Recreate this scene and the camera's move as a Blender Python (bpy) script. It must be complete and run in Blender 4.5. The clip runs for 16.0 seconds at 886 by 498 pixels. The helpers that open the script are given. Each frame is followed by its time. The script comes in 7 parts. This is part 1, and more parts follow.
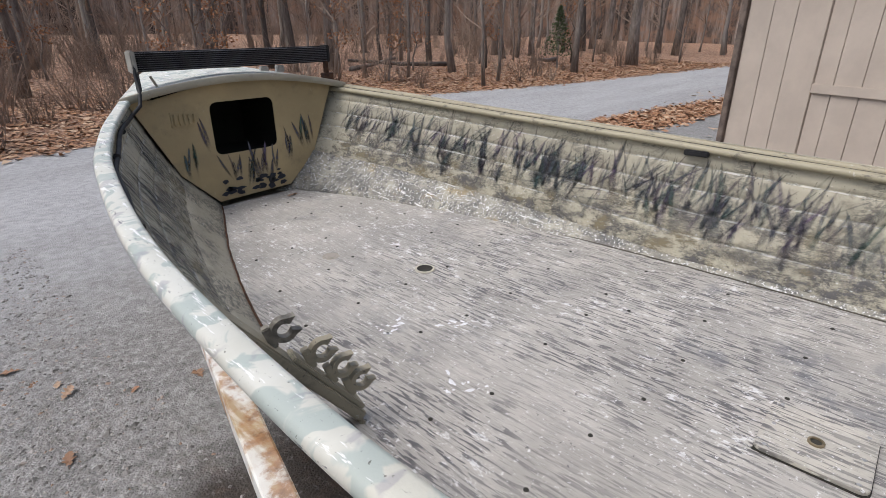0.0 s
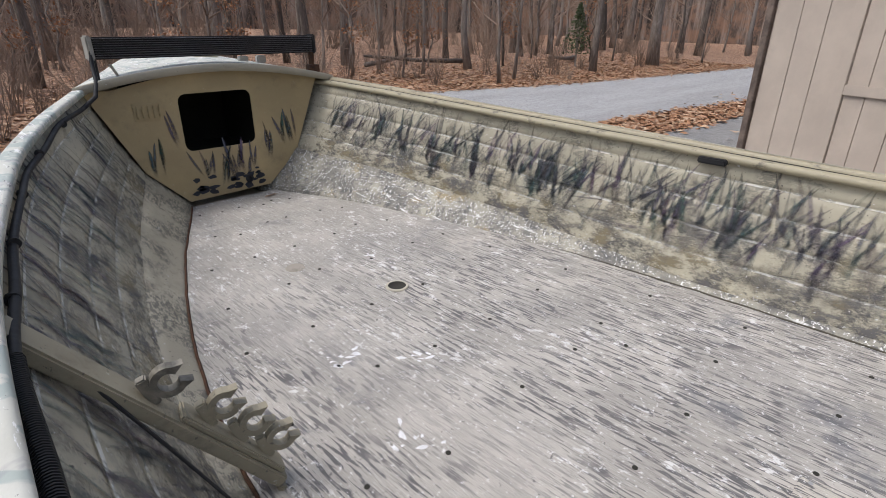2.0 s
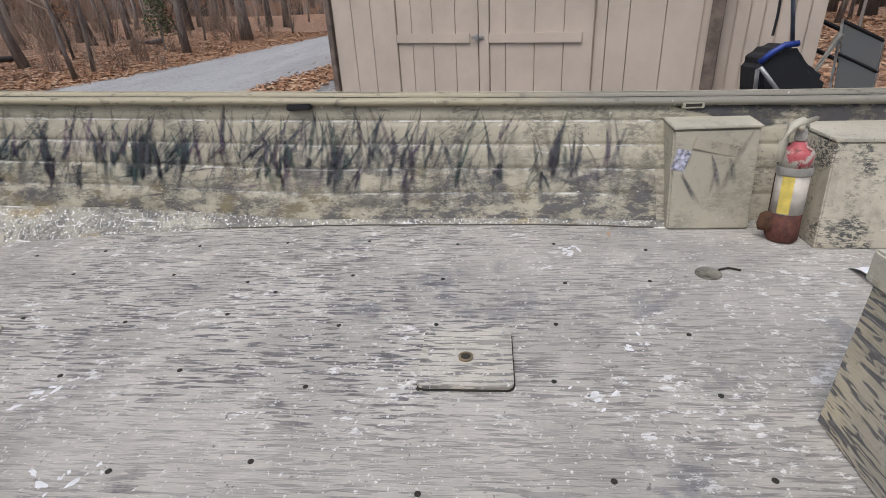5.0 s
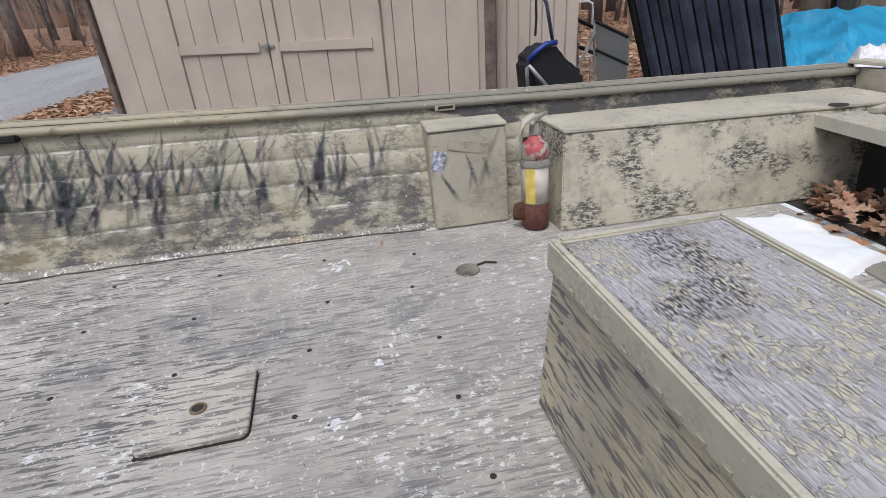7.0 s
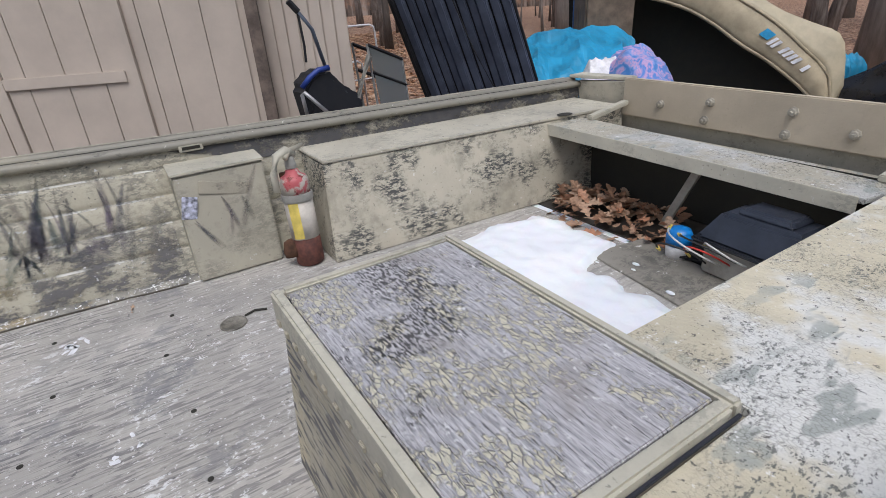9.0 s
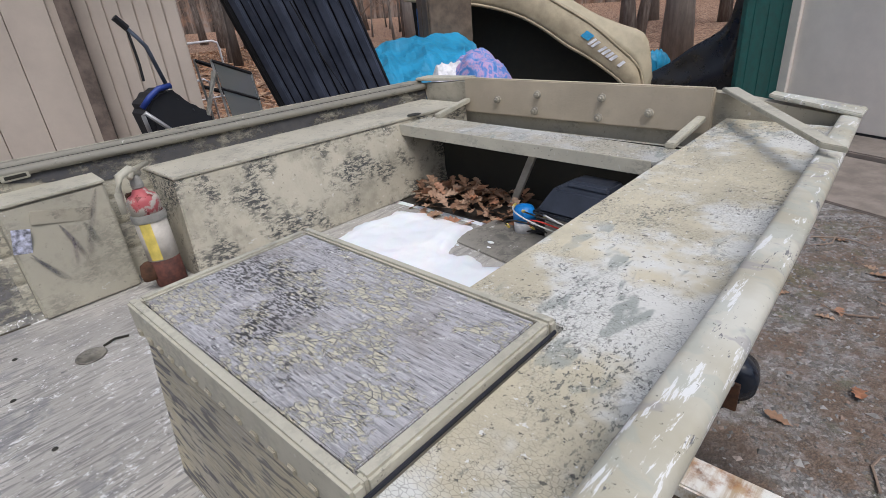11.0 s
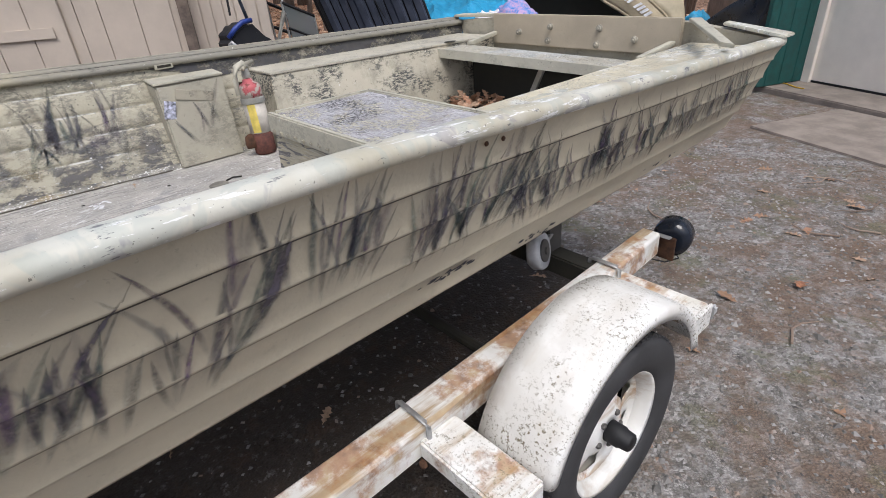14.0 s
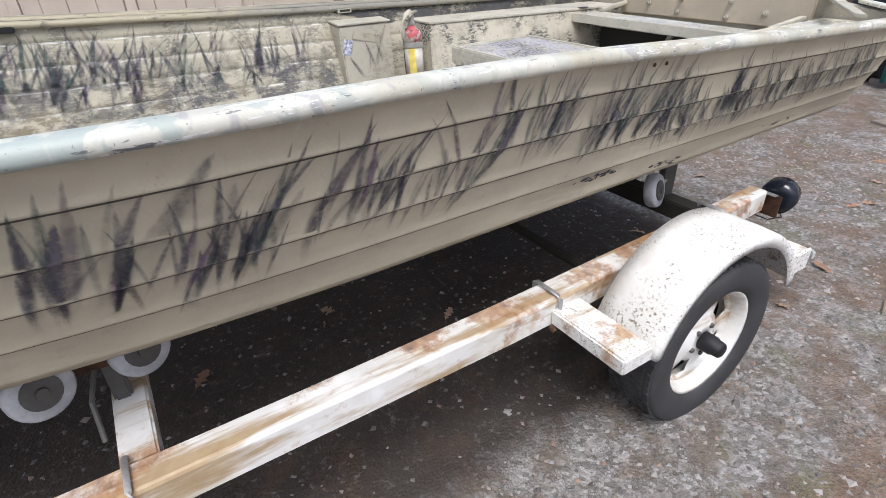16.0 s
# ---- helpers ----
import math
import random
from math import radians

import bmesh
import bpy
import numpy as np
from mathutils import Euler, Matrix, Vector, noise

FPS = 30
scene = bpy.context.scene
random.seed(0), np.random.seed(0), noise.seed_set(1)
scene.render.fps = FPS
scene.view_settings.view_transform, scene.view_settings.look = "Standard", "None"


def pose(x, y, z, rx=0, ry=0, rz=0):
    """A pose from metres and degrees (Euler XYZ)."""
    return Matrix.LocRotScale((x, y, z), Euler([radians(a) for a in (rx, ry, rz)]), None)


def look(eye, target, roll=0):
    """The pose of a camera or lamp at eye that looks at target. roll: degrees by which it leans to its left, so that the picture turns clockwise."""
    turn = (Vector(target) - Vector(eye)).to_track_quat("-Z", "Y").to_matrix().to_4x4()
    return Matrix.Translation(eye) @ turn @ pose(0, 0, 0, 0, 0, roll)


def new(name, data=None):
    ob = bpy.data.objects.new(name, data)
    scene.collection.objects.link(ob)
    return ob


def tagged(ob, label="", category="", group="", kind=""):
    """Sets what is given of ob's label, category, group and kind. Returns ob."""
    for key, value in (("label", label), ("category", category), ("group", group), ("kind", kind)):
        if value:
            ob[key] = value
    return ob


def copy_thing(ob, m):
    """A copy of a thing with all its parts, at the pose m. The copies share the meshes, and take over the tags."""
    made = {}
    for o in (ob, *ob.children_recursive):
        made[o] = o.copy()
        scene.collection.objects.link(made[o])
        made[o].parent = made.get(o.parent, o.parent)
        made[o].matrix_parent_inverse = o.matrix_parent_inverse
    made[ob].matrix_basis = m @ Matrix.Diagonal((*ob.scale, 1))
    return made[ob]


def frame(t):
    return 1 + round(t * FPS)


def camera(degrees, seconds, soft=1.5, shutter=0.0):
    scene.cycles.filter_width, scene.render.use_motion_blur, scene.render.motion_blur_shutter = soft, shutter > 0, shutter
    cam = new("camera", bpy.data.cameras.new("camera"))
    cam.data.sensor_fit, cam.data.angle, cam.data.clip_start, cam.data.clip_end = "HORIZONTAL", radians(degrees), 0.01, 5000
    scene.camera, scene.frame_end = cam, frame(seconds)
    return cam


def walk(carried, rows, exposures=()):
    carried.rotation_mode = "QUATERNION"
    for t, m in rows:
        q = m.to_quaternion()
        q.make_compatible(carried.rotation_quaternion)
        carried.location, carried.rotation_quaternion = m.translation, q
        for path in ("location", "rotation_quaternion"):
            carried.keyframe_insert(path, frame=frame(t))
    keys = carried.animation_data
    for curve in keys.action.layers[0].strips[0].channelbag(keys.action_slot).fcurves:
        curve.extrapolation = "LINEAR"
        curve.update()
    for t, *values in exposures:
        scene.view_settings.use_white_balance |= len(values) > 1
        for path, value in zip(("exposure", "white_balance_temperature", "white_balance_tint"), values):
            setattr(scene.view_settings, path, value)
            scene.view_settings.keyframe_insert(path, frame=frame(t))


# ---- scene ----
cam = camera(80.4, 16.0, 0.85)
EXPOSURES = [(0.0, 0.38, 6450, 10), (0.5, 0.46, 6450, 10), (1.0, 0.46, 6450, 10), (3.0, 0.27, 6480, 10), (4.0, 0.20, 6450, 10), (6.5, 0.23, 6320, 10), (10.0, 0.11, 6150, 10), (12.5, 0.16, 6430, 10), (14.0, 0.43, 6320, 10), (15.0, 0.50, 6300, 10), (16.0, 0.77, 6220, 10)]
PATH = [
    (0, (-0.134, 0.027, 1.519), (1.226, 1.272, 0.745), -0.4),
    (0.5, (0.007, 0.064, 1.507), (1.228, 1.458, 0.756), 0.7),
    (1, (0.096, 0.08, 1.487), (1.275, 1.509, 0.735), 0.8),
    (1.5, (0.138, 0.091, 1.476), (1.329, 1.48, 0.67), -0.1),
    (2, (0.142, 0.096, 1.48), (1.461, 1.38, 0.698), 0.3),
    (2.5, (0.143, 0.109, 1.472), (1.604, 1.212, 0.666), -0.0),
    (3, (0.139, 0.113, 1.46), (1.73, 1.009, 0.644), -0.1),
    (3.5, (0.122, 0.111, 1.447), (1.803, 0.799, 0.607), -0.8),
    (4, (0.109, 0.092, 1.433), (1.857, 0.559, 0.581), -1.4),
    (4.2, (0.109, 0.078, 1.427), (1.872, 0.487, 0.576), -1.9),
    (6.3, (0.159, -0.249, 1.414), (1.934, -0.415, 0.507), -3.5),
    (6.5, (0.161, -0.269, 1.412), (1.936, -0.485, 0.515), -3.6),
    (7, (0.177, -0.323, 1.41), (1.933, -0.665, 0.516), -3.7),
    (7.5, (0.196, -0.381, 1.411), (1.923, -0.87, 0.528), -3.8),
    (8, (0.194, -0.431, 1.413), (1.879, -1.039, 0.523), -4.3),
    (8.5, (0.181, -0.478, 1.416), (1.805, -1.253, 0.543), -4.2),
    (9, (0.166, -0.521, 1.418), (1.708, -1.453, 0.549), -3.9),
    (9.5, (0.148, -0.554, 1.415), (1.608, -1.612, 0.549), -3.6),
    (10, (0.132, -0.562, 1.41), (1.545, -1.68, 0.542), -3.9),
    (10.2, (0.12, -0.561, 1.408), (1.492, -1.724, 0.533), -4.0),
    (12.3, (-0.136, -0.267, 1.396), (1.042, -1.634, 0.533), -4.9),
    (12.5, (-0.186, -0.233, 1.389), (0.983, -1.591, 0.5), -4.2),
    (13, (-0.315, -0.153, 1.366), (0.956, -1.417, 0.48), -4.2),
    (13.5, (-0.423, -0.111, 1.346), (0.897, -1.28, 0.402), -4.8),
    (14, (-0.462, -0.059, 1.338), (0.873, -1.197, 0.377), -4.2),
    (14.5, (-0.49, 0.03, 1.331), (0.831, -1.091, 0.332), -3.2),
    (15, (-0.539, 0.167, 1.328), (0.761, -0.963, 0.311), -3.6),
    (15.5, (-0.602, 0.306, 1.32), (0.705, -0.787, 0.273), -2.5),
    (16, (-0.65, 0.386, 1.316), (0.818, -0.519, 0.303), -1.8),
]
walk(cam, [(t, look(eye, target, roll)) for t, eye, target, roll in PATH], EXPOSURES)

# ---- light ----
world = bpy.data.worlds.new("overcast_sky")
scene.world = world
world.use_nodes = True
wn = world.node_tree
sky = wn.nodes.new("ShaderNodeTexSky")
sky.sky_type = "NISHITA"
sky.sun_disc = False
sky.sun_elevation = radians(62)
sky.sun_rotation = radians(296)
sky.dust_density = 4.0
pale = wn.nodes.new("ShaderNodeHueSaturation")
pale.inputs["Saturation"].default_value = 0.74
wn.links.new(sky.outputs["Color"], pale.inputs["Color"])
wn.links.new(pale.outputs["Color"], wn.nodes["Background"].inputs["Color"])
wn.nodes["Background"].inputs["Strength"].default_value = 0.13
sun = new("sun", bpy.data.lights.new("sun", "SUN"))
sun.data.energy, sun.data.angle, sun.data.color = 1.15, radians(30), (1.0, 0.99, 0.98)
sun.matrix_world = look((0, 0, 0), (0.42, -0.22, -0.88))

G = -0.19  # ground level
FLOOR = 0.655  # top of the boat's plywood floor


# ---- materials ----
class Nodes:
    """Small helper that chains shader nodes."""

    def __init__(self, name):
        self.m = bpy.data.materials.new(name)
        self.m.use_nodes = True
        self.t = self.m.node_tree
        self.b = self.t.nodes["Principled BSDF"]
        self.o = self.t.nodes["Material Output"]
        self.c = self.t.nodes.new("ShaderNodeTexCoord").outputs["Object"]

    def put(self, socket, value):
        if hasattr(value, "is_output"):
            self.t.links.new(value, socket)
        elif isinstance(value, tuple) and len(value) == 3:
            socket.default_value = (*value, 1) if len(socket.default_value) == 4 else value
        else:
            socket.default_value = value

    def stretch(self, sx, sy, sz, rz=0.0):
        n = self.t.nodes.new("ShaderNodeMapping")
        n.inputs["Scale"].default_value = (sx, sy, sz)
        n.inputs["Rotation"].default_value = (0, 0, radians(rz))
        self.t.links.new(self.c, n.inputs["Vector"])
        return n.outputs["Vector"]

    def noise(self, scale, detail=4.0, rough=0.55, vec=None, warp=0.0):
        n = self.t.nodes.new("ShaderNodeTexNoise")
        self.t.links.new(vec or self.c, n.inputs["Vector"])
        n.inputs["Scale"].default_value = scale
        n.inputs["Detail"].default_value = detail
        n.inputs["Roughness"].default_value = rough
        n.inputs["Distortion"].default_value = warp
        return n.outputs["Fac"]

    def cells(self, scale, vec=None, out="Distance"):
        n = self.t.nodes.new("ShaderNodeTexVoronoi")
        self.t.links.new(vec or self.c, n.inputs["Vector"])
        n.inputs["Scale"].default_value = scale
        return n.outputs[out]

    def cracks(self, vec, width):
        """1 on the thin lines between cells."""
        n = self.t.nodes.new("ShaderNodeTexVoronoi")
        n.feature = "DISTANCE_TO_EDGE"
        self.t.links.new(vec, n.inputs["Vector"])
        n.inputs["Scale"].default_value = 1.0
        return self.span(n.outputs["Distance"], 0.0, width, 1.0, 0.0)

    def span(self, value, a, b, lo=0.0, hi=1.0):
        n = self.t.nodes.new("ShaderNodeMapRange")
        n.interpolation_type = "SMOOTHSTEP"
        for k, v in (("Value", value), ("From Min", a), ("From Max", b), ("To Min", lo), ("To Max", hi)):
            self.put(n.inputs[k], v)
        return n.outputs["Result"]

    def math(self, op, a, b=0.0):
        n = self.t.nodes.new("ShaderNodeMath")
        n.operation = op
        self.put(n.inputs[0], a)
        self.put(n.inputs[1], b)
        return n.outputs[0]

    def mix(self, f, a, b):
        n = self.t.nodes.new("ShaderNodeMix")
        n.data_type = "RGBA"
        self.put(n.inputs["Factor"], f)
        self.put(n.inputs[6], a)
        self.put(n.inputs[7], b)
        return n.outputs[2]

    def axis(self, k):
        n = self.t.nodes.new("ShaderNodeSeparateXYZ")
        self.t.links.new(self.c, n.inputs[0])
        return n.outputs[k]

    def attr(self, name):
        n = self.t.nodes.new("ShaderNodeAttribute")
        n.attribute_name = name
        return n.outputs["Fac"]

    def island(self):
        return self.t.nodes.new("ShaderNodeNewGeometry").outputs["Random Per Island"]

    def each(self):
        return self.t.nodes.new("ShaderNodeObjectInfo").outputs["Random"]

    def ramp(self, f, stops):
        n = self.t.nodes.new("ShaderNodeValToRGB")
        self.put(n.inputs[0], f)
        while len(n.color_ramp.elements) < len(stops):
            n.color_ramp.elements.new(0.5)
        for e, (p, c) in zip(n.color_ramp.elements, stops):
            e.position, e.color = p, (*c, 1)
        return n.outputs[0]

    def done(self, color, rough=0.6, bump=None, depth=0.002, metal=0.0, strength=0.6):
        self.put(self.b.inputs["Base Color"], color)
        self.put(self.b.inputs["Roughness"], rough)
        self.put(self.b.inputs["Metallic"], metal)
        if bump is not None:
            n = self.t.nodes.new("ShaderNodeBump")
            n.inputs["Strength"].default_value = strength
            n.inputs["Distance"].default_value = depth
            self.t.links.new(bump, n.inputs["Height"])
            self.t.links.new(n.outputs["Normal"], self.b.inputs["Normal"])
        return self.m


TAN = (0.42, 0.385, 0.30)


def tan_paint(name, base=TAN, dirt=0.5, chips=0.5, lichen=0.0, grime_scale=3.0):
    n = Nodes(name)
    a = n.noise(grime_scale, 6, 0.6)
    c = n.mix(n.span(a, 0.35, 0.7), tuple(v * 0.86 for v in base), tuple(min(1, v * 1.1) for v in base))
    c = n.mix(n.math("MULTIPLY", n.span(n.noise(9, 8, 0.7), 0.54, 0.72), dirt), c, (0.11, 0.095, 0.07))
    spots = n.span(n.noise(85, 5, 0.65), 0.645, 0.665)
    c = n.mix(n.math("MULTIPLY", spots, chips), c, (0.05, 0.048, 0.05))
    pale_chip = n.span(n.noise(38, 5, 0.7, n.stretch(1.3, 0.6, 1)), 0.655, 0.67)
    c = n.mix(n.math("MULTIPLY", pale_chip, chips), c, (0.70, 0.70, 0.68))
    if lichen:
        mask = n.math("MULTIPLY", n.span(n.noise(6.5, 5, 0.65), 0.45, 0.60, 0, 1), n.span(n.noise(62, 6, 0.8, n.stretch(1, 0.6, 1.7)), 0.475, 0.515))
        c = n.mix(n.math("MULTIPLY", mask, lichen), c, (0.062, 0.064, 0.06))
        c = n.mix(n.math("MULTIPLY", n.span(n.noise(8, 5, 0.7), 0.5, 0.68), lichen * 0.45), c, (0.20, 0.185, 0.14))
    return n.done(c, n.span(a, 0.3, 0.7, 0.45, 0.7), n.noise(120, 4), 0.0012)


def plywood(name, base, streak, white, along="y", worn=0.55, grain=1.0):
    """Painted plywood whose open grain shows as short dark streaks, with white bare chips."""
    n = Nodes(name)
    s = n.stretch(118, 12, 40) if along == "y" else n.stretch(13, 30, 88)
    fine = n.stretch(260, 16, 60) if along == "y" else n.stretch(18, 190, 260)
    broad = n.noise(1.7, 4, 0.6)
    c = n.mix(n.span(n.noise(4, 6, 0.65), 0.35, 0.68), tuple(v * 0.82 for v in base), tuple(min(1, v * 1.12) for v in base))
    c = n.mix(n.span(n.noise(2.3, 5, 0.6), 0.48, 0.66, 0, 0.55), c, (0.30, 0.285, 0.27))
    dash = n.noise(1.0, 2, 0.5, s, 0.25 if along == "y" else 0.9)
    st = n.span(dash, 0.525, 0.555) if along == "y" else n.span(dash, 0.525, 0.565)
    region = n.span(broad, 0.32, 0.52, 0.15 if along == "y" else 0.6, 1.0)
    if along == "y":
        region = n.math("MULTIPLY", region, n.math("MULTIPLY", n.span(n.axis(1), 1.1, 2.0, 1.0, 0.2), n.span(n.axis(1), -0.85, 0.2, 0.45, 1.0)))
        region = n.math("MULTIPLY", region, n.span(n.noise(8, 5, 0.7), 0.34, 0.52, 0.25, 1.0))
    c = n.mix(n.math("MULTIPLY", n.math("MULTIPLY", st, region), streak), c, n.mix(n.noise(5, 3), (0.075, 0.075, 0.088), (0.15, 0.14, 0.135)))
    c = n.mix(n.math("MULTIPLY", n.span(n.noise(1.0, 4, 0.7, fine), 0.55, 0.63), 0.42 * grain), c, (0.13, 0.12, 0.12))
    pale = n.math("MULTIPLY", n.span(n.noise(1.0, 4, 0.7, fine), 0.46, 0.40), n.span(n.noise(3.3, 4), 0.45, 0.6))
    c = n.mix(n.math("MULTIPLY", pale, 0.35), c, (0.60, 0.58, 0.53))
    stain = n.math("MULTIPLY", n.span(n.noise(6.5, 7, 0.7), 0.55, 0.64), n.span(n.noise(1.3, 2), 0.42, 0.6))
    c = n.mix(n.math("MULTIPLY", stain, 0.55), c, (0.16, 0.165, 0.18))
    c = n.mix(n.span(n.noise(42, 5, 0.75), 0.635, 0.66, 0, 0.75), c, (0.085, 0.08, 0.085))
    w1 = n.math("MULTIPLY", n.span(n.noise(22, 8, 0.8, n.stretch(1.7, 0.8, 1)), 0.578, 0.586), n.span(n.noise(1.9, 3), 0.44, 0.52))
    w2 = n.span(n.noise(85, 4, 0.7), 0.625, 0.645)
    w3 = n.math("MULTIPLY", n.span(n.noise(10.0, 9, 0.82, n.stretch(1.4, 0.9, 1)), 0.610, 0.616), n.span(n.noise(1.1, 2), 0.45, 0.52))
    c = n.mix(n.math("MULTIPLY", n.math("MAXIMUM", w1, n.math("MAXIMUM", w2, w3)), white), c, (0.76, 0.76, 0.75))
    h = n.math("SUBTRACT", n.noise(1.0, 5, 0.7, fine), n.math("MULTIPLY", st, 0.7))
    return n.done(c, n.span(broad, 0.3, 0.7, 0.5, 0.75), h, 0.003, 0.0, 0.6)


def flaked_lid():
    """Grey weathered plywood with cracked flakes of old cream paint and dark checks."""
    n = Nodes("flaked_lid")
    grain = n.noise(1.0, 5, 0.75, n.stretch(20, 210, 40))
    c = n.mix(n.span(grain, 0.36, 0.62), (0.31, 0.30, 0.31), (0.59, 0.575, 0.59))
    c = n.mix(n.span(n.noise(7, 5, 0.65), 0.52, 0.66, 0, 0.6), c, (0.33, 0.30, 0.28))
    crack = n.cracks(n.stretch(48, 110, 40), 0.07)
    zone = n.math("MULTIPLY", n.span(n.noise(6.0, 6, 0.7), 0.485, 0.53), n.span(n.noise(55, 6, 0.75, n.stretch(0.8, 1.5, 1)), 0.47, 0.50))
    flakes = n.math("MULTIPLY", zone, n.math("SUBTRACT", 1.0, crack))
    c = n.mix(n.math("MULTIPLY", n.math("MULTIPLY", zone, crack), 0.55), c, (0.16, 0.14, 0.11))
    c = n.mix(n.math("MULTIPLY", flakes, 0.97), c, n.mix(n.noise(14), (0.58, 0.535, 0.40), (0.72, 0.68, 0.54)))
    check = n.span(n.noise(1.0, 3, 0.6, n.stretch(40, 330, 40)), 0.60, 0.64)
    c = n.mix(n.math("MULTIPLY", check, 0.8), c, (0.08, 0.075, 0.075))
    dark = n.math("MULTIPLY", n.span(n.noise(1.0, 3, 0.6, n.stretch(70, 230, 40)), 0.49, 0.53), n.span(n.noise(4.2, 6, 0.7), 0.53, 0.62))
    c = n.mix(n.math("MULTIPLY", dark, 0.92), c, (0.055, 0.052, 0.052))
    c = n.mix(n.span(n.noise(62, 6, 0.75), 0.60, 0.62, 0, 0.85), c, (0.74, 0.735, 0.72))
    return n.done(c, 0.75, n.math("ADD", grain, n.math("MULTIPLY", flakes, 0.9)), 0.005, 0.0, 0.8)


def flaked_bench(name, base, pale):
    """Cream painted plywood, flaking to fine dark specks, with sprayed grey-green dabs and pale rubbed patches."""
    n = Nodes(name)
    c = n.mix(n.span(n.noise(5, 6, 0.65), 0.35, 0.68), tuple(v * 0.84 for v in base), tuple(min(1, v * 1.1) for v in base))
    c = n.mix(n.span(n.noise(3.1, 5, 0.65), 0.46, 0.56, 0, 0.9), c, pale)
    dab = n.math("MULTIPLY", n.span(n.noise(1.0, 3, 0.5, n.stretch(30, 12, 20, 28), 0.5), 0.54, 0.63), n.span(n.noise(2.4, 3), 0.42, 0.58))
    c = n.mix(n.math("MULTIPLY", dab, 0.85), c, (0.30, 0.325, 0.30))
    crack = n.math("MULTIPLY", n.cracks(n.stretch(110, 200, 80), 0.10), n.span(n.noise(6.0, 6, 0.7), 0.46, 0.56))
    c = n.mix(n.math("MULTIPLY", crack, 0.5), c, (0.14, 0.13, 0.11))
    fleck = n.math("MULTIPLY", n.span(n.noise(1.0, 5, 0.75, n.stretch(170, 95, 80)), 0.55, 0.57), n.span(n.noise(4.4, 6, 0.7), 0.46, 0.60))
    c = n.mix(n.math("MULTIPLY", fleck, 0.85), c, (0.12, 0.125, 0.115))
    c = n.mix(n.span(n.noise(100, 4, 0.7), 0.62, 0.645, 0, 0.85), c, (0.07, 0.065, 0.06))
    c = n.mix(n.span(n.noise(60, 6, 0.75), 0.61, 0.63, 0, 0.8), c, (0.76, 0.76, 0.75))
    return n.done(c, 0.65, n.math("SUBTRACT", n.noise(140, 4), n.math("MULTIPLY", fleck, 0.8)), 0.004)


def grimy_strip():
    """Dirty strip of old paint: dark grime, ochre stains, fine white specks and scratches."""
    n = Nodes("grimy_strip")
    c = n.mix(n.span(n.noise(6, 6, 0.7), 0.36, 0.64), (0.14, 0.135, 0.125), (0.37, 0.35, 0.29))
    c = n.mix(n.span(n.noise(9, 5, 0.7, n.stretch(1, 0.5, 1)), 0.57, 0.66, 0, 0.6), c, (0.30, 0.22, 0.09))
    c = n.mix(n.span(n.noise(34, 6, 0.75), 0.52, 0.60, 0, 0.75), c, (0.075, 0.075, 0.08))
    c = n.mix(n.span(n.noise(95, 4, 0.7), 0.585, 0.605), c, (0.78, 0.78, 0.78))
    scr = n.math("MULTIPLY", n.span(n.noise(1.0, 5, 0.7, n.stretch(60, 5, 60)), 0.60, 0.64), n.span(n.noise(2.2, 3), 0.45, 0.55))
    c = n.mix(scr, c, (0.72, 0.72, 0.71))
    return n.done(c, 0.6, n.noise(60, 6, 0.7), 0.003)


def camo_gunwale():
    """Cream rail with soft sprayed green and purple dabs across it, scuffed along its crown."""
    n = Nodes("camo_gunwale")
    c = n.mix(n.span(n.noise(5, 5), 0.35, 0.65), (0.45, 0.415, 0.315), (0.62, 0.605, 0.53))
    fore = n.span(n.axis(1), -0.4, 0.7)
    c = n.mix(n.math("MULTIPLY", fore, 0.75), c, n.mix(n.noise(9, 4), (0.50, 0.51, 0.46), (0.70, 0.71, 0.68)))
    dab = n.span(n.noise(1.0, 3, 0.5, n.stretch(9, 11, 9, 35), 1.6), 0.50, 0.57, 0, 0.8)
    c = n.mix(n.math("MULTIPLY", dab, n.span(fore, 0.0, 1.0, 0.35, 1.0)), c, (0.34, 0.40, 0.38))
    c = n.mix(n.span(n.noise(1.0, 3, 0.5, n.stretch(14, 20, 14, -35), 1.0), 0.57, 0.66, 0, 0.45), c, (0.25, 0.23, 0.28))
    c = n.mix(n.span(n.noise(1.0, 6, 0.7, n.stretch(70, 9, 70)), 0.585, 0.61, 0, 0.9), c, (0.80, 0.80, 0.79))
    c = n.mix(n.span(n.noise(1.0, 7, 0.75, n.stretch(50, 12, 50)), 0.61, 0.635, 0, 0.85), c, (0.10, 0.10, 0.115))
    c = n.mix(n.span(n.noise(120, 4, 0.7), 0.66, 0.68, 0, 0.8), c, (0.09, 0.085, 0.07))
    return n.done(c, 0.5, n.noise(70, 4), 0.0015)


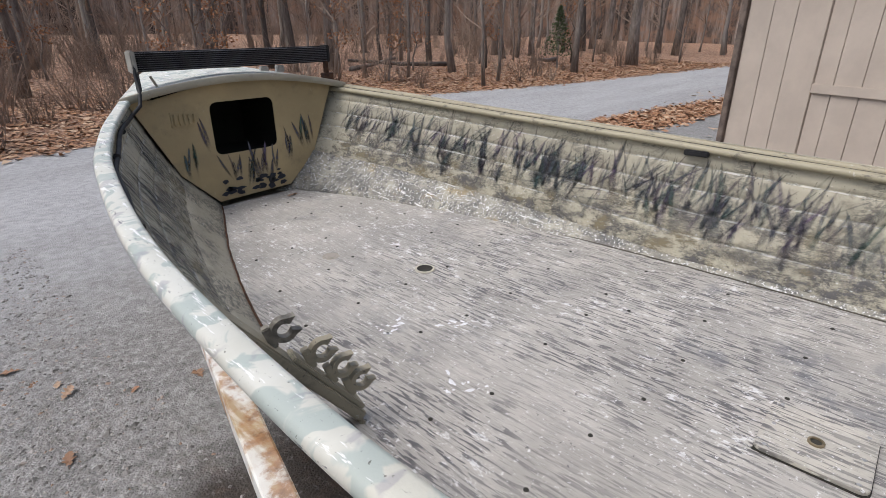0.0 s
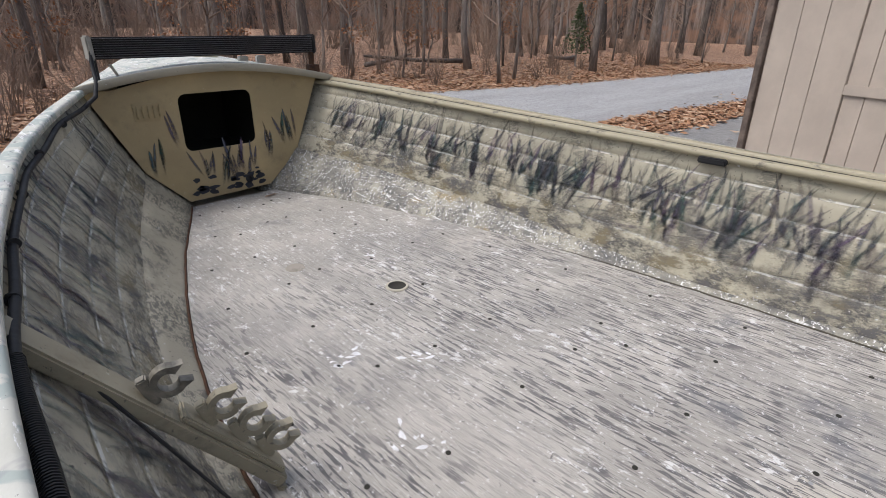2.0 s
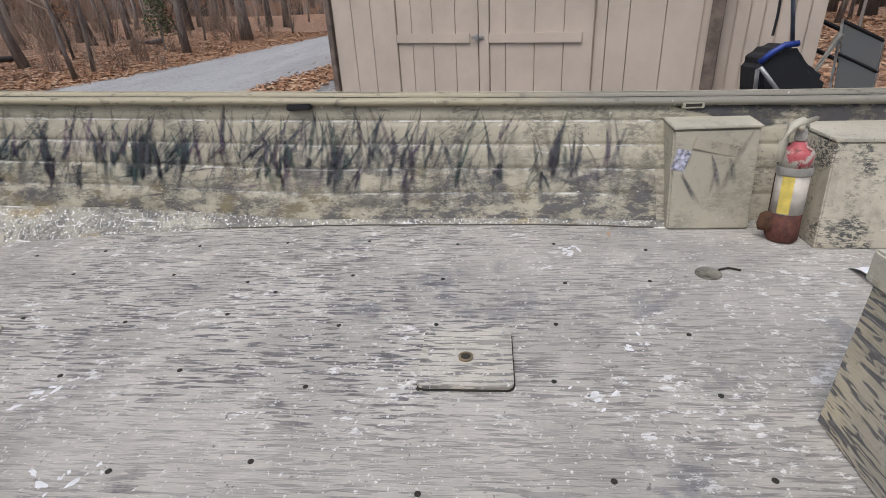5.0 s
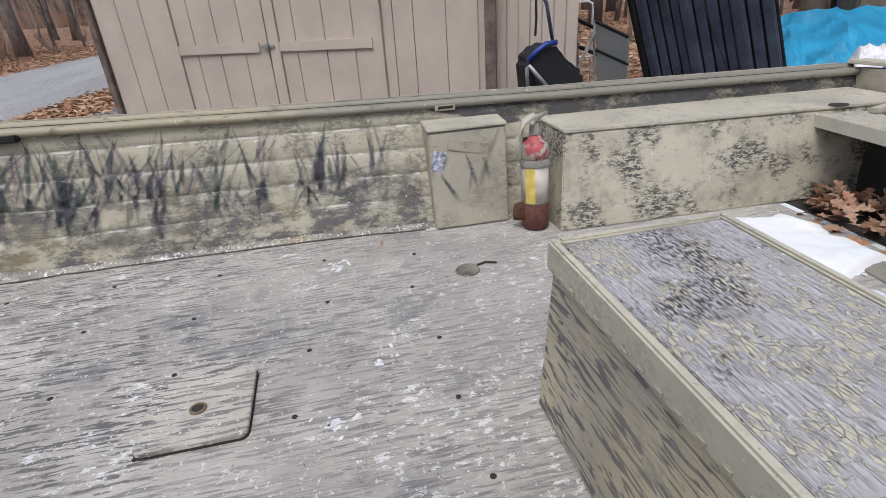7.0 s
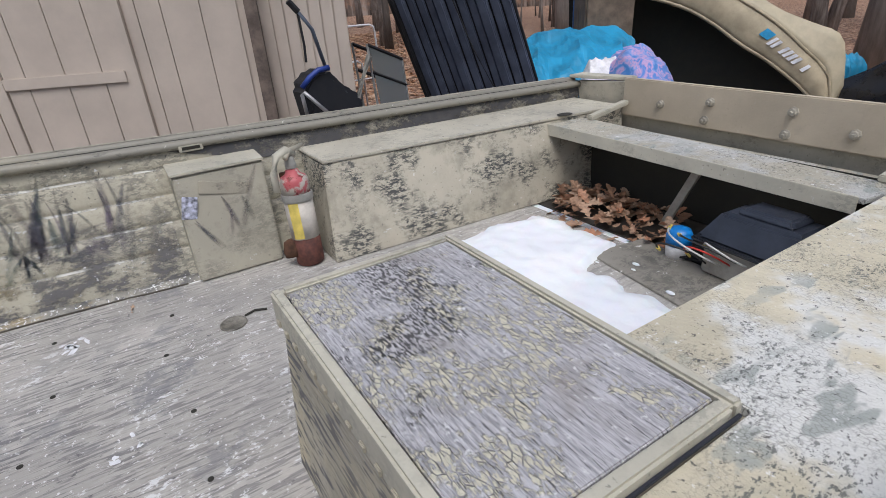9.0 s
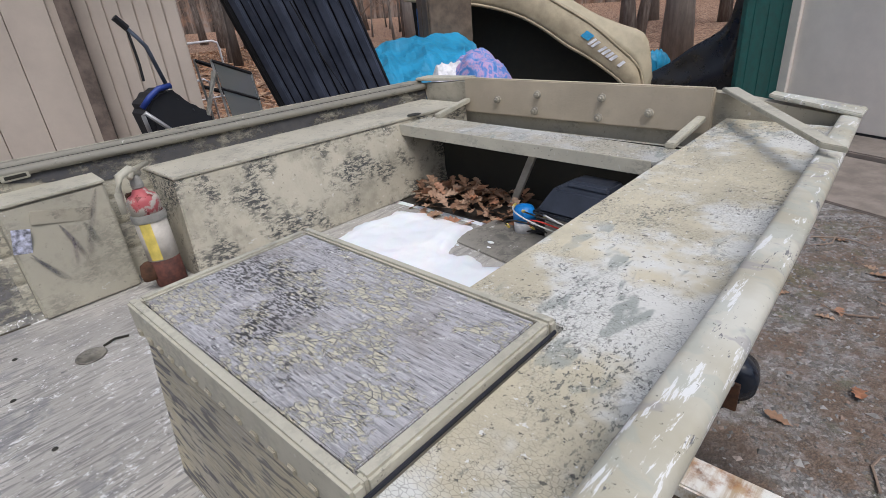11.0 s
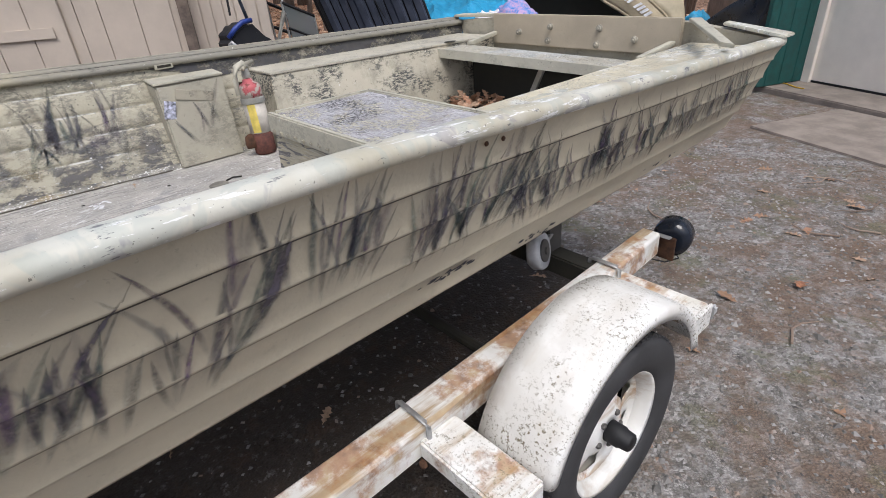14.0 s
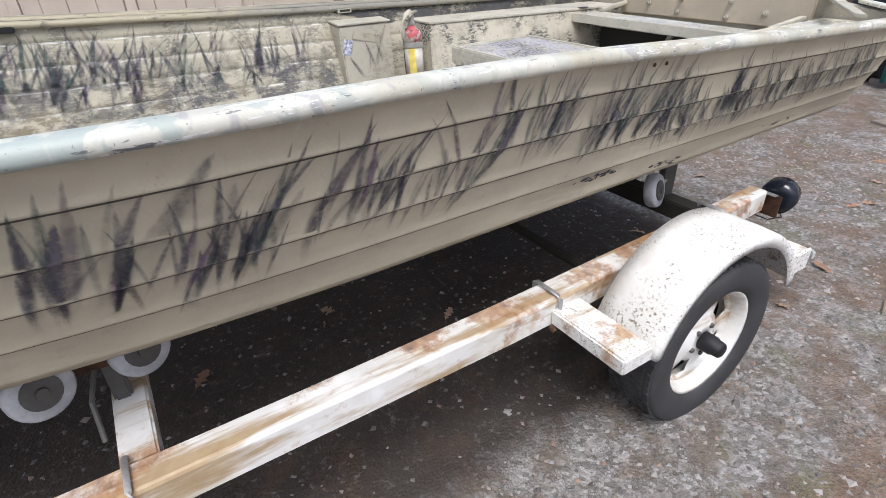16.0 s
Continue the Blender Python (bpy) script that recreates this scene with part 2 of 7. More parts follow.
def worn_rail():
    """Olive paint on the forward rail, worn to dull grey metal towards the stern."""
    n = Nodes("far_gunwale_paint")
    f = n.math("ADD", n.span(n.axis(1), -1.0, 0.6), n.math("MULTIPLY", n.math("SUBTRACT", n.noise(7, 6, 0.7), 0.5), 0.9))
    c = n.mix(n.span(f, 0.25, 0.75), (0.24, 0.225, 0.185), (0.35, 0.31, 0.215))
    c = n.mix(n.span(n.noise(30, 7, 0.75, n.stretch(1, 0.4, 1)), 0.55, 0.66, 0, 0.7), c, (0.06, 0.055, 0.045))
    c = n.mix(n.span(n.noise(50, 6, 0.7), 0.64, 0.68, 0, 0.7), c, (0.6, 0.58, 0.52))
    return n.done(c, 0.5, n.noise(80, 5, 0.7), 0.002)


def rusty_white(name, rust=0.5, speckle=0.0):
    n = Nodes(name)
    a = n.noise(5, 7, 0.68)
    c = n.mix(n.span(n.noise(11, 4), 0.4, 0.7), (0.76, 0.75, 0.72), (0.87, 0.865, 0.85))
    c = n.mix(n.span(n.noise(3, 5), 0.5, 0.7, 0, 0.6 * rust), c, (0.55, 0.49, 0.34))
    wash = n.span(n.noise(1.0, 5, 0.65, n.stretch(13, 1.4, 9)), 0.50, 0.64, 0, min(1.0, rust * 1.1))
    c = n.mix(wash, c, n.mix(n.noise(30, 4), (0.30, 0.17, 0.07), (0.48, 0.36, 0.19)))
    r = n.math("MULTIPLY", n.span(a, 0.72 - 0.3 * rust, 0.84 - 0.3 * rust), 0.85)
    rc = n.ramp(n.noise(24, 5), [(0.3, (0.16, 0.07, 0.03)), (0.5, (0.40, 0.20, 0.09)), (0.7, (0.50, 0.37, 0.20))])
    c = n.mix(r, c, rc)
    if speckle:
        sp = n.math("MULTIPLY", n.span(n.noise(95, 6, 0.8), 0.555, 0.57), n.span(n.noise(4.5, 5, 0.6), 0.38, 0.58))
        c = n.mix(n.math("MULTIPLY", sp, speckle), c, n.mix(n.noise(30), (0.07, 0.06, 0.04), (0.26, 0.22, 0.12)))
    return n.done(c, n.span(a, 0.4, 0.7, 0.45, 0.85), n.noise(60, 6, 0.7), 0.0015)


def plain(name, color, rough=0.5, metal=0.0, var=0.25, scale=12, bump=0.001):
    n = Nodes(name)
    a = n.noise(scale, 6, 0.65)
    c = n.mix(n.span(a, 0.3, 0.7), tuple(v * (1 - var) for v in color), tuple(min(1, v * (1 + var)) for v in color))
    return n.done(c, n.span(a, 0.3, 0.7, max(0.03, rough - 0.08), min(1, rough + 0.1)), n.noise(scale * 9, 3), bump, metal)


M_TAN = tan_paint("tan_paint", dirt=0.35, chips=0.35)
M_HULL_IN = tan_paint("hull_inside_paint", (0.44, 0.405, 0.31), 0.7, 0.9, 0.55)
M_HULL_OUT = tan_paint("hull_outside_paint", (0.52, 0.468, 0.355), 0.22, 0.16)
M_NEARSTRIP = tan_paint("near_strip_paint", (0.40, 0.365, 0.285), 0.85, 0.9, 0.75)
M_BULK = tan_paint("bulkhead_paint", (0.42, 0.325, 0.175), 0.3, 0.12)
M_LICHEN = tan_paint("mossy_tan_paint", (0.47, 0.43, 0.34), 0.4, 0.6, 1.0)
M_GUN = camo_gunwale()
M_CHINE = grimy_strip()
M_GUNDARK = worn_rail()
M_FLOOR = plywood("floor_plywood", (0.455, 0.43, 0.39), 0.95, 0.8)
M_LID = flaked_lid()
M_BENCH = flaked_bench("bench_plywood", (0.58, 0.525, 0.39), (0.69, 0.69, 0.66))
M_BENCHTOP = tan_paint("bench_top_paint", (0.50, 0.465, 0.375), 0.5, 0.8, 0.3)
M_EDGE = tan_paint("pale_edging_paint", (0.53, 0.50, 0.405), 0.3, 0.5, 0.25)
M_PLANK = flaked_bench("plank_plywood", (0.46, 0.425, 0.34), (0.50, 0.50, 0.48))
M_BOXSIDE = plywood("box_plywood", (0.50, 0.445, 0.315), 0.95, 0.1, "x")
M_BEAM = rusty_white("rusty_white_steel", 0.80)
M_FENDER = rusty_white("speckled_white_steel", 0.10, 0.95)
M_BLACK = plain("black_plastic", (0.012, 0.012, 0.014), 0.6)
M_BOARD = tan_paint("motor_board_paint", (0.53, 0.455, 0.345), 0.12, 0.1)
M_BOLT = plain("painted_bolt", (0.36, 0.33, 0.27), 0.5)
M_FIN = plain("black_fin", (0.10, 0.10, 0.11), 0.35)
M_FLAKE = plain("blue_black_undercoat", (0.02, 0.022, 0.032), 0.6)
# dark brown for painted lap shadows and the far floor-edge gap
M_SEAM = plain("seam_shade_and_dirt", (0.075, 0.065, 0.05), 0.8)
M_TRANSOM = tan_paint("transom_paint", (0.46, 0.42, 0.33), 0.35, 0.4, 0.35)
M_AFTSHADE = plain("shade_dark_floor", (0.04, 0.034, 0.028), 0.6, 0, 0.5, 6, 0.003)
M_RUBBER = plain("tyre_rubber", (0.042, 0.042, 0.045), 0.75, 0, 0.3)
M_SOCKET = plain("dull_socket_metal", (0.19, 0.175, 0.145), 0.5, 0.2, 0.5, 40)
M_STEEL = plain("galvanised_steel", (0.42, 0.42, 0.42), 0.45, 0.55)
# near-black for dark small parts and for shade put in as colour
M_DARKM = plain("dark_parts_and_shade", (0.03, 0.028, 0.022), 0.9)
M_RUST = plain("rust", (0.075, 0.036, 0.02), 0.9, 0.1, 0.5, 30)
M_HOLDER = tan_paint("holder_paint", (0.33, 0.295, 0.215), 0.6, 0.6, 0.3)
M_GREY = plain("grey_plastic", (0.30, 0.29, 0.26), 0.5)
M_YELLOW = plain("faded_yellow_label", (0.66, 0.52, 0.12), 0.5)
M_BLUE = plain("blue_tarp", (0.015, 0.25, 0.44), 0.5, 0, 0.25, 5)
M_WHITE = plain("white_cloth", (0.72, 0.71, 0.72), 0.8)
M_SIDING = plain("shed_siding_paint", (0.51, 0.437, 0.37), 0.65, 0, 0.09, 2.5, 0.002)
M_SHEDTRIM = plain("weathered_brown_trim", (0.15, 0.115, 0.095), 0.85, 0, 0.45, 9)
M_GREEN = plain("green_door_paint", (0.010, 0.075, 0.070), 0.45)
M_GARAGE = plain("white_garage_paint", (0.86, 0.795, 0.71), 0.6, 0, 0.06, 2)
M_CONC = plain("concrete", (0.245, 0.207, 0.178), 0.85, 0, 0.25, 5, 0.002)


def wood_bark():
    n = Nodes("bark")
    a = n.noise(4, 7, 0.7, n.stretch(3, 3, 0.5))
    c = n.ramp(a, [(0.3, (0.06, 0.048, 0.04)), (0.5, (0.18, 0.15, 0.13)), (0.72, (0.33, 0.295, 0.265))])
    c = n.mix(n.span(n.each(), 0.7, 1.0, 0.0, 0.6), c, (0.30, 0.275, 0.25))
    c = n.mix(n.span(n.each(), 0.0, 0.45, 0.75, 0.0), c, (0.055, 0.046, 0.04))
    return n.done(c, 0.9, n.noise(18, 5, 0.7, n.stretch(3, 3, 0.4)), 0.02)


def leaf_mat(name, stops):
    n = Nodes(name)
    c = n.ramp(n.island(), stops)
    c = n.mix(n.span(n.noise(60, 4), 0.4, 0.7, 0, 0.35), c, (0.10, 0.055, 0.03))
    return n.done(c, 0.75)


M_BARK = wood_bark()
n_twig = Nodes("twig")
M_TWIG = n_twig.done(n_twig.mix(n_twig.noise(14, 5), n_twig.ramp(n_twig.each(), [(0.0, (0.085, 0.06, 0.045)), (0.5, (0.23, 0.165, 0.125)), (1.0, (0.42, 0.33, 0.26))]), (0.24, 0.175, 0.135)), 0.9)
M_LEAF = leaf_mat("fallen_leaf", [(0.0, (0.16, 0.07, 0.035)), (0.35, (0.34, 0.165, 0.08)), (0.7, (0.48, 0.28, 0.16)), (1.0, (0.58, 0.43, 0.30))])
M_RUSSET = leaf_mat("clinging_leaf", [(0.0, (0.20, 0.075, 0.03)), (0.6, (0.33, 0.14, 0.06)), (1.0, (0.40, 0.22, 0.10))])
M_PINE = leaf_mat("evergreen_needles", [(0.0, (0.03, 0.06, 0.025)), (1.0, (0.07, 0.11, 0.04))])


def ground_mat():
    """Grey gravel drive, brown gritty yard and leaf litter, mixed by the ground's own zones."""
    n = Nodes("ground")
    grit = n.cells(95)
    tone = n.noise(160, 3, 0.6)
    big = n.noise(1.1, 5, 0.6)
    stones = n.ramp(n.cells(55, out="Color"), [(0.1, (0.15, 0.148, 0.145)), (0.5, (0.31, 0.305, 0.30)), (0.9, (0.50, 0.49, 0.485))])
    gravel = n.mix(n.span(tone, 0.35, 0.65), (0.25, 0.243, 0.235), stones)
    gravel = n.mix(n.span(big, 0.45, 0.7, 0, 0.5), gravel, (0.345, 0.34, 0.335))
    gravel = n.mix(n.span(n.noise(16, 8, 0.78), 0.5, 0.62, 0, 0.55), gravel, (0.13, 0.125, 0.12))
    gravel = n.mix(n.span(n.noise(2.6, 6, 0.7), 0.55, 0.68, 0, 0.45), gravel, (0.17, 0.15, 0.125))
    gravel = n.mix(n.math("MULTIPLY", n.attr("road"), n.span(n.noise(0.8, 6, 0.7, n.stretch(0.25, 1.3, 1)), 0.3, 0.62, 0.55, 1.0)), gravel, n.mix(tone, (0.36, 0.36, 0.365), (0.53, 0.535, 0.545)))
    brown = n.mix(n.span(n.noise(7, 7, 0.7), 0.42, 0.62, 0.25, 0.85), stones, (0.145, 0.115, 0.088))
    brown = n.mix(n.span(n.noise(2.0, 7, 0.75), 0.45, 0.58, 0, 0.58), brown, (0.185, 0.11, 0.068))
    brown = n.mix(n.span(n.noise(3.2, 5, 0.65), 0.56, 0.66, 0, 0.5), brown, (0.13, 0.13, 0.06))
    ragged = n.math("MULTIPLY", n.math("SUBTRACT", n.noise(1.6, 6, 0.7), 0.5), 0.9)
    c = n.mix(n.span(n.math("ADD", n.attr("yard"), ragged), 0.35, 0.65), gravel, brown)
    gaps = n.math("MULTIPLY", n.cracks(n.stretch(105, 105, 105), 0.20), n.span(n.noise(11, 5, 0.7), 0.38, 0.6, 0.1, 0.6))
    c = n.mix(gaps, c, (0.055, 0.05, 0.044))
    # near-black earth colour that carries the painted shade under the boat
    shaded_soil = n.mix(n.span(n.noise(28, 6, 0.75), 0.54, 0.66, 0.0, 0.3), (0.04, 0.031, 0.025), stones)
    shaded_soil = n.mix(n.span(n.noise(6, 6, 0.7), 0.5, 0.66, 0, 0.5), shaded_soil, (0.085, 0.05, 0.032))
    c = n.mix(n.span(n.math("ADD", n.attr("shaded_soil"), ragged), 0.3, 0.7, 0, 0.95), c, shaded_soil)
    litter = n.ramp(n.cells(16, out="Color"), [(0.1, (0.07, 0.036, 0.022)), (0.5, (0.30, 0.165, 0.10)), (0.9, (0.52, 0.36, 0.26))])
    litter = n.mix(n.span(n.noise(5, 6, 0.7), 0.5, 0.68, 0, 0.6), litter, (0.12, 0.07, 0.048))
    c = n.mix(n.span(n.math("ADD", n.attr("litter"), ragged), 0.38, 0.62), c, litter)
    h = n.math("ADD", grit, n.math("MULTIPLY", n.noise(30, 5, 0.7), 1.2))
    return n.done(c, 0.92, h, 0.008, 0.0, 0.8)


M_GROUND = ground_mat()


def stroke_mat():
    """Soft sprayed paint: strong along the middle of a stroke, fading to its sides."""
    n = Nodes("sprayed_reed_paint")
    u = n.t.nodes.new("ShaderNodeUVMap").outputs["UV"]
    sep = n.t.nodes.new("ShaderNodeSeparateXYZ")
    n.t.links.new(u, sep.inputs[0])
    side = n.math("ABSOLUTE", n.math("SUBTRACT", sep.outputs[0], 0.5))
    body = n.span(side, 0.06, 0.5, 1.0, 0.0)
    ends = n.math("MULTIPLY", n.span(sep.outputs[1], 0.0, 0.55), n.span(sep.outputs[1], 0.90, 1.0, 1.0, 0.0))
    wear = n.span(n.noise(45, 6, 0.75), 0.38, 0.64, 1.0, 0.5)
    a = n.math("MULTIPLY", n.math("MULTIPLY", body, ends), n.math("MULTIPLY", wear, n.attr("dense")))
    c = n.ramp(n.island(), [(0.0, (0.075, 0.075, 0.10)), (0.2, (0.055, 0.058, 0.075)), (0.4, (0.065, 0.13, 0.10)), (0.58, (0.15, 0.075, 0.165)), (0.74, (0.06, 0.11, 0.11)), (0.88, (0.10, 0.085, 0.11)), (1.0, (0.16, 0.11, 0.10))])
    n.put(n.b.inputs["Alpha"], a)
    return n.done(c, 0.65)


M_REED = stroke_mat()


# ---- building helpers ----
def part(name, bm, material, parent=None, label="", smooth=False):
    """Links a bmesh (or mesh) as one object, under a parent if one is given."""
    if isinstance(bm, bmesh.types.BMesh):
        me = bpy.data.meshes.new(name)
        bmesh.ops.recalc_face_normals(bm, faces=bm.faces)
        bm.to_mesh(me)
        bm.free()
    else:
        me = bm
    if material and not me.materials:
        me.materials.append(material)
    if smooth:
        me.shade_smooth()
    ob = new(name, me)
    ob.parent = parent
    if label:
        tagged(ob, label)
    return ob


def thing(name, label, category, group="", kind="", at=None):
    ob = new(name)
    ob.empty_display_size = 0.1
    if at is not None:
        ob.matrix_basis = at
    return tagged(ob, label, category, group, kind)


def box(x0, x1, y0, y1, z0, z1, bevel=0.004, m=None):
    bm = bmesh.new()
    bmesh.ops.create_cube(bm, size=1)
    for v in bm.verts:
        v.co = Vector(((x0 + x1) / 2 + v.co.x * (x1 - x0), (y0 + y1) / 2 + v.co.y * (y1 - y0), (z0 + z1) / 2 + v.co.z * (z1 - z0)))
    if bevel:
        bmesh.ops.bevel(bm, geom=bm.edges[:], offset=bevel, segments=2, affect="EDGES")
    if m is not None:
        bm.transform(m)
    return bm


def prism(profile, vec, bevel=0.0):
    """A closed outline of 3D points pushed along vec."""
    bm = bmesh.new()
    a = [bm.verts.new(p) for p in profile]
    b = [bm.verts.new(Vector(p) + Vector(vec)) for p in profile]
    bm.faces.new(a)
    bm.faces.new(b[::-1])
    k = len(a)
    for i in range(k):
        bm.faces.new((a[i], b[i], b[(i + 1) % k], a[(i + 1) % k]))
    if bevel:
        bmesh.ops.recalc_face_normals(bm, faces=bm.faces)
        bmesh.ops.bevel(bm, geom=bm.edges[:], offset=bevel, segments=2, affect="EDGES")
    return bm


def tube(points, radius, sides=8, bm=None, caps=True):
    """A round bar along points; radius may be a list."""
    bm = bm or bmesh.new()
    pts = [Vector(p) for p in points]
    rs = radius if isinstance(radius, (list, tuple)) else [radius] * len(pts)
    rings = []
    for i, p in enumerate(pts):
        d = (pts[min(i + 1, len(pts) - 1)] - pts[max(i - 1, 0)]).normalized()
        up = Vector((0, 0, 1)) if abs(d.z) < 0.9 else Vector((1, 0, 0))
        u = d.cross(up).normalized()
        w = u.cross(d)
        rings.append([bm.verts.new(p + (u * math.cos(a) + w * math.sin(a)) * rs[i]) for a in (2 * math.pi * k / sides for k in range(sides))])
    for r, s in zip(rings, rings[1:]):
        for k in range(sides):
            bm.faces.new((r[k], r[(k + 1) % sides], s[(k + 1) % sides], s[k]))
    if caps:
        bm.faces.new(rings[0][::-1])
        bm.faces.new(rings[-1])
    return bm


def lathe(profile, m=None, sides=32, close=False):
    """Turns (radius, height) pairs round z."""
    bm = bmesh.new()
    rings = [[bm.verts.new((r * math.cos(a), r * math.sin(a), h)) for a in (2 * math.pi * k / sides for k in range(sides))] for r, h in profile]
    pairs = list(zip(rings, rings[1:])) + ([(rings[-1], rings[0])] if close else [])
    for r, s in pairs:
        for k in range(sides):
            bm.faces.new((r[k], r[(k + 1) % sides], s[(k + 1) % sides], s[k]))
    if not close:
        bm.faces.new(rings[0][::-1])
        bm.faces.new(rings[-1])
    if m is not None:
        bm.transform(m)
    return bm


def sheet(fn, us, vs):
    """A grid of points fn(u, v)."""
    bm = bmesh.new()
    g = [[bm.verts.new(fn(u, v)) for v in vs] for u in us]
    for a, b in zip(g, g[1:]):
        for k in range(len(vs) - 1):
            bm.faces.new((a[k], b[k], b[k + 1], a[k + 1]))
    return bm


def thick(bm, depth):
    """Gives an open sheet a thickness."""
    bmesh.ops.recalc_face_normals(bm, faces=bm.faces)
    bmesh.ops.solidify(bm, geom=bm.faces[:], thickness=depth)
    return bm


def smooth_curve(ys, xs, width=0.14):
    """A softened line through a few stations."""
    grid = np.arange(ys[0] - 1, ys[-1] + 1, 0.02)
    val = np.interp(grid, ys, xs)
    lo, hi = (xs[1] - xs[0]) / (ys[1] - ys[0]), (xs[-1] - xs[-2]) / (ys[-1] - ys[-2])
    val = np.where(grid < ys[0], xs[0] + (grid - ys[0]) * lo, val)
    val = np.where(grid > ys[-1], xs[-1] + (grid - ys[-1]) * hi, val)
    k = np.exp(-0.5 * (np.arange(-30, 31) * 0.02 / width) ** 2)
    val = np.convolve(np.pad(val, 30, mode="edge"), k / k.sum(), mode="valid")
    return lambda y: float(np.interp(y, grid, val))


# ---- ground ----
EDGE = smooth_curve([-30, -6, 1, 6, 10.6, 15.8, 27.8, 60], [9.2, 9.2, 9.6, 10.6, 10.8, 9.3, 7.8, 5.0], 0.6)  # far border of the drive
LOW = smooth_curve([5, 8.5, 14.4, 27, 60], [5.6, 5.2, 4.1, 3.0, 0.0], 0.6)  # near border of the road


def litter_at(x, y):
    far = (y - EDGE(x)) / 1.2
    tongue = min((LOW(x) - y) / 0.8, (y - (3.9 - 0.12 * (x - 8))) / 0.5, (x - 8.0) / 1.0)
    behind = min((x - 5.2) / 1.0, (-2.2 - y) / 1.0)
    back = (-8.5 - y) / 1.0
    return max(0.0, min(1.0, 0.5 + max(far, tongue, behind, back)))


def shaded_soil_at(x, y):
    """Dark ground below the parked trailer, with the boat's shade painted in."""
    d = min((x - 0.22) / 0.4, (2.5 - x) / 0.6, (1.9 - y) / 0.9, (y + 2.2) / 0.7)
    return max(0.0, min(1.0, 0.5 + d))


def road_at(x, y):
    return max(0.0, min(1.0, (y - 3.2) / 2.5))


def yard_at(x, y):
    return max(0.0, min(1.0, 0.5 + (1.2 - y) / 3.0))


def height_at(x, y):
    d = max(0.0, y - EDGE(x) - 2.0)
    e = max(0.0, x - 16.0) * 0.6 if y < 3 else 0.0
    bumps = 0.35 * noise.noise((x * 0.12, y * 0.12, 1)) * min(1, d / 6) + 0.012 * noise.noise((x * 0.9, y * 0.9, 4))
    return G + 0.035 * d + bumps + 0.02 * e


def build_ground():
    near = list(np.arange(-8, 14.01, 0.22))
    xs = [-400, -150, -70, -40, -25, -16, -11] + near + [15, 16.5, 18, 20, 22, 25, 28, 32, 38, 50, 80, 160, 400]
    ys = [-400, -150, -70, -40, -25, -17, -13, -10.5] + list(np.arange(-9, 14.01, 0.22)) + [15, 16.5, 18, 20, 22, 25, 28, 32, 38, 50, 80, 160, 400]
    bm = bmesh.new()
    g = [[bm.verts.new((x, y, height_at(x, min(y, 60)))) for y in ys] for x in xs]
    for a, b in zip(g, g[1:]):
        for k in range(len(ys) - 1):
            bm.faces.new((a[k], b[k], b[k + 1], a[k + 1]))
    ob = part("ground", bm, M_GROUND, smooth=True)
    for key, fn in (("litter", litter_at), ("yard", yard_at), ("shaded_soil", shaded_soil_at), ("road", road_at)):
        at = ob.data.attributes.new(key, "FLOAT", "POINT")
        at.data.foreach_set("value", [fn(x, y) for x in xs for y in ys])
    return tagged(ob, "gravel drive and yard with leaf litter under the trees", "ground", kind="structure")


build_ground()

# ---- boat: lines ----
STERN, BULK, BOW = -2.36, 2.72, 3.55
near_out = smooth_curve([-2.4, -1.35, -0.9, -0.5, -0.15, 0.3, 0.55, 0.9, 1.2, 1.5, 1.8, 2.2, 2.65, 3.2, 3.6], [0.215, 0.157, 0.137, 0.127, 0.104, 0.074, 0.086, 0.112, 0.155, 0.218, 0.288, 0.435, 0.64, 0.90, 1.07], 0.1)
near_sheer = smooth_curve([-2.4, -1.35, -0.9, -0.5, -0.15, 0.3, 0.6, 1.1, 1.8, 2.65, 3.6], [1.008, 1.060, 1.088, 1.107, 1.122, 1.126, 1.126, 1.135, 1.175, 1.232, 1.27], 0.2)
far_out = smooth_curve([-2.4, -1.35, -0.5, 0.0, 0.6, 1.2, 1.8, 2.3, 2.8, 3.2, 3.6], [1.97, 2.03, 2.06, 2.07, 2.07, 2.05, 2.01, 1.97, 1.89, 1.76, 1.60], 0.1)
near_floor = smooth_curve([-2.4, 0.0, 0.5, 0.88, 1.29, 1.6, 2.1, 2.72, 3.6], [0.40, 0.35, 0.365, 0.41, 0.49, 0.578, 0.761, 1.046, 1.25], 0.1)
far_floor = smooth_curve([-2.4, -0.6, -0.27, 0.5, 1.05, 1.5, 2.26, 2.72, 3.6], [1.78, 1.83, 1.87, 1.89, 1.875, 1.83, 1.665, 1.478, 1.36], 0.1)
sheer = smooth_curve([-2.4, -1.0, -0.2, 0.56, 1.5, 2.7, 3.6], [1.045, 1.062, 1.080, 1.107, 1.150, 1.215, 1.27], 0.2)


def rail(side, y):
    return near_sheer(y) if side < 0 else sheer(y)


def chine_lift(y):
    return max(0.0, min(1.0, (y - 0.6) / 2.12))


def chine(side, y):
    """Where the side panel meets the sloping lower strip."""
    t = chine_lift(y)
    f = near_floor(y) if side < 0 else far_floor(y)
    return f + side * (0.02 + 0.15 * t), FLOOR + 0.012 + 0.185 * t ** 1.2


def hull_x(y, z):
    """Inner face of the near side at height z."""
    zt, zc = near_sheer(y) - 0.012, chine(-1, y)[1]
    return side_point(-1, y, (zt - z) / (zt - zc)).x


RIDGES = (0.19, 0.39, 0.59, 0.79)


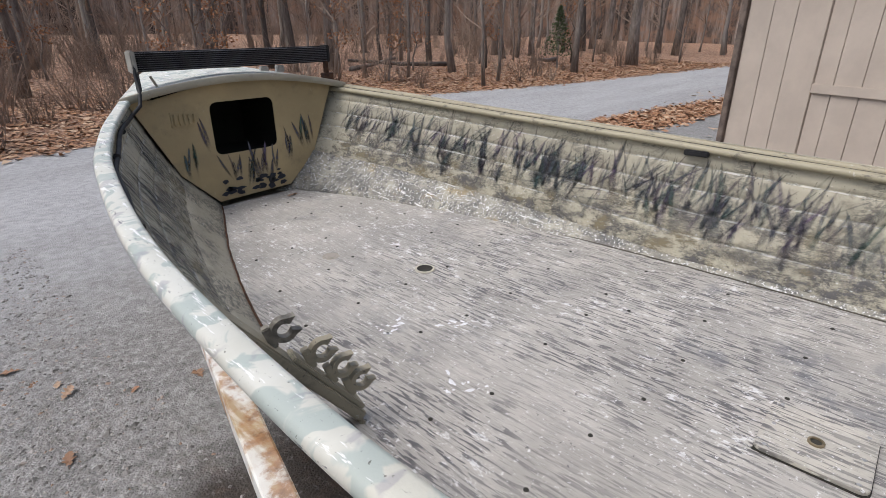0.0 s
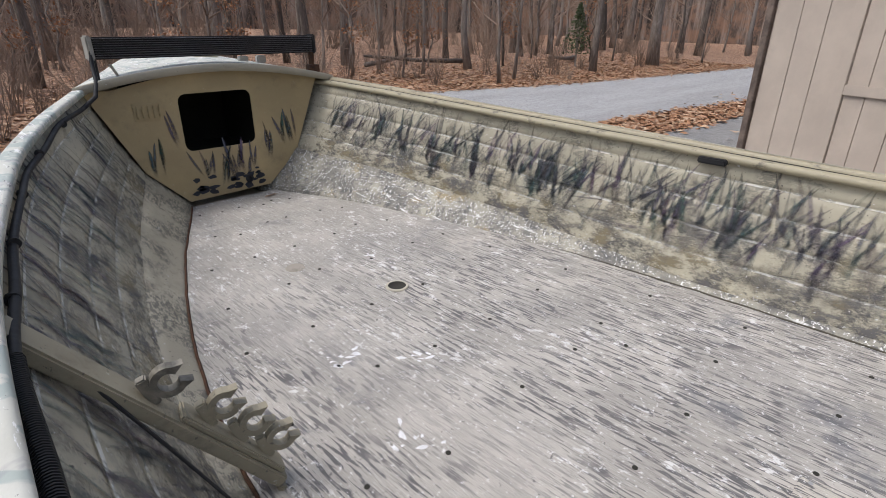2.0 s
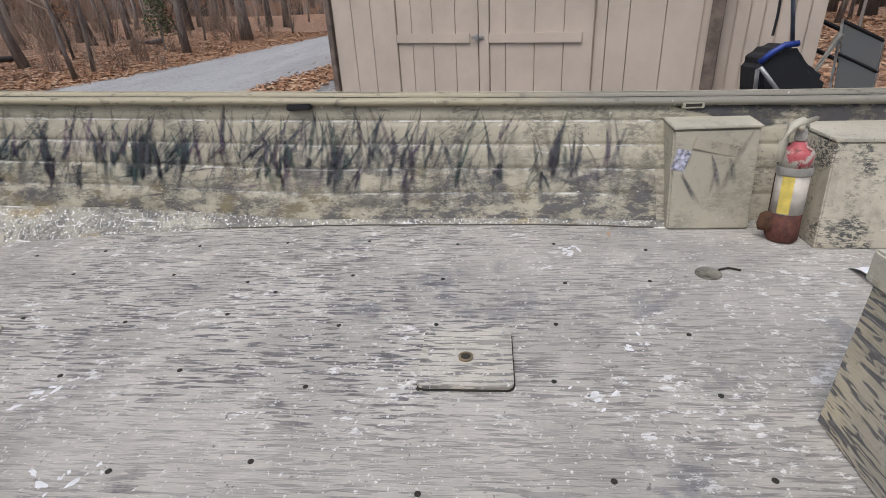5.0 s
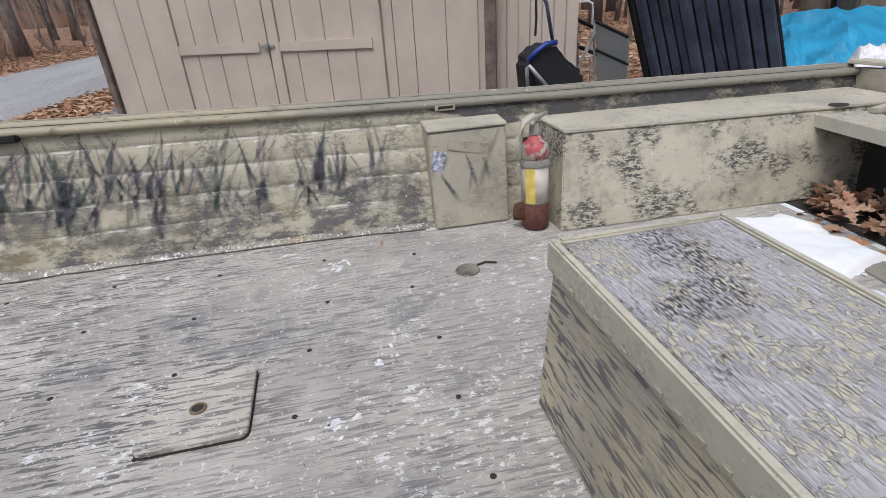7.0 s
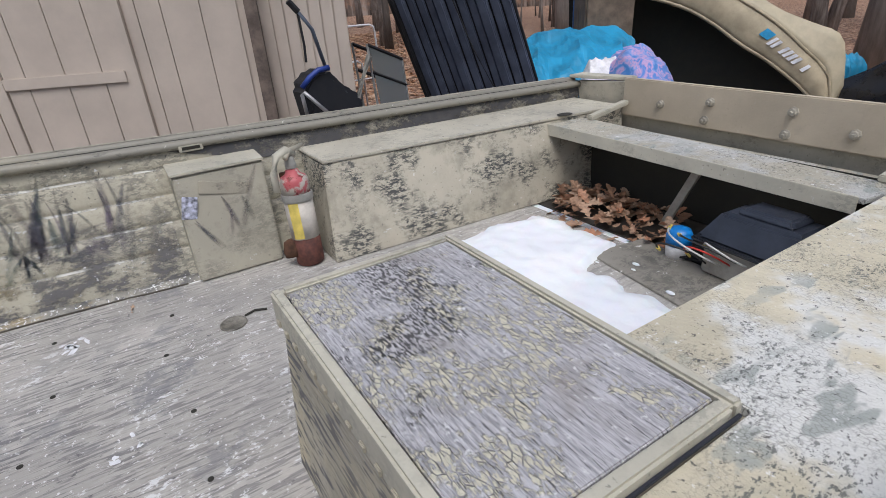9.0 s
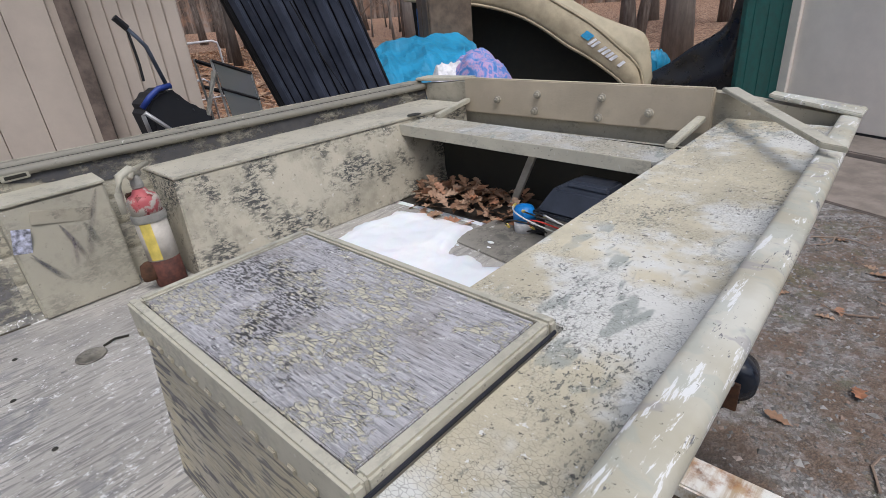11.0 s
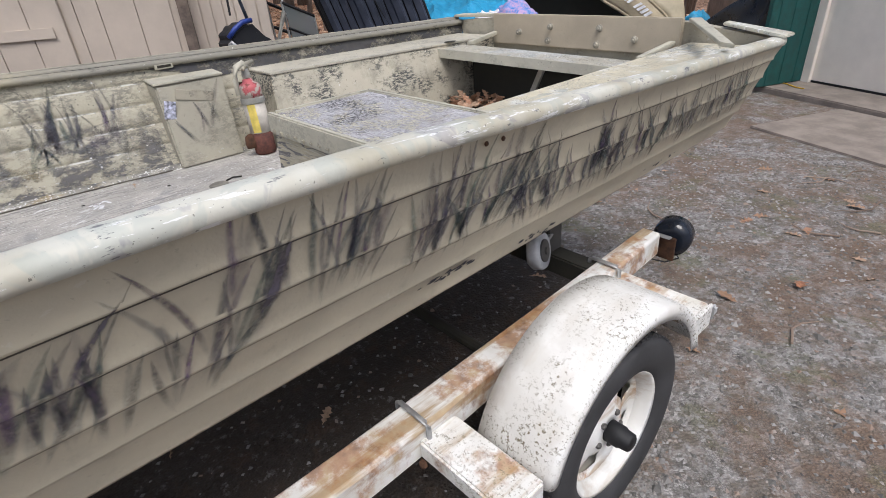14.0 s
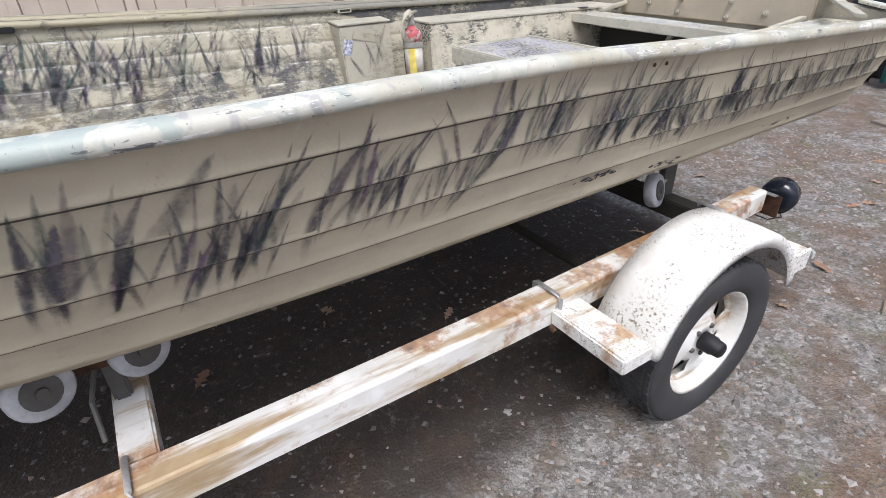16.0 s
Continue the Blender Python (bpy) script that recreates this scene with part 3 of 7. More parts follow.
def side_point(side, y, v, skin=0.0):
    """A point of the side panel: v runs 0 at the gunwale to 1 at the chine; skin is the offset outwards."""
    top = near_out(y) + 0.024 if side < 0 else far_out(y) - 0.040
    zt = rail(side, y) - 0.012
    xc, zc = chine(side, y)
    bow_out = 0.012 * math.sin(math.pi * v)
    ridge = sum(math.exp(-(((v - r) / 0.022) ** 2)) for r in RIDGES) * (0.006 if skin <= 0 else 0.0)
    if skin > 0:
        # lapped strakes: each lower edge stands proud
        cuts = (0.0, *RIDGES, 1.0)
        k = max(i for i in range(5) if v >= cuts[i])
        ridge = 0.007 * max(0.0, (v - cuts[k]) / (cuts[k + 1] - cuts[k]) - 0.72) / 0.28
    return Vector((top + (xc - top) * v + side * (bow_out + ridge + skin), y, zt + (zc - zt) * v))


STATIONS = [STERN + (BOW - STERN) * i / 110 for i in range(111)]
ROWS_V = sorted({0.0, 0.08, 0.5, 0.9, 0.97, 1.0} | {round(r + d, 3) for r in RIDGES for d in (-0.10, -0.05, -0.025, -0.012, -0.002, 0.002, 0.012, 0.025, 0.05)})

boat = thing("jon_boat", "tan camouflage aluminium jon boat with reed pattern on a trailer", "boat")


def build_hull():
    for side, word in ((-1, "near"), (1, "far")):
        bm = sheet(lambda y, v: side_point(side, y, v), STATIONS, ROWS_V)
        part("side_inner_skin", bm, M_HULL_IN, boat, "tan paint with sprayed reeds and white chips", True)
        bm = sheet(lambda y, v: side_point(side, y, v, 0.008) - Vector((0, 0, 0.008 * v)), STATIONS, ROWS_V)
        part("side_outer_skin", bm, M_HULL_OUT, boat, "tan ribbed aluminium with sprayed reeds", True)

        def strip(y, v):
            xc, zc = chine(side, y)
            f = near_floor(y) if side < 0 else far_floor(y)
            return Vector((xc + (f - side * 0.03 - xc) * v, y, zc + (FLOOR - 0.02 - zc) * v))

        part("chine_strip", thick(sheet(strip, STATIONS, [0, 0.25, 0.5, 0.75, 1]), 0.006), M_NEARSTRIP if side < 0 else M_CHINE, boat, "dirty sloping strip beside the floor", True)
        edge = [((near_floor(y) + 0.010 if side < 0 else far_floor(y) - 0.008) + 0.004 * noise.noise((y * 11, side, 2)), y, FLOOR + 0.0015) for y in STATIONS if -0.6 < y < BULK - 0.02]
        part("edge_gap", tube(edge, 0.0045 if side < 0 else 0.003, 5), M_RUST if side < 0 else M_SEAM, boat, "dark rusty gap along the floor edge")

        prof = [(0.004, -0.024), (0.000, -0.016), (0.000, -0.008), (0.0035, 0.000), (0.011, 0.005), (0.040, 0.006), (0.047, 0.004), (0.050, -0.002), (0.049, -0.018), (0.043, -0.018), (0.030, -0.006), (0.014, -0.008), (0.011, -0.023)]
        if side > 0:
            prof = [(0.0, -0.048), (-0.004, -0.02), (0.004, -0.002), (0.016, 0.004), (0.028, 0.0), (0.032, -0.010), (0.032, -0.016), (0.038, -0.016), (0.044, -0.010), (0.058, -0.012), (0.066, -0.022), (0.064, -0.036), (0.050, -0.034), (0.03, -0.024), (0.012, -0.026), (0.010, -0.046)]
        edge = near_out if side < 0 else far_out
        bm = bmesh.new()
        rings = []
        for y in STATIONS:
            wob = 0.002 * noise.noise((y * 3, side, 0))
            rings.append([bm.verts.new((edge(y) - side * dx, y, rail(side, y) + dz + wob)) for dx, dz in prof])
        k = len(prof)
        for a, b in zip(rings, rings[1:]):
            for i in range(k):
                bm.faces.new((a[i], a[(i + 1) % k], b[(i + 1) % k], b[i]))
        bm.faces.new(rings[0])
        bm.faces.new(rings[-1][::-1])
        part("gunwale", bm, M_GUN if side < 0 else M_GUNDARK, boat, "pale gunwale rail with worn green camouflage blotches" if side < 0 else "dull olive gunwale rail with a dark groove", True)

    def bottom(y, u):
        a, za = chine(-1, y)
        b, zb = chine(1, y)
        if u in (0, 1):
            return Vector((a if u == 0 else b, y, za - 0.012))
        f, g = near_floor(y) + 0.01, far_floor(y) - 0.01
        return Vector((f + (g - f) * (u - 0.1) / 0.8, y, FLOOR - 0.032 - 0.02 * math.sin(math.pi * u)))

    part("bottom", thick(sheet(bottom, STATIONS, [0, 0.1, 0.3, 0.5, 0.7, 0.9, 1]), 0.005), M_HULL_OUT, boat, "plain tan hull bottom", True)
    end = STATIONS[-1]
    prof = [side_point(-1, end, v, 0.008) for v in (0, 0.5, 1)] + [side_point(1, end, v, 0.008) for v in (1, 0.5, 0)]
    part("bow_plate", prism(prof, (0, 0.02, 0)), M_HULL_OUT, boat)


def build_floor():
    ys = [y for y in STATIONS if -1.86 < y < BULK - 0.012]
    pts = [(near_floor(y) + 0.012, y) for y in ys] + [(far_floor(y) - 0.012 + 0.004 * noise.noise((y * 9, 0, 0)), y) for y in reversed(ys)]
    bm = prism([(x, y, FLOOR - 0.014) for x, y in pts], (0, 0, 0.014))
    part("floor_panel", bm, M_FLOOR, boat, "worn painted plywood floor with dark grain and white chips")
    # aft floor gets its own dark colour to paint the shade below the plank
    part("aft_floor", box(near_floor(-2) + 0.03, far_floor(-2) - 0.03, STERN + 0.01, -1.86, FLOOR - 0.013, FLOOR - 0.001, 0), M_AFTSHADE, boat, "aft floor coloured dark for the shade under the stern plank")


def build_bulkhead():
    """Tan bulkhead with a rounded opening into the dark bow locker."""
    yb = BULK
    hole = []
    cx, cz, hw, hh, r = 1.2475, 1.052, 0.178, 0.133, 0.035
    for sx, sz, a0 in ((1, 1, 0), (-1, 1, 90), (-1, -1, 180), (1, -1, 270)):
        for a in (0, 30, 60, 90):
            t = radians(a0 + a)
            hole.append((cx + sx * (hw - r) + r * math.cos(t), cz + sz * (hh - r) + r * math.sin(t)))
    rim = [(0.698, 1.222), (0.876, 0.848), (1.046, 0.675), (1.478, 0.684), (1.655, 0.838), (1.815, 1.215)]
    crown = [(1.815 - 1.08 * i / 14, 1.215 - 0.010 * i / 14 + 0.075 * math.sin(math.pi * i / 14)) for i in range(1, 14)]
    loop = rim + crown
    seg = [Vector((x, 0, z)) for x, z in loop]
    bm = bmesh.new()
    ang = lambda p: math.atan2(p[1] - cz, p[0] - cx)
    inner = sorted(hole, key=ang)
    ring = []
    for x, z in inner:
        d = Vector((x - cx, 0, z - cz)).normalized()
        best = None
        for i, p in enumerate(seg):
            q = seg[(i + 1) % len(seg)]
            e = q - p
            den = d.x * e.z - d.z * e.x
            if abs(den) < 1e-9:
                continue
            w = p - Vector((cx, 0, cz))
            s = (w.x * e.z - w.z * e.x) / den
            t = (w.x * d.z - w.z * d.x) / den
            if s > 0 and -1e-6 <= t <= 1 + 1e-6 and (best is None or s < best):
                best = s
        ring.append((cx + d.x * best, cz + d.z * best))
    # keep the rim's corners by adding them to the ring
    pairs = [(ang(p), p, q) for p, q in zip(ring, inner)]
    for p in loop:
        a = ang(p)
        q = min(inner, key=lambda h: abs((ang(h) - a + math.pi) % (2 * math.pi) - math.pi))
        pairs.append((a, p, q))
    pairs.sort(key=lambda k: k[0])
    vo = [bm.verts.new((p[0], yb, p[1])) for _, p, _ in pairs]
    cache = {}
    vi = [cache.setdefault(q, bm.verts.new((q[0], yb, q[1]))) if q not in cache else cache[q] for _, _, q in pairs]
    n = len(pairs)
    for i in range(n):
        j = (i + 1) % n
        f = [vo[i], vo[j]] + ([vi[j], vi[i]] if vi[i] is not vi[j] else [vi[i]])
        bm.faces.new(f)
    bmesh.ops.remove_doubles(bm, verts=bm.verts[:], dist=1e-5)
    part("bulkhead", thick(bm, 0.006), M_BULK, boat, "mustard-tan bulkhead with a rounded opening")
    # added open-fronted box; its dark colour stands in for shade inside the locker
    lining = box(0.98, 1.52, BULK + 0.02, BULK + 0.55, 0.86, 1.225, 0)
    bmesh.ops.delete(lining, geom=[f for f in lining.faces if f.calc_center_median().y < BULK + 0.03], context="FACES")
    part("locker_shade_box", lining, M_DARKM, boat, "added dark box standing in for the shade in the bow locker")
    # vent plate with slots and a strap below
    vent = part("vent_plate", box(0.872, 0.985, BULK - 0.012, BULK - 0.004, 1.085, 1.16, 0.003), M_BULK, boat)
    for i in range(5):
        x = 0.884 + i * 0.0235
        part("louvre", box(x, x + 0.012, BULK - 0.022, BULK - 0.012, 1.095, 1.148, 0.003), M_BULK, vent)
    part("drain_fitting", lathe([(0.02, 0), (0.022, 0.008), (0.012, 0.012), (0.011, 0.004)], pose(1.36, BULK - 0.004, 0.735, 90), 16), M_BLACK, boat)


def deck_point(y, u):
    a, b = near_out(y) + 0.01, far_out(y) - 0.01
    return Vector((a + (b - a) * u, y, near_sheer(y) * (1 - u) + sheer(y) * u + 0.010 + 0.078 * math.sin(math.pi * u) ** 0.9))


def build_foredeck():
    ys = [BULK - 0.045 + (BOW - BULK + 0.06) * i / 12 for i in range(13)]
    part("foredeck", thick(sheet(deck_point, ys, [i / 20 for i in range(21)]), 0.008), M_GUN, boat, "pale crowned foredeck", True)
    lip = sheet(lambda u, v: deck_point(BULK - 0.045, u) + Vector((0, -0.002 + 0.006 * v, 0.004 - 0.035 * v)), [i / 30 for i in range(31)], [0, 0.5, 1])
    part("deck_lip", thick(lip, 0.006), M_TAN, boat, "rolled tan edge of the foredeck", True)
    part("deck_hatch", box(1.30, 1.42, 3.0, 3.12, sheer(3.0) + 0.085, sheer(3.0) + 0.098), M_TAN, boat)
    for x in (1.46, 1.56):
        part("deck_cleat", box(x, x + 0.05, 2.85, 2.88, sheer(2.85) + 0.07, sheer(2.85) + 0.11, 0.006), M_STEEL, boat)


def build_transom():
    ys = STERN
    prof = [(near_out(ys) + 0.012, ys, 1.002), (near_floor(ys), ys, 0.64), (far_floor(ys), ys, 0.64), (far_out(ys) - 0.03, ys, 1.03), (1.645, ys, 1.052), (0.60, ys, 1.056)]
    part("transom", prism(prof, (0, -0.045, 0)), M_TRANSOM, boat, "tan transom with mossy stains")
    part("motor_board", box(0.60, 1.645, ys + 0.002, ys + 0.028, 0.925, 1.073, 0.004), M_BOARD, boat, "clean tan clamp board on the transom")
    for x, z in ((1.462, 0.988), (1.261, 1.019), (1.274, 0.954), (0.983, 1.022), (0.993, 0.949), (0.803, 0.98)):
        part("bolt", lathe([(0.017, 0), (0.017, 0.003), (0.012, 0.005), (0.012, 0.015), (0.006, 0.016), (0.005, 0.022)], pose(x, ys + 0.028, z, -90), 8), M_BOLT, boat)
    corner = [(near_out(ys) - 0.004, ys + 0.05, 1.014), (near_out(ys) - 0.004, ys - 0.06, 1.012), (near_out(ys) + 0.24, ys - 0.06, 1.046), (near_out(ys) + 0.24, ys - 0.005, 1.046)]
    part("corner_plate", prism(corner, (0, 0, 0.012), 0.003), M_GUN, boat, "pale corner plate at the stern")
    brace = [(0.172, -1.77, 1.060), (0.222, -1.79, 1.060), (0.585, ys + 0.004, 1.060), (0.545, ys - 0.02, 1.060)]
    part("knee_brace", prism(brace, (0, 0, 0.012), 0.002), M_EDGE, boat, "diagonal pale tan corner brace")
    edge = far_out(ys)
    corner = [(edge - 0.02, ys + 0.03, 1.048), (edge - 0.30, ys - 0.03, 1.050), (edge - 0.30, ys - 0.09, 1.050), (edge - 0.02, ys - 0.06, 1.048)]
    part("corner_plate", prism(corner, (0, 0, 0.014), 0.003), M_EDGE, boat, "pale corner plate at the stern")
    for x in (0.42, 0.50):
        part("bolt", lathe([(0.014, 0), (0.014, 0.003), (0.010, 0.005), (0.010, 0.012), (0.004, 0.016)], pose(x, ys + 0.001, 0.93, -90), 8), M_BOLT, boat)


def reeds(spots, fn, count, length, width, seed, lean=0.35, power=1.0, fan=0.0, bias=0.0):
    """Sprayed reed strokes on a surface: fn(s, h) gives a point at run s and height h."""
    rng = random.Random(seed)
    bm = bmesh.new()
    uv = bm.loops.layers.uv.new("UVMap")
    dense = bm.verts.layers.float.new("dense")
    for s0, s1, h0, h1 in spots:
        for _ in range(max(1, int(count * (s1 - s0)))):
            s = rng.uniform(s0, s1)
            h = rng.uniform(h0, h1)
            ln = rng.uniform(*length)
            wd = rng.uniform(*width)
            tilt = rng.gauss(0, lean) + bias + fan * (2 * (s - s0) / (s1 - s0) - 1)
            bend = rng.gauss(0, 0.08)
            strength = rng.uniform(0.45, 1.0) * power
            cols = []
            for i in range(13):
                f = i / 12
                w = wd * (0.5 + 1.25 * f - 1.7 * f ** 3)
                cs = s + ln * (tilt * f + bend * f * f)
                row = [bm.verts.new(fn(cs + k * w, h + ln * f)) for k in (-0.5, 0.5)]
                for v in row:
                    v[dense] = strength
                cols.append(row)
            for i in range(12):
                f = bm.faces.new((cols[i][0], cols[i][1], cols[i + 1][1], cols[i + 1][0]))
                for lp, q in zip(f.loops, ((0, i), (1, i), (1, i + 1), (0, i + 1))):
                    lp[uv].uv = (q[0], q[1] / 12)
    return bm


def build_reeds():
    def inner(side):
        return lambda s, h: side_point(side, s, 1 - max(0.0, min(0.99, h)), -0.003)

    def outer(s, h):
        return side_point(-1, s, 1 - max(0.0, min(0.99, h)), 0.0120) - Vector((0, 0, 0.008 * (1 - h)))

    rng = random.Random(17)
    run = []
    for i in range(23):
        y = -0.49 + 0.136 * i + rng.uniform(-0.03, 0.03)
        run.append((y, y + rng.uniform(0.12, 0.17) * (0.55 if i < 4 else 1.0), rng.uniform(0.18, 0.28), rng.uniform(0.34, 0.50)))
    bm = reeds(run, inner(1), 84, (0.32, 0.60), (0.012, 0.034), 3, 0.06, 0.64, 0.06, -0.05)
    tagged(part("far_reed_pattern", bm, M_REED, boat, "dark sprayed reed strokes"), kind="stuff")
    bm = reeds([(a + 0.03, b, c + 0.12, d + 0.1) for a, b, c, d in run[3:]], inner(1), 70, (0.22, 0.38), (0.014, 0.030), 35, 0.10, 0.68, 0.05, -0.30)
    tagged(part("far_leaning_reeds", bm, M_REED, boat, "dark leaning reed strokes"), kind="stuff")
    bm = reeds([(-0.45, 2.5, 0.04, 0.22)], inner(1), 34, (0.26, 0.48), (0.014, 0.034), 37, 0.08, 0.5, 0.0, -0.06)
    tagged(part("far_low_reeds", bm, M_REED, boat, "faded reed strokes near the floor"), kind="stuff")
    bm = reeds([(-0.5, 2.5, 0.10, 0.46)], inner(1), 6, (0.06, 0.10), (0.05, 0.10), 33, 0.35, 0.6, 0, -2.1)
    tagged(part("far_cross_stroke", bm, M_REED, boat, "dark slanting spray strokes"), kind="stuff")
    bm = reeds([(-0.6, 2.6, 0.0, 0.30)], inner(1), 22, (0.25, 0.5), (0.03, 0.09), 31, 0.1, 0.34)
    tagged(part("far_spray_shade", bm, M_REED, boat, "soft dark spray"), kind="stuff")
    bm = reeds([(0.2, 2.6, -0.1, 0.5)], inner(-1), 95, (0.35, 0.9), (0.012, 0.038), 5, 0.07, 0.72)
    tagged(part("near_reed_pattern", bm, M_REED, boat, "dark sprayed reed strokes"), kind="stuff")
    # clumps along the outside: start, end, lowest and highest foot, lean, blades a metre
    clumps = ((0.44, 0.60, 0.20, 0.36, -0.12, 90), (0.23, 0.42, 0.12, 0.34, -0.13, 110), (0.03, 0.14, 0.26, 0.46, -0.12, 90), (-0.06, 0.03, 0.22, 0.42, -0.10, 100), (-0.22, -0.10, 0.20, 0.40, -0.07, 90), (-0.33, -0.22, 0.52, 0.60, -0.03, 40), (-0.48, -0.34, 0.40, 0.50, -0.04, 90), (-0.86, -0.56, 0.28, 0.46, -0.04, 120), (-1.38, -0.90, 0.18, 0.40, 0.16, 100), (-1.86, -1.42, 0.20, 0.40, 0.22, 85), (-2.30, -1.90, 0.22, 0.40, 0.24, 80), (0.75, 1.3, 0.15, 0.35, 0.0, 60))
    for i, (a, b, h0, h1, lean, many) in enumerate(clumps):
        bm = reeds([(a, b, h0, h1)], outer, many * 1.35, (0.26, 0.60), (0.010, 0.028), 80 + i, 0.065, 0.84, 0.03, lean)
        tagged(part("outer_reed_clump", bm, M_REED, boat, "dark sprayed reed strokes"), kind="stuff")
        bm = reeds([(a, b, h0, h1 + 0.12)], outer, many * 0.34, (0.3, 0.5), (0.02, 0.05), 120 + i, 0.06, 0.42, 0.0, lean)
        tagged(part("outer_soft_spray", bm, M_REED, boat, "soft grey-green overspray"), kind="stuff")
    # broad single blades: foot, run, width
    for i, (y, h, dy, dh, w) in enumerate(((0.414, 0.50, -0.11, 0.42, 0.062), (0.253, 0.48, -0.08, 0.34, 0.030), (0.152, 0.20, 0.017, 0.62, 0.042), (-0.003, 0.52, -0.07, 0.33, 0.022), (-0.240, 0.38, -0.085, 0.46, 0.044), (0.55, 0.28, -0.03, 0.5, 0.045), (0.475, 0.26, -0.02, 0.58, 0.035), (-0.60, 0.36, -0.04, 0.46, 0.030))):
        bm = reeds([(y, y + 0.001, h, h + 0.001)], outer, 1, (dh, dh), (w, w), 200 + i, 0.0, 1.25, 0.0, dy / dh)
        tagged(part("outer_blade", bm, M_REED, boat, "broad sprayed blade"), kind="stuff")
    # black scrapes through the paint near the chine
    rng = random.Random(19)
    bm = bmesh.new()
    for y0, y1, h, k in ((-0.80, -0.63, 0.157, 26), (-1.16, -0.98, 0.04, 12), (-1.9, -1.6, 0.06, 8)):
        for _ in range(k):
            y, w = rng.uniform(y0, y1), rng.uniform(0.004, 0.016)
            hh, t = h + rng.gauss(0, 0.012), rng.uniform(0.006, 0.016)
            bm.faces.new([bm.verts.new(outer(y + w * c, hh + t * e) - Vector((0.001, 0, 0))) for c, e in ((-1, 0.1), (-0.3, 0.8), (0.6, 0.5), (1, -0.2), (0.2, -0.8), (-0.6, -0.5))])
    tagged(part("scrape", bm, M_FLAKE, boat, "black scrapes through the paint"), kind="stuff")
    for y in (-0.70, -0.745):
        p = outer(y, 0.93)
        part("rivet", lathe([(0.005, 0), (0.0045, 0.002), (0.002, 0.003)], pose(p.x - 0.001, p.y, p.z, 0, -90), 10), M_RUST, boat, "rusty rivet")

    def wall(s, h):
        return Vector((s, BULK - 0.0085, h))

    bm = reeds([(1.10, 1.40, 0.70, 0.78), (1.46, 1.53, 0.80, 0.88), (1.56, 1.66, 0.86, 0.92), (0.905, 0.965, 0.80, 0.86), (1.02, 1.05, 0.92, 0.98)], wall, 78, (0.12, 0.21), (0.020, 0.036), 12, 0.22, 1.4)
    tagged(part("bulkhead_reed_pattern", bm, M_REED, boat, "dark sprayed reed strokes"), kind="stuff")


def build_chips():
    """Flaked spots at the foot of the bulkhead that bare its black undercoat."""
    rng = random.Random(6)
    bm = bmesh.new()
    for _ in range(26):
        x, z = rng.uniform(1.08, 1.44), 0.70 + abs(rng.gauss(0, 0.045))
        r = rng.uniform(0.006, 0.022)
        k = rng.randrange(6, 10)
        bm.faces.new([bm.verts.new((x + r * rng.uniform(0.8, 1.9) * math.cos(6.2832 * i / k), BULK - 0.0095, z + r * rng.uniform(0.45, 0.95) * math.sin(6.2832 * i / k))) for i in range(k)])
    tagged(part("flaked_spots", bm, M_FLAKE, boat, "flaked blue-black spots"), kind="stuff")


def build_splats():
    """Spots of spilt white paint on the floor."""
    rng = random.Random(23)
    bm = bmesh.new()
    for cx, cy, spread, many in ((1.645, -0.276, 0.035, 12), (0.80, 1.12, 0.06, 9), (0.95, 0.98, 0.05, 8), (0.72, 0.78, 0.06, 8), (1.30, 1.62, 0.05, 5), (0.98, -0.25, 0.06, 8), (1.18, -0.36, 0.04, 6)):
        for _ in range(many):
            x, y, r = rng.gauss(cx, spread * 0.5), rng.gauss(cy, spread * 0.5), rng.uniform(0.003, 0.010)
            k, turn, long = rng.randrange(8, 13), rng.uniform(0, 3.14), rng.uniform(1.0, 2.6)
            ring = []
            for i in range(k):
                a = 6.2832 * i / k
                q = r * rng.uniform(0.45, 1.15)
                u, v = q * long * math.cos(a), q * math.sin(a)
                ring.append(bm.verts.new((x + u * math.cos(turn) - v * math.sin(turn), y + u * math.sin(turn) + v * math.cos(turn), FLOOR + 0.0012)))
            bm.faces.new(ring)
    tagged(part("paint_splat", bm, plain("spilt_white_paint", (0.74, 0.74, 0.75), 0.5, 0, 0.15, 40), boat, "spilt white paint spots"), kind="stuff")


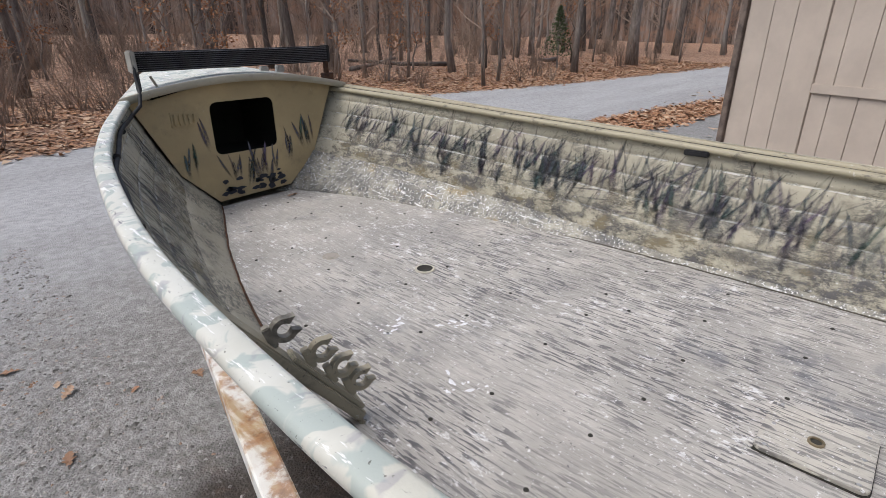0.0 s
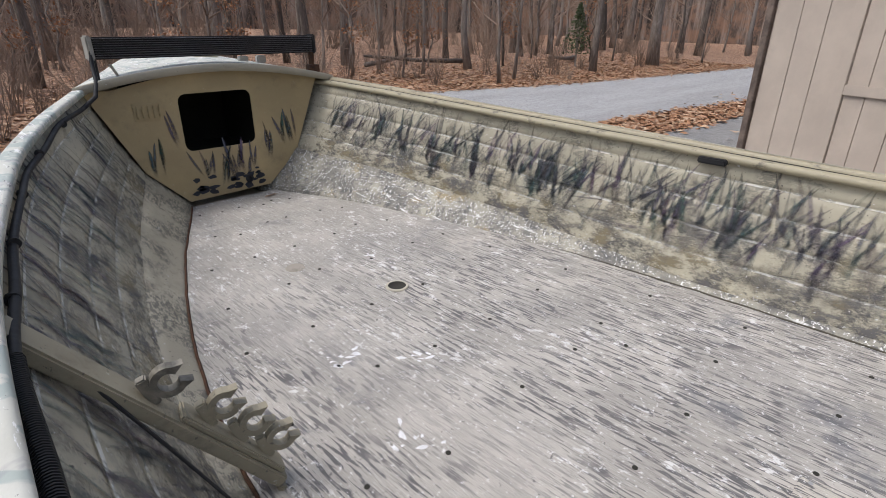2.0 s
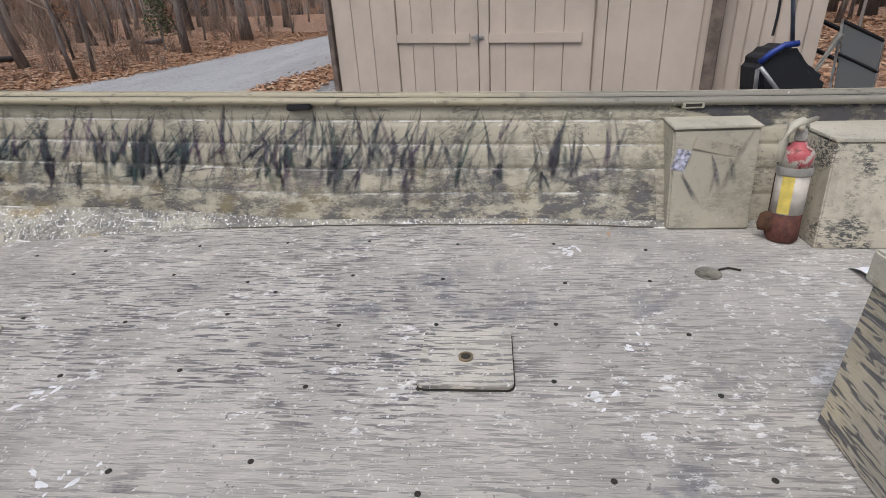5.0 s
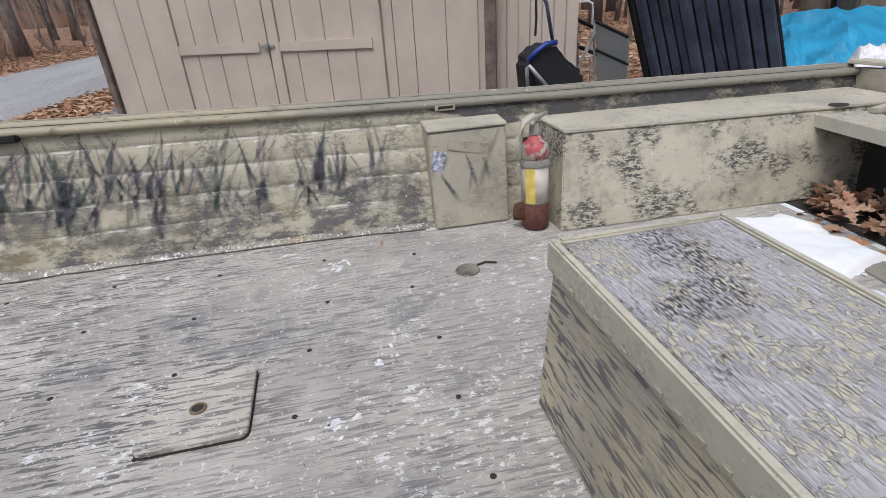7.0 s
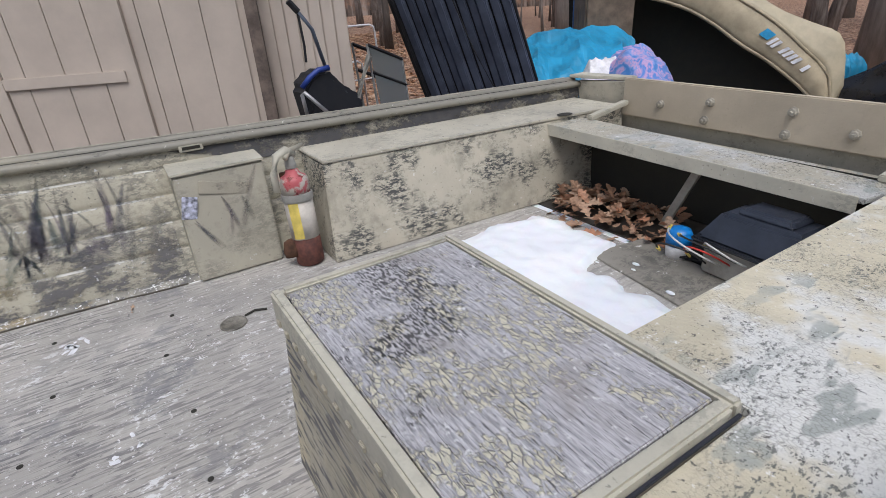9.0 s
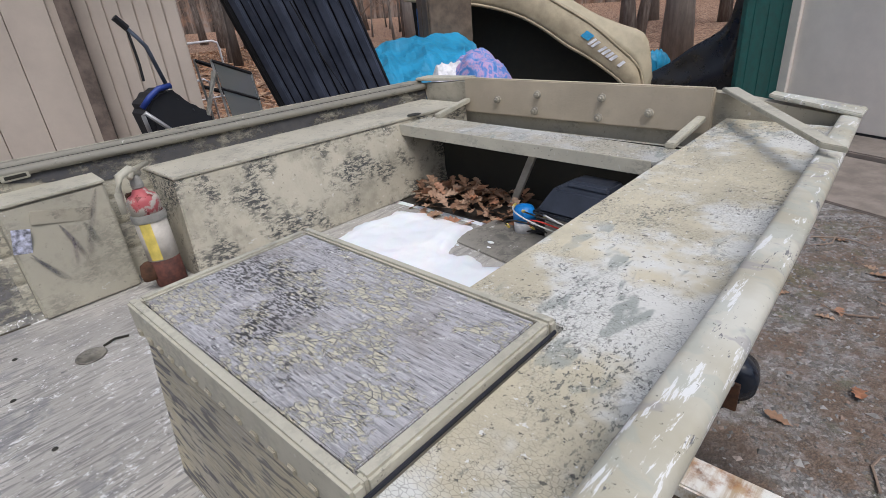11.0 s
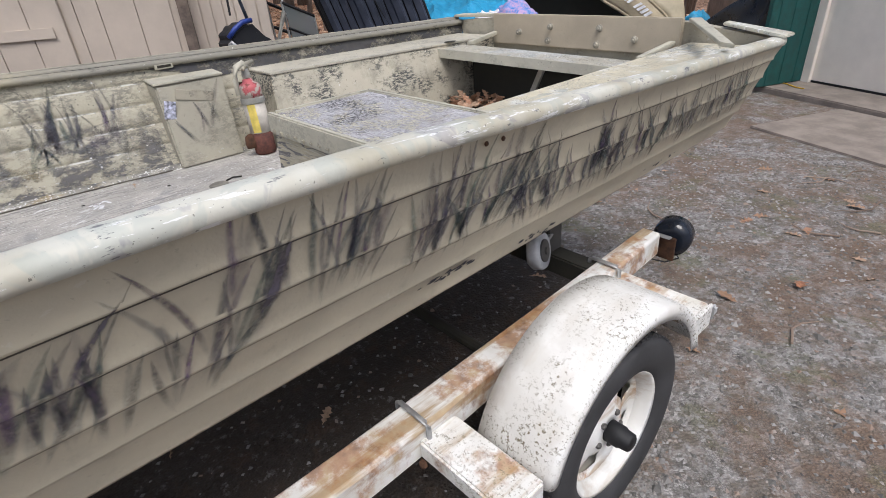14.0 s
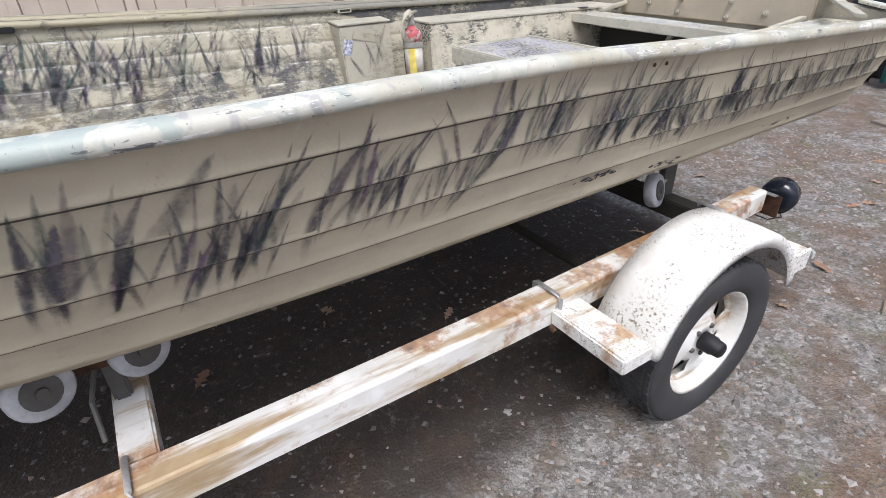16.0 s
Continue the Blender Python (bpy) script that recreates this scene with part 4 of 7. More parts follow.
def build_side_stain():
    """Dark water stain under the far gunwale beside the benches, and a worn bright line on the rail."""
    n = Nodes("dark_water_stain")
    n.put(n.b.inputs["Alpha"], n.math("MULTIPLY", n.span(n.noise(14, 7, 0.75, n.stretch(1, 0.5, 1)), 0.36, 0.56), 0.9))
    m = n.done(n.mix(n.noise(30, 4), (0.03, 0.03, 0.042), (0.10, 0.095, 0.085)), 0.6)
    bm = sheet(lambda y, v: side_point(1, y, 0.02 + v * (0.20 + 0.06 * noise.noise((y * 9, 1, 0))) * max(0.05, min(1.0, (-0.57 - y) / 0.32)), -0.004), [-2.36 + 1.78 * i / 60 for i in range(61)], [0.08, 0.4, 0.7, 1])
    tagged(part("water_stain", bm, m, boat, "dark water stain under the gunwale"), kind="stuff")
    n = Nodes("splashed_grime")
    speck = n.span(n.noise(1.0, 5, 0.75, n.stretch(110, 60, 110)), 0.63, 0.65)
    n.put(n.b.inputs["Alpha"], n.math("MAXIMUM", n.math("MULTIPLY", n.math("MULTIPLY", n.span(n.noise(22, 7, 0.8, n.stretch(1, 0.45, 1)), 0.44, 0.58), n.attr("dense")), 0.8), n.math("MULTIPLY", speck, n.attr("dense"))))
    c = n.mix(n.span(n.noise(7, 4), 0.5, 0.64), (0.11, 0.105, 0.105), (0.23, 0.19, 0.115))
    m = n.done(n.mix(speck, c, (0.68, 0.68, 0.67)), 0.6)
    for side in (-1, 1):
        bm = sheet(lambda y, v: side_point(side, y, v, -0.0045), [-0.6 + 3.2 * i / 70 for i in range(71)], [0.40, 0.6, 0.75, 0.9, 0.995])
        dense = bm.verts.layers.float.new("dense")
        for w in bm.verts:
            v = (rail(side, w.co.y) - 0.012 - w.co.z) / (rail(side, w.co.y) - 0.012 - chine(side, w.co.y)[1])
            w[dense] = max(0.0, min(1.0, (v - 0.42 + 0.3 * noise.noise((w.co.y * 4, v * 3, side))) / 0.4))
        tagged(part("splashed_grime", bm, m, boat, "splashed grime with ochre stains and white specks"), kind="stuff")
    line = [Vector((far_out(y) - 0.016, y, sheer(y) + 0.005)) for y in STATIONS[1:-12]]
    groove = [Vector((far_out(y) - 0.034, y, sheer(y) - 0.0135)) for y in STATIONS[1:-12]]
    part("rail_groove", tube(groove, 0.0036, 5), M_DARKM, boat, "dark groove along the rail")
    part("rail_line", tube(line, 0.0016, 5), M_EDGE, boat, "thin bright worn line on the rail")


def build_lap_seams():
    """Dark lines that paint the shadow where the strakes of the outside lap."""
    for r in RIDGES:
        line = [side_point(-1, y, r + 0.005, 0.0088) - Vector((0, 0, 0.008 * r)) for y in STATIONS[::2]]
        part("lap_seam", tube(line, 0.0027, 5), M_SEAM, boat, "dark line painted as the shadow under a lap")


def build_ridge_wear():
    """Pale worn lines along the inside ridges."""
    n = Nodes("worn_ridge_paint")
    n.put(n.b.inputs["Alpha"], n.math("MULTIPLY", n.span(n.noise(30, 5, 0.7, n.stretch(1, 0.4, 1)), 0.40, 0.58), 0.85))
    m = n.done((0.70, 0.69, 0.63), 0.5)
    for side in (-1, 1):
        for r in RIDGES:
            ys = [-0.6 + 3.3 * i / 90 for i in range(91)]
            bm = sheet(lambda y, v: side_point(side, y, r + v * (0.008 + 0.004 * noise.noise((y * 7, r, 0))), -0.0035), ys, [-1, 0, 1])
            tagged(part("ridge_wear", bm, m, boat, "pale worn line on a hull ridge"), kind="stuff")


build_hull()
build_ridge_wear()
build_floor()
build_bulkhead()
build_foredeck()
build_transom()
build_lap_seams()
build_reeds()
build_chips()
build_splats()
build_side_stain()


# ---- boat: fittings ----
def slanted_box(corners_low, corners_high, bevel=0.004):
    bm = bmesh.new()
    a = [bm.verts.new(p) for p in corners_low]
    b = [bm.verts.new(p) for p in corners_high]
    bm.faces.new(a[::-1])
    bm.faces.new(b)
    for i in range(4):
        bm.faces.new((a[i], a[(i + 1) % 4], b[(i + 1) % 4], b[i]))
    bmesh.ops.recalc_face_normals(bm, faces=bm.faces)
    bmesh.ops.bevel(bm, geom=bm.edges[:], offset=bevel, segments=2, affect="EDGES")
    return bm


def build_livewell():
    ob = thing("livewell_box", "plywood livewell box with an aluminium-edged worn lid", "storage box")
    x0, x1, y0, y1 = 0.385, 0.945, -1.005, -0.672
    part("body", slanted_box([(x0, y0, FLOOR), (x1 - 0.02, y0, FLOOR), (x1 - 0.02, y1 + 0.03, FLOOR), (x0, y1 + 0.03, FLOOR)], [(x0, y0, 0.968), (x1, y0, 0.968), (x1, y1, 0.968), (x0, y1, 0.968)]), M_BOXSIDE, ob, "tan plywood side with dark streaks")
    # added dark plate; its colour paints the shade in the gap round the lid
    part("seal", box(x0 + 0.004, x1 - 0.004, y0 + 0.003, y1 - 0.005, 0.9685, 0.976, 0), M_DARKM, ob, "added dark plate for the shade in the gap round the lid")
    part("lid", box(x0 + 0.011, x1 - 0.011, y0 + 0.009, y1 - 0.011, 0.9765, 0.999, 0.002), M_LID, ob, "bare grey plywood lid with flaking paint")
    for name, b in (("front_edge", (x0 - 0.012, x1 + 0.010, y1 - 0.008, y1 + 0.010)), ("back_edge", (x0 - 0.012, x1 + 0.010, y0 - 0.012, y0 + 0.006)), ("side_edge", (x1 - 0.008, x1 + 0.0105, y0 + 0.0065, y1 - 0.0085)), ("side_edge", (x0 - 0.012, x0 + 0.008, y0 + 0.0065, y1 - 0.0085))):
        part(name, box(*b, 0.945, 1.003, 0.004), M_EDGE, ob, "pale tan edging")
    part("black_strip", box(x0 - 0.0165, x0 - 0.0125, y0 - 0.004, y1 + 0.004, 0.9835, 0.989, 0.001), M_FLAKE, ob, "black worn strip under the lid edge")
    rng = random.Random(4)
    for i in range(14):
        x = x0 + 0.02 + i * (x1 - x0 - 0.04) / 13
        part("staple", box(x - 0.008, x + 0.008, y1 + 0.009, y1 + 0.014, 0.952 + rng.uniform(-0.003, 0.003), 0.962, 0.002), M_TAN, ob)


def build_benches():
    far = thing("far_bench", "mossy tan storage bench along the hull side", "bench")
    yb, ye = -1.035, STERN + 0.03
    lo = [(1.652, yb + 0.02, FLOOR), (1.60, ye, FLOOR), (1.80, ye, FLOOR), (1.80, yb + 0.02, FLOOR)]
    hi = [(1.738, yb - 0.015, 0.962), (1.645, ye, 0.955), (1.90, ye, 0.955), (1.955, yb - 0.015, 0.962)]
    part("body", slanted_box(lo, hi), M_LICHEN, far, "tan panel with dark mossy stains")
    top = [(1.735, yb - 0.012, 0.963), (1.641, ye, 0.956), (1.915, ye, 0.956), (1.975, yb - 0.012, 0.963)]
    part("top", prism(top, (0, 0, 0.009), 0.002), M_BENCHTOP, far, "worn plywood bench top")
    near = thing("near_bench", "pale worn plywood bench along the hull side", "bench")
    lo = [(0.40, -1.02, FLOOR), (0.545, -1.02, FLOOR), (0.55, ye, FLOOR), (0.40, ye, FLOOR)]
    hi = [(0.25, -1.02, 0.967), (0.545, -1.02, 0.967), (0.55, ye, 0.967), (0.25, ye, 0.967)]
    part("body", slanted_box(lo, hi), M_TAN, near)
    part("front_body", slanted_box([(0.335, -1.019, 0.72), (0.364, -1.019, 0.72), (0.364, -0.655, 0.72), (0.33, -0.655, 0.72)], [(0.235, -1.019, 0.967), (0.364, -1.019, 0.967), (0.364, -0.655, 0.967), (0.225, -0.655, 0.967)]), M_TAN, near)
    edge = [(hull_x(y, 0.967) + 0.004, y, 0.967) for y in np.linspace(ye, -0.64, 14)]
    part("top", prism(edge + [(0.368, -0.64, 0.967), (0.368, -1.03, 0.967), (0.548, -1.03, 0.967), (0.553, ye, 0.967)], (0, 0, 0.016), 0.002), M_BENCH, near, "pale plywood top with grey camouflage smears")
    part("drain_hole", lathe([(0.024, 0), (0.024, 0.001), (0.001, 0.0012)], pose(1.672, -2.03, 0.9695) @ Matrix.Diagonal((1.0, 1.5, 1.0, 1.0)), 16), M_DARKM, far, "dark oval hole")
    seat = thing("rear_plank", "worn plywood plank across the stern with an aluminium edge", "seat board")
    pl = [(1.75, -1.945, 0.932), (0.60, -1.905, 0.932), (0.57, -2.055, 0.932), (1.60, -2.115, 0.932), (1.735, -2.115, 0.932)]
    part("board", prism(pl, (0, 0, 0.014), 0.002), M_PLANK, seat)
    part("front_edge", prism([(1.752, -1.940, 0.905), (1.752, -1.940, 0.948), (0.612, -1.900, 0.948), (0.612, -1.900, 0.905)], (0.0003, -0.006, 0), 0.0015), M_EDGE, seat, "tan aluminium angle along the edge")
    part("rear_shelf", prism([(1.70, -2.125, 0.865), (0.555, -2.125, 0.865), (0.555, STERN + 0.03, 0.865), (1.64, STERN + 0.03, 0.865)], (0, 0, 0.012), 0.002), M_PLANK, seat)
    # added panels whose dark colour deepens the shade under plank and shelf
    part("rear_riser", box(0.57, 1.70, -2.1245, -2.1185, 0.8775, 0.9315, 0.001), M_DARKM, seat, "added riser, coloured dark for the shade behind the plank")
    part("rear_partition", box(0.57, 1.62, -2.150, -2.138, FLOOR + 0.001, 0.864, 0.002), M_DARKM, seat, "added partition, coloured dark for the shade under the plank")
    for a, b in (((1.600, -2.095, 0.9465), (1.622, -2.325, 0.970)), ((0.618, -2.045, 0.9465), (0.626, -2.325, 0.968))):
        part("prop_stick", prism([(a[0] - 0.015, a[1], a[2]), (a[0] + 0.015, a[1], a[2]), (b[0] + 0.015, b[1], b[2]), (b[0] - 0.015, b[1], b[2])], (0, 0, 0.018), 0.003), M_EDGE, seat, "pale weathered stick")
    part("post", prism([(1.165, -2.02, FLOOR), (1.195, -2.02, FLOOR), (1.095, -2.07, 0.93), (1.065, -2.07, 0.93)], (0.0, -0.016, 0.0), 0.002), M_BOLT, seat, "thin leaning support slat")


def build_side_box():
    ob = thing("wiring_box", "tan metal box with torn sticker beside the extinguisher", "storage box")
    lo = [(1.802, -0.622, FLOOR + 0.002), (1.80, -0.885, FLOOR + 0.002), (1.83, -0.885, FLOOR + 0.002), (1.83, -0.622, FLOOR + 0.002)]
    hi = [(1.880, -0.628, 0.978), (1.880, -0.90, 0.978), (2.0, -0.90, 0.986), (2.0, -0.628, 0.986)]
    part("body", slanted_box(lo, hi, 0.006), tan_paint("box_paint", (0.42, 0.39, 0.31), 0.3, 0.3, 0.35), ob)
    part("cover", prism([(1.874, -0.624, 0.979), (1.874, -0.904, 0.979), (2.0, -0.904, 0.987), (2.0, -0.624, 0.987)], (0, 0, 0.008), 0.002), M_EDGE, ob, "pale folded cover")
    part("flap", box(-0.09, 0.06, -0.004, 0.004, -0.02, 0.02, 0.002, pose(1.862, -0.75, 0.925, 0, -14, 90) ), M_LICHEN, ob, "loose metal flap")
    part("sticker", box(-0.022, 0.022, -0.0015, 0.0015, -0.035, 0.035, 0.001, pose(1.849, -0.652, 0.885, 0, -14, 90)), plain("torn_sticker", (0.42, 0.43, 0.52), 0.4, 0, 0.8, 60), ob, "torn white and blue sticker")

    def wall(s, h):
        f = (h - FLOOR) / 0.31
        return Vector((1.7985 + 0.07 * f, s, h))

    tagged(part("reed_pattern", reeds([(-0.80, -0.69, 0.72, 0.78), (-0.85, -0.80, 0.78, 0.83)], wall, 50, (0.10, 0.17), (0.018, 0.034), 21, 0.3, 0.75), M_REED, ob), kind="stuff")


def faded_red():
    n = Nodes("faded_red_patches")
    c = n.mix(n.span(n.noise(14, 5, 0.6), 0.47, 0.54), (0.46, 0.10, 0.11), (0.50, 0.46, 0.40))
    c = n.mix(n.span(n.noise(40, 5, 0.7), 0.58, 0.64), c, (0.20, 0.035, 0.03))
    return n.done(c, 0.45, n.noise(60, 4), 0.001)


def build_extinguisher():
    ob = thing("fire_extinguisher", "rusty red fire extinguisher with yellow label and tan handle", "extinguisher", at=pose(1.722, -0.952, FLOOR, 0, 5, 0))
    r = 0.0445
    part("bottom", lathe([(r - 0.006, 0), (r, 0.008), (r, 0.092)], None, 24), plain("rusted_red", (0.10, 0.035, 0.025), 0.8, 0, 0.5, 30), ob, "rusted dark red base", True)
    part("label_band", lathe([(r + 0.0006, 0.092), (r + 0.0006, 0.215)], None, 24), plain("faded_label", (0.50, 0.46, 0.40), 0.5), ob, "faded pale label", True)
    bm = sheet(lambda a, z: Vector(((r + 0.0016) * math.cos(a), (r + 0.0016) * math.sin(a), z)), [radians(118 + 6 * i) for i in range(8)], [0.096, 0.16, 0.212])
    part("warning_label", thick(bm, 0.0006), M_YELLOW, ob, "yellow strip label")
    part("strap", lathe([(r + 0.004, 0.215), (r + 0.005, 0.222), (r + 0.005, 0.232), (r + 0.004, 0.238)], None, 24), M_GREY, ob, "pale grey holding strap")
    part("upper", lathe([(r, 0.238), (r, 0.278), (r - 0.006, 0.290), (0.024, 0.298), (0.018, 0.312)], None, 24), faded_red(), ob, "faded pink-red top with bare pale patches", True)
    part("rust_clamp", lathe([(0.026, 0.0), (0.030, 0.02), (0.024, 0.05), (0.01, 0.058)], pose(0.004, 0.050, 0.035) @ Matrix.Diagonal((0.7, 1.0, 1.0, 1.0)), 12), M_RUST, ob, "rusted clamp end", True)
    part("valve", lathe([(0.016, 0.315), (0.018, 0.325), (0.014, 0.345), (0.010, 0.352)], None, 16), M_GREY, ob)
    part("handle", tube([(0.02, -0.02, 0.352), (-0.01, 0.01, 0.372), (-0.025, 0.045, 0.362), (-0.030, 0.062, 0.315), (-0.030, 0.066, 0.258)], [0.011, 0.014, 0.013, 0.012, 0.009], 8), M_EDGE, ob, "pale tan discharge lever", True)
    part("lever", tube([(0.045, -0.06, 0.372), (0.0, 0.0, 0.366), (-0.03, 0.02, 0.352)], [0.007, 0.010, 0.008], 8), M_TAN, ob, "", True)
    part("bracket", box(0.03, 0.05, -0.03, 0.03, 0.0, 0.30, 0.003), M_RUST, ob, "rusty wall bracket")


def clip_shape():
    """A round rod clip with an open mouth and two horns."""
    pts = []
    for i in range(15):
        a = radians(60 - 300 * i / 14)
        pts.append((0.021 * math.cos(a), 0.021 * math.sin(a) + 0.0))
    out = []
    for i in range(15):
        a = radians(-240 + 300 * i / 14)
        rr = 0.036 + (0.012 if i in (0, 14) else 0)
        out.append((rr * math.cos(a), rr * math.sin(a)))
    loop = pts + out
    bm = prism([(x, -0.012, z) for x, z in loop], (0, 0.024, 0), 0.0)
    foot = box(-0.034, 0.034, -0.012, 0.012, -0.052, -0.030, 0.003)
    tmp = bpy.data.meshes.new("clip")
    foot.to_mesh(tmp)
    foot.free()
    bm.from_mesh(tmp)
    bpy.data.meshes.remove(tmp)
    return bm


def build_rod_rack():
    ob = thing("rod_rack", "tan painted rod rack with four spring clips, propped on the floor", "rack")
    a, b = Vector((0.150, 0.951, 1.115)), Vector((0.478, 0.862, 0.672))
    d = (b - a).normalized()
    side = d.cross(Vector((0, 0, 1))).normalized()
    up = side.cross(d).normalized()
    m = Matrix((side, d, up)).transposed().to_4x4()
    m.translation = a
    ln = (b - a).length
    part("rail", box(-0.028, 0.028, 0.0, ln, -0.016, 0.010, 0.004, m), M_HOLDER, ob, "tan channel rail")
    part("lower_strip", box(-0.024, 0.024, ln * 0.54, ln * 0.97, 0.0105, 0.022, 0.003, m), M_HOLDER, ob, "")
    part("foot", box(-0.03, 0.03, ln - 0.002, ln + 0.035, -0.020, -0.008, 0.004, m), M_HOLDER, ob)
    for f, off in ((0.44, 0.012), (0.63, 0.024), (0.76, 0.024), (0.88, 0.024)):
        turn = m @ Matrix.Translation((0.0, ln * f, off + 0.038)) @ pose(0, 0, 0, 0, 0, 90)
        bm = clip_shape()
        bm.transform(turn @ pose(0, 0, 0, 0, 20, 0) @ Matrix.Scale(0.78, 4))
        part("clip", bm, M_SOCKET if f < 0.5 else M_HOLDER, ob, "dark weathered spring clip" if f < 0.5 else "grey-tan spring clip with open mouth")


def build_light_bar():
    ob = thing("light_bar", "long black finned light bar on brackets over the foredeck", "light bar")
    x0, x1, yc, z0, z1 = 0.785, 1.822, 2.745, 1.345, 1.432
    part("housing", box(x0, x1, yc, yc + 0.05, z0, z1, 0.006), M_BLACK, ob, "black aluminium housing")
    for i in range(9):
        z = z0 + 0.006 + i * 0.0092
        part("fin", box(x0 + 0.004, x1 - 0.004, yc - 0.022, yc + 0.002, z, z + 0.0030, 0), M_FIN, ob)
    for x, s in ((x0, -1), (x1, 1)):
        part("end_cap", box(min(x, x + s * 0.022), max(x, x + s * 0.022), yc - 0.02, yc + 0.052, z0 - 0.004, z1 + 0.006, 0.006), M_GREY if s < 0 else M_BLACK, ob, "scuffed end cap")
        zb = sheer(yc) + 0.02
        xb = x + s * 0.005
        part("bracket", box(xb - 0.006, xb + 0.006, yc - 0.01, yc + 0.03, zb, z0 + 0.02, 0.002), M_BLACK if s < 0 else M_RUST, ob)
        part("mount_foot", box(xb - 0.03, xb + 0.03, yc - 0.02, yc + 0.03, zb - 0.015, zb + (0.045 if s > 0 else 0.012), 0.003), M_TAN if s < 0 else M_RUST, ob, "rusty mount" if s > 0 else "tan mount")
    part("stay", tube([(0.86, yc, z0 - 0.075), (0.835, yc, z0 - 0.02)], 0.006), M_TAN, ob)


def build_loom():
    ob = thing("wiring_loom", "black corrugated cable loom tied under the gunwale", "cable")
    pts = []
    for i in range(70):
        y = 2.60 - 2.2 * i / 69
        pts.append((near_out(y) + 0.054 + 0.003 * math.sin(y * 13), y, near_sheer(y) - 0.044 + 0.006 * math.sin(y * 9)))
    head = [(0.775, 2.74, 1.40), (0.765, 2.72, 1.34), (0.755, 2.68, 1.27), (0.73, 2.64, 1.21)]
    part("sleeve", tube(head + pts, 0.0085, 8), M_BLACK, ob, "black cable sleeve", True)
    rings = bmesh.new()
    for i in range(110):
        y = 0.86 - 0.5 * i / 109
        p = Vector((near_out(y) + 0.054 + 0.003 * math.sin(y * 13), y, near_sheer(y) - 0.044 + 0.006 * math.sin(y * 9)))
        tube([p, p + Vector((0, 0.0024, 0))], 0.0115, 10, rings)
    tagged(part("corrugation", rings, M_BLACK, ob), kind="stuff")
    for y in (2.3, 1.95, 1.6, 1.3, 1.06):
        p = (near_out(y) + 0.054, y, near_sheer(y) - 0.044)
        part("cable_tie", lathe([(0.0115, -0.003), (0.0115, 0.003)], Matrix.Translation(p) @ pose(0, 0, 0, 90), 12), M_BLACK, ob)
    part("hanging_wire", tube([(0.21, 0.92, 1.04), (0.30, 0.86, 0.86), (0.36, 0.80, 0.74), (0.37, 0.70, 0.675)], 0.003, 6), M_BLACK, ob)


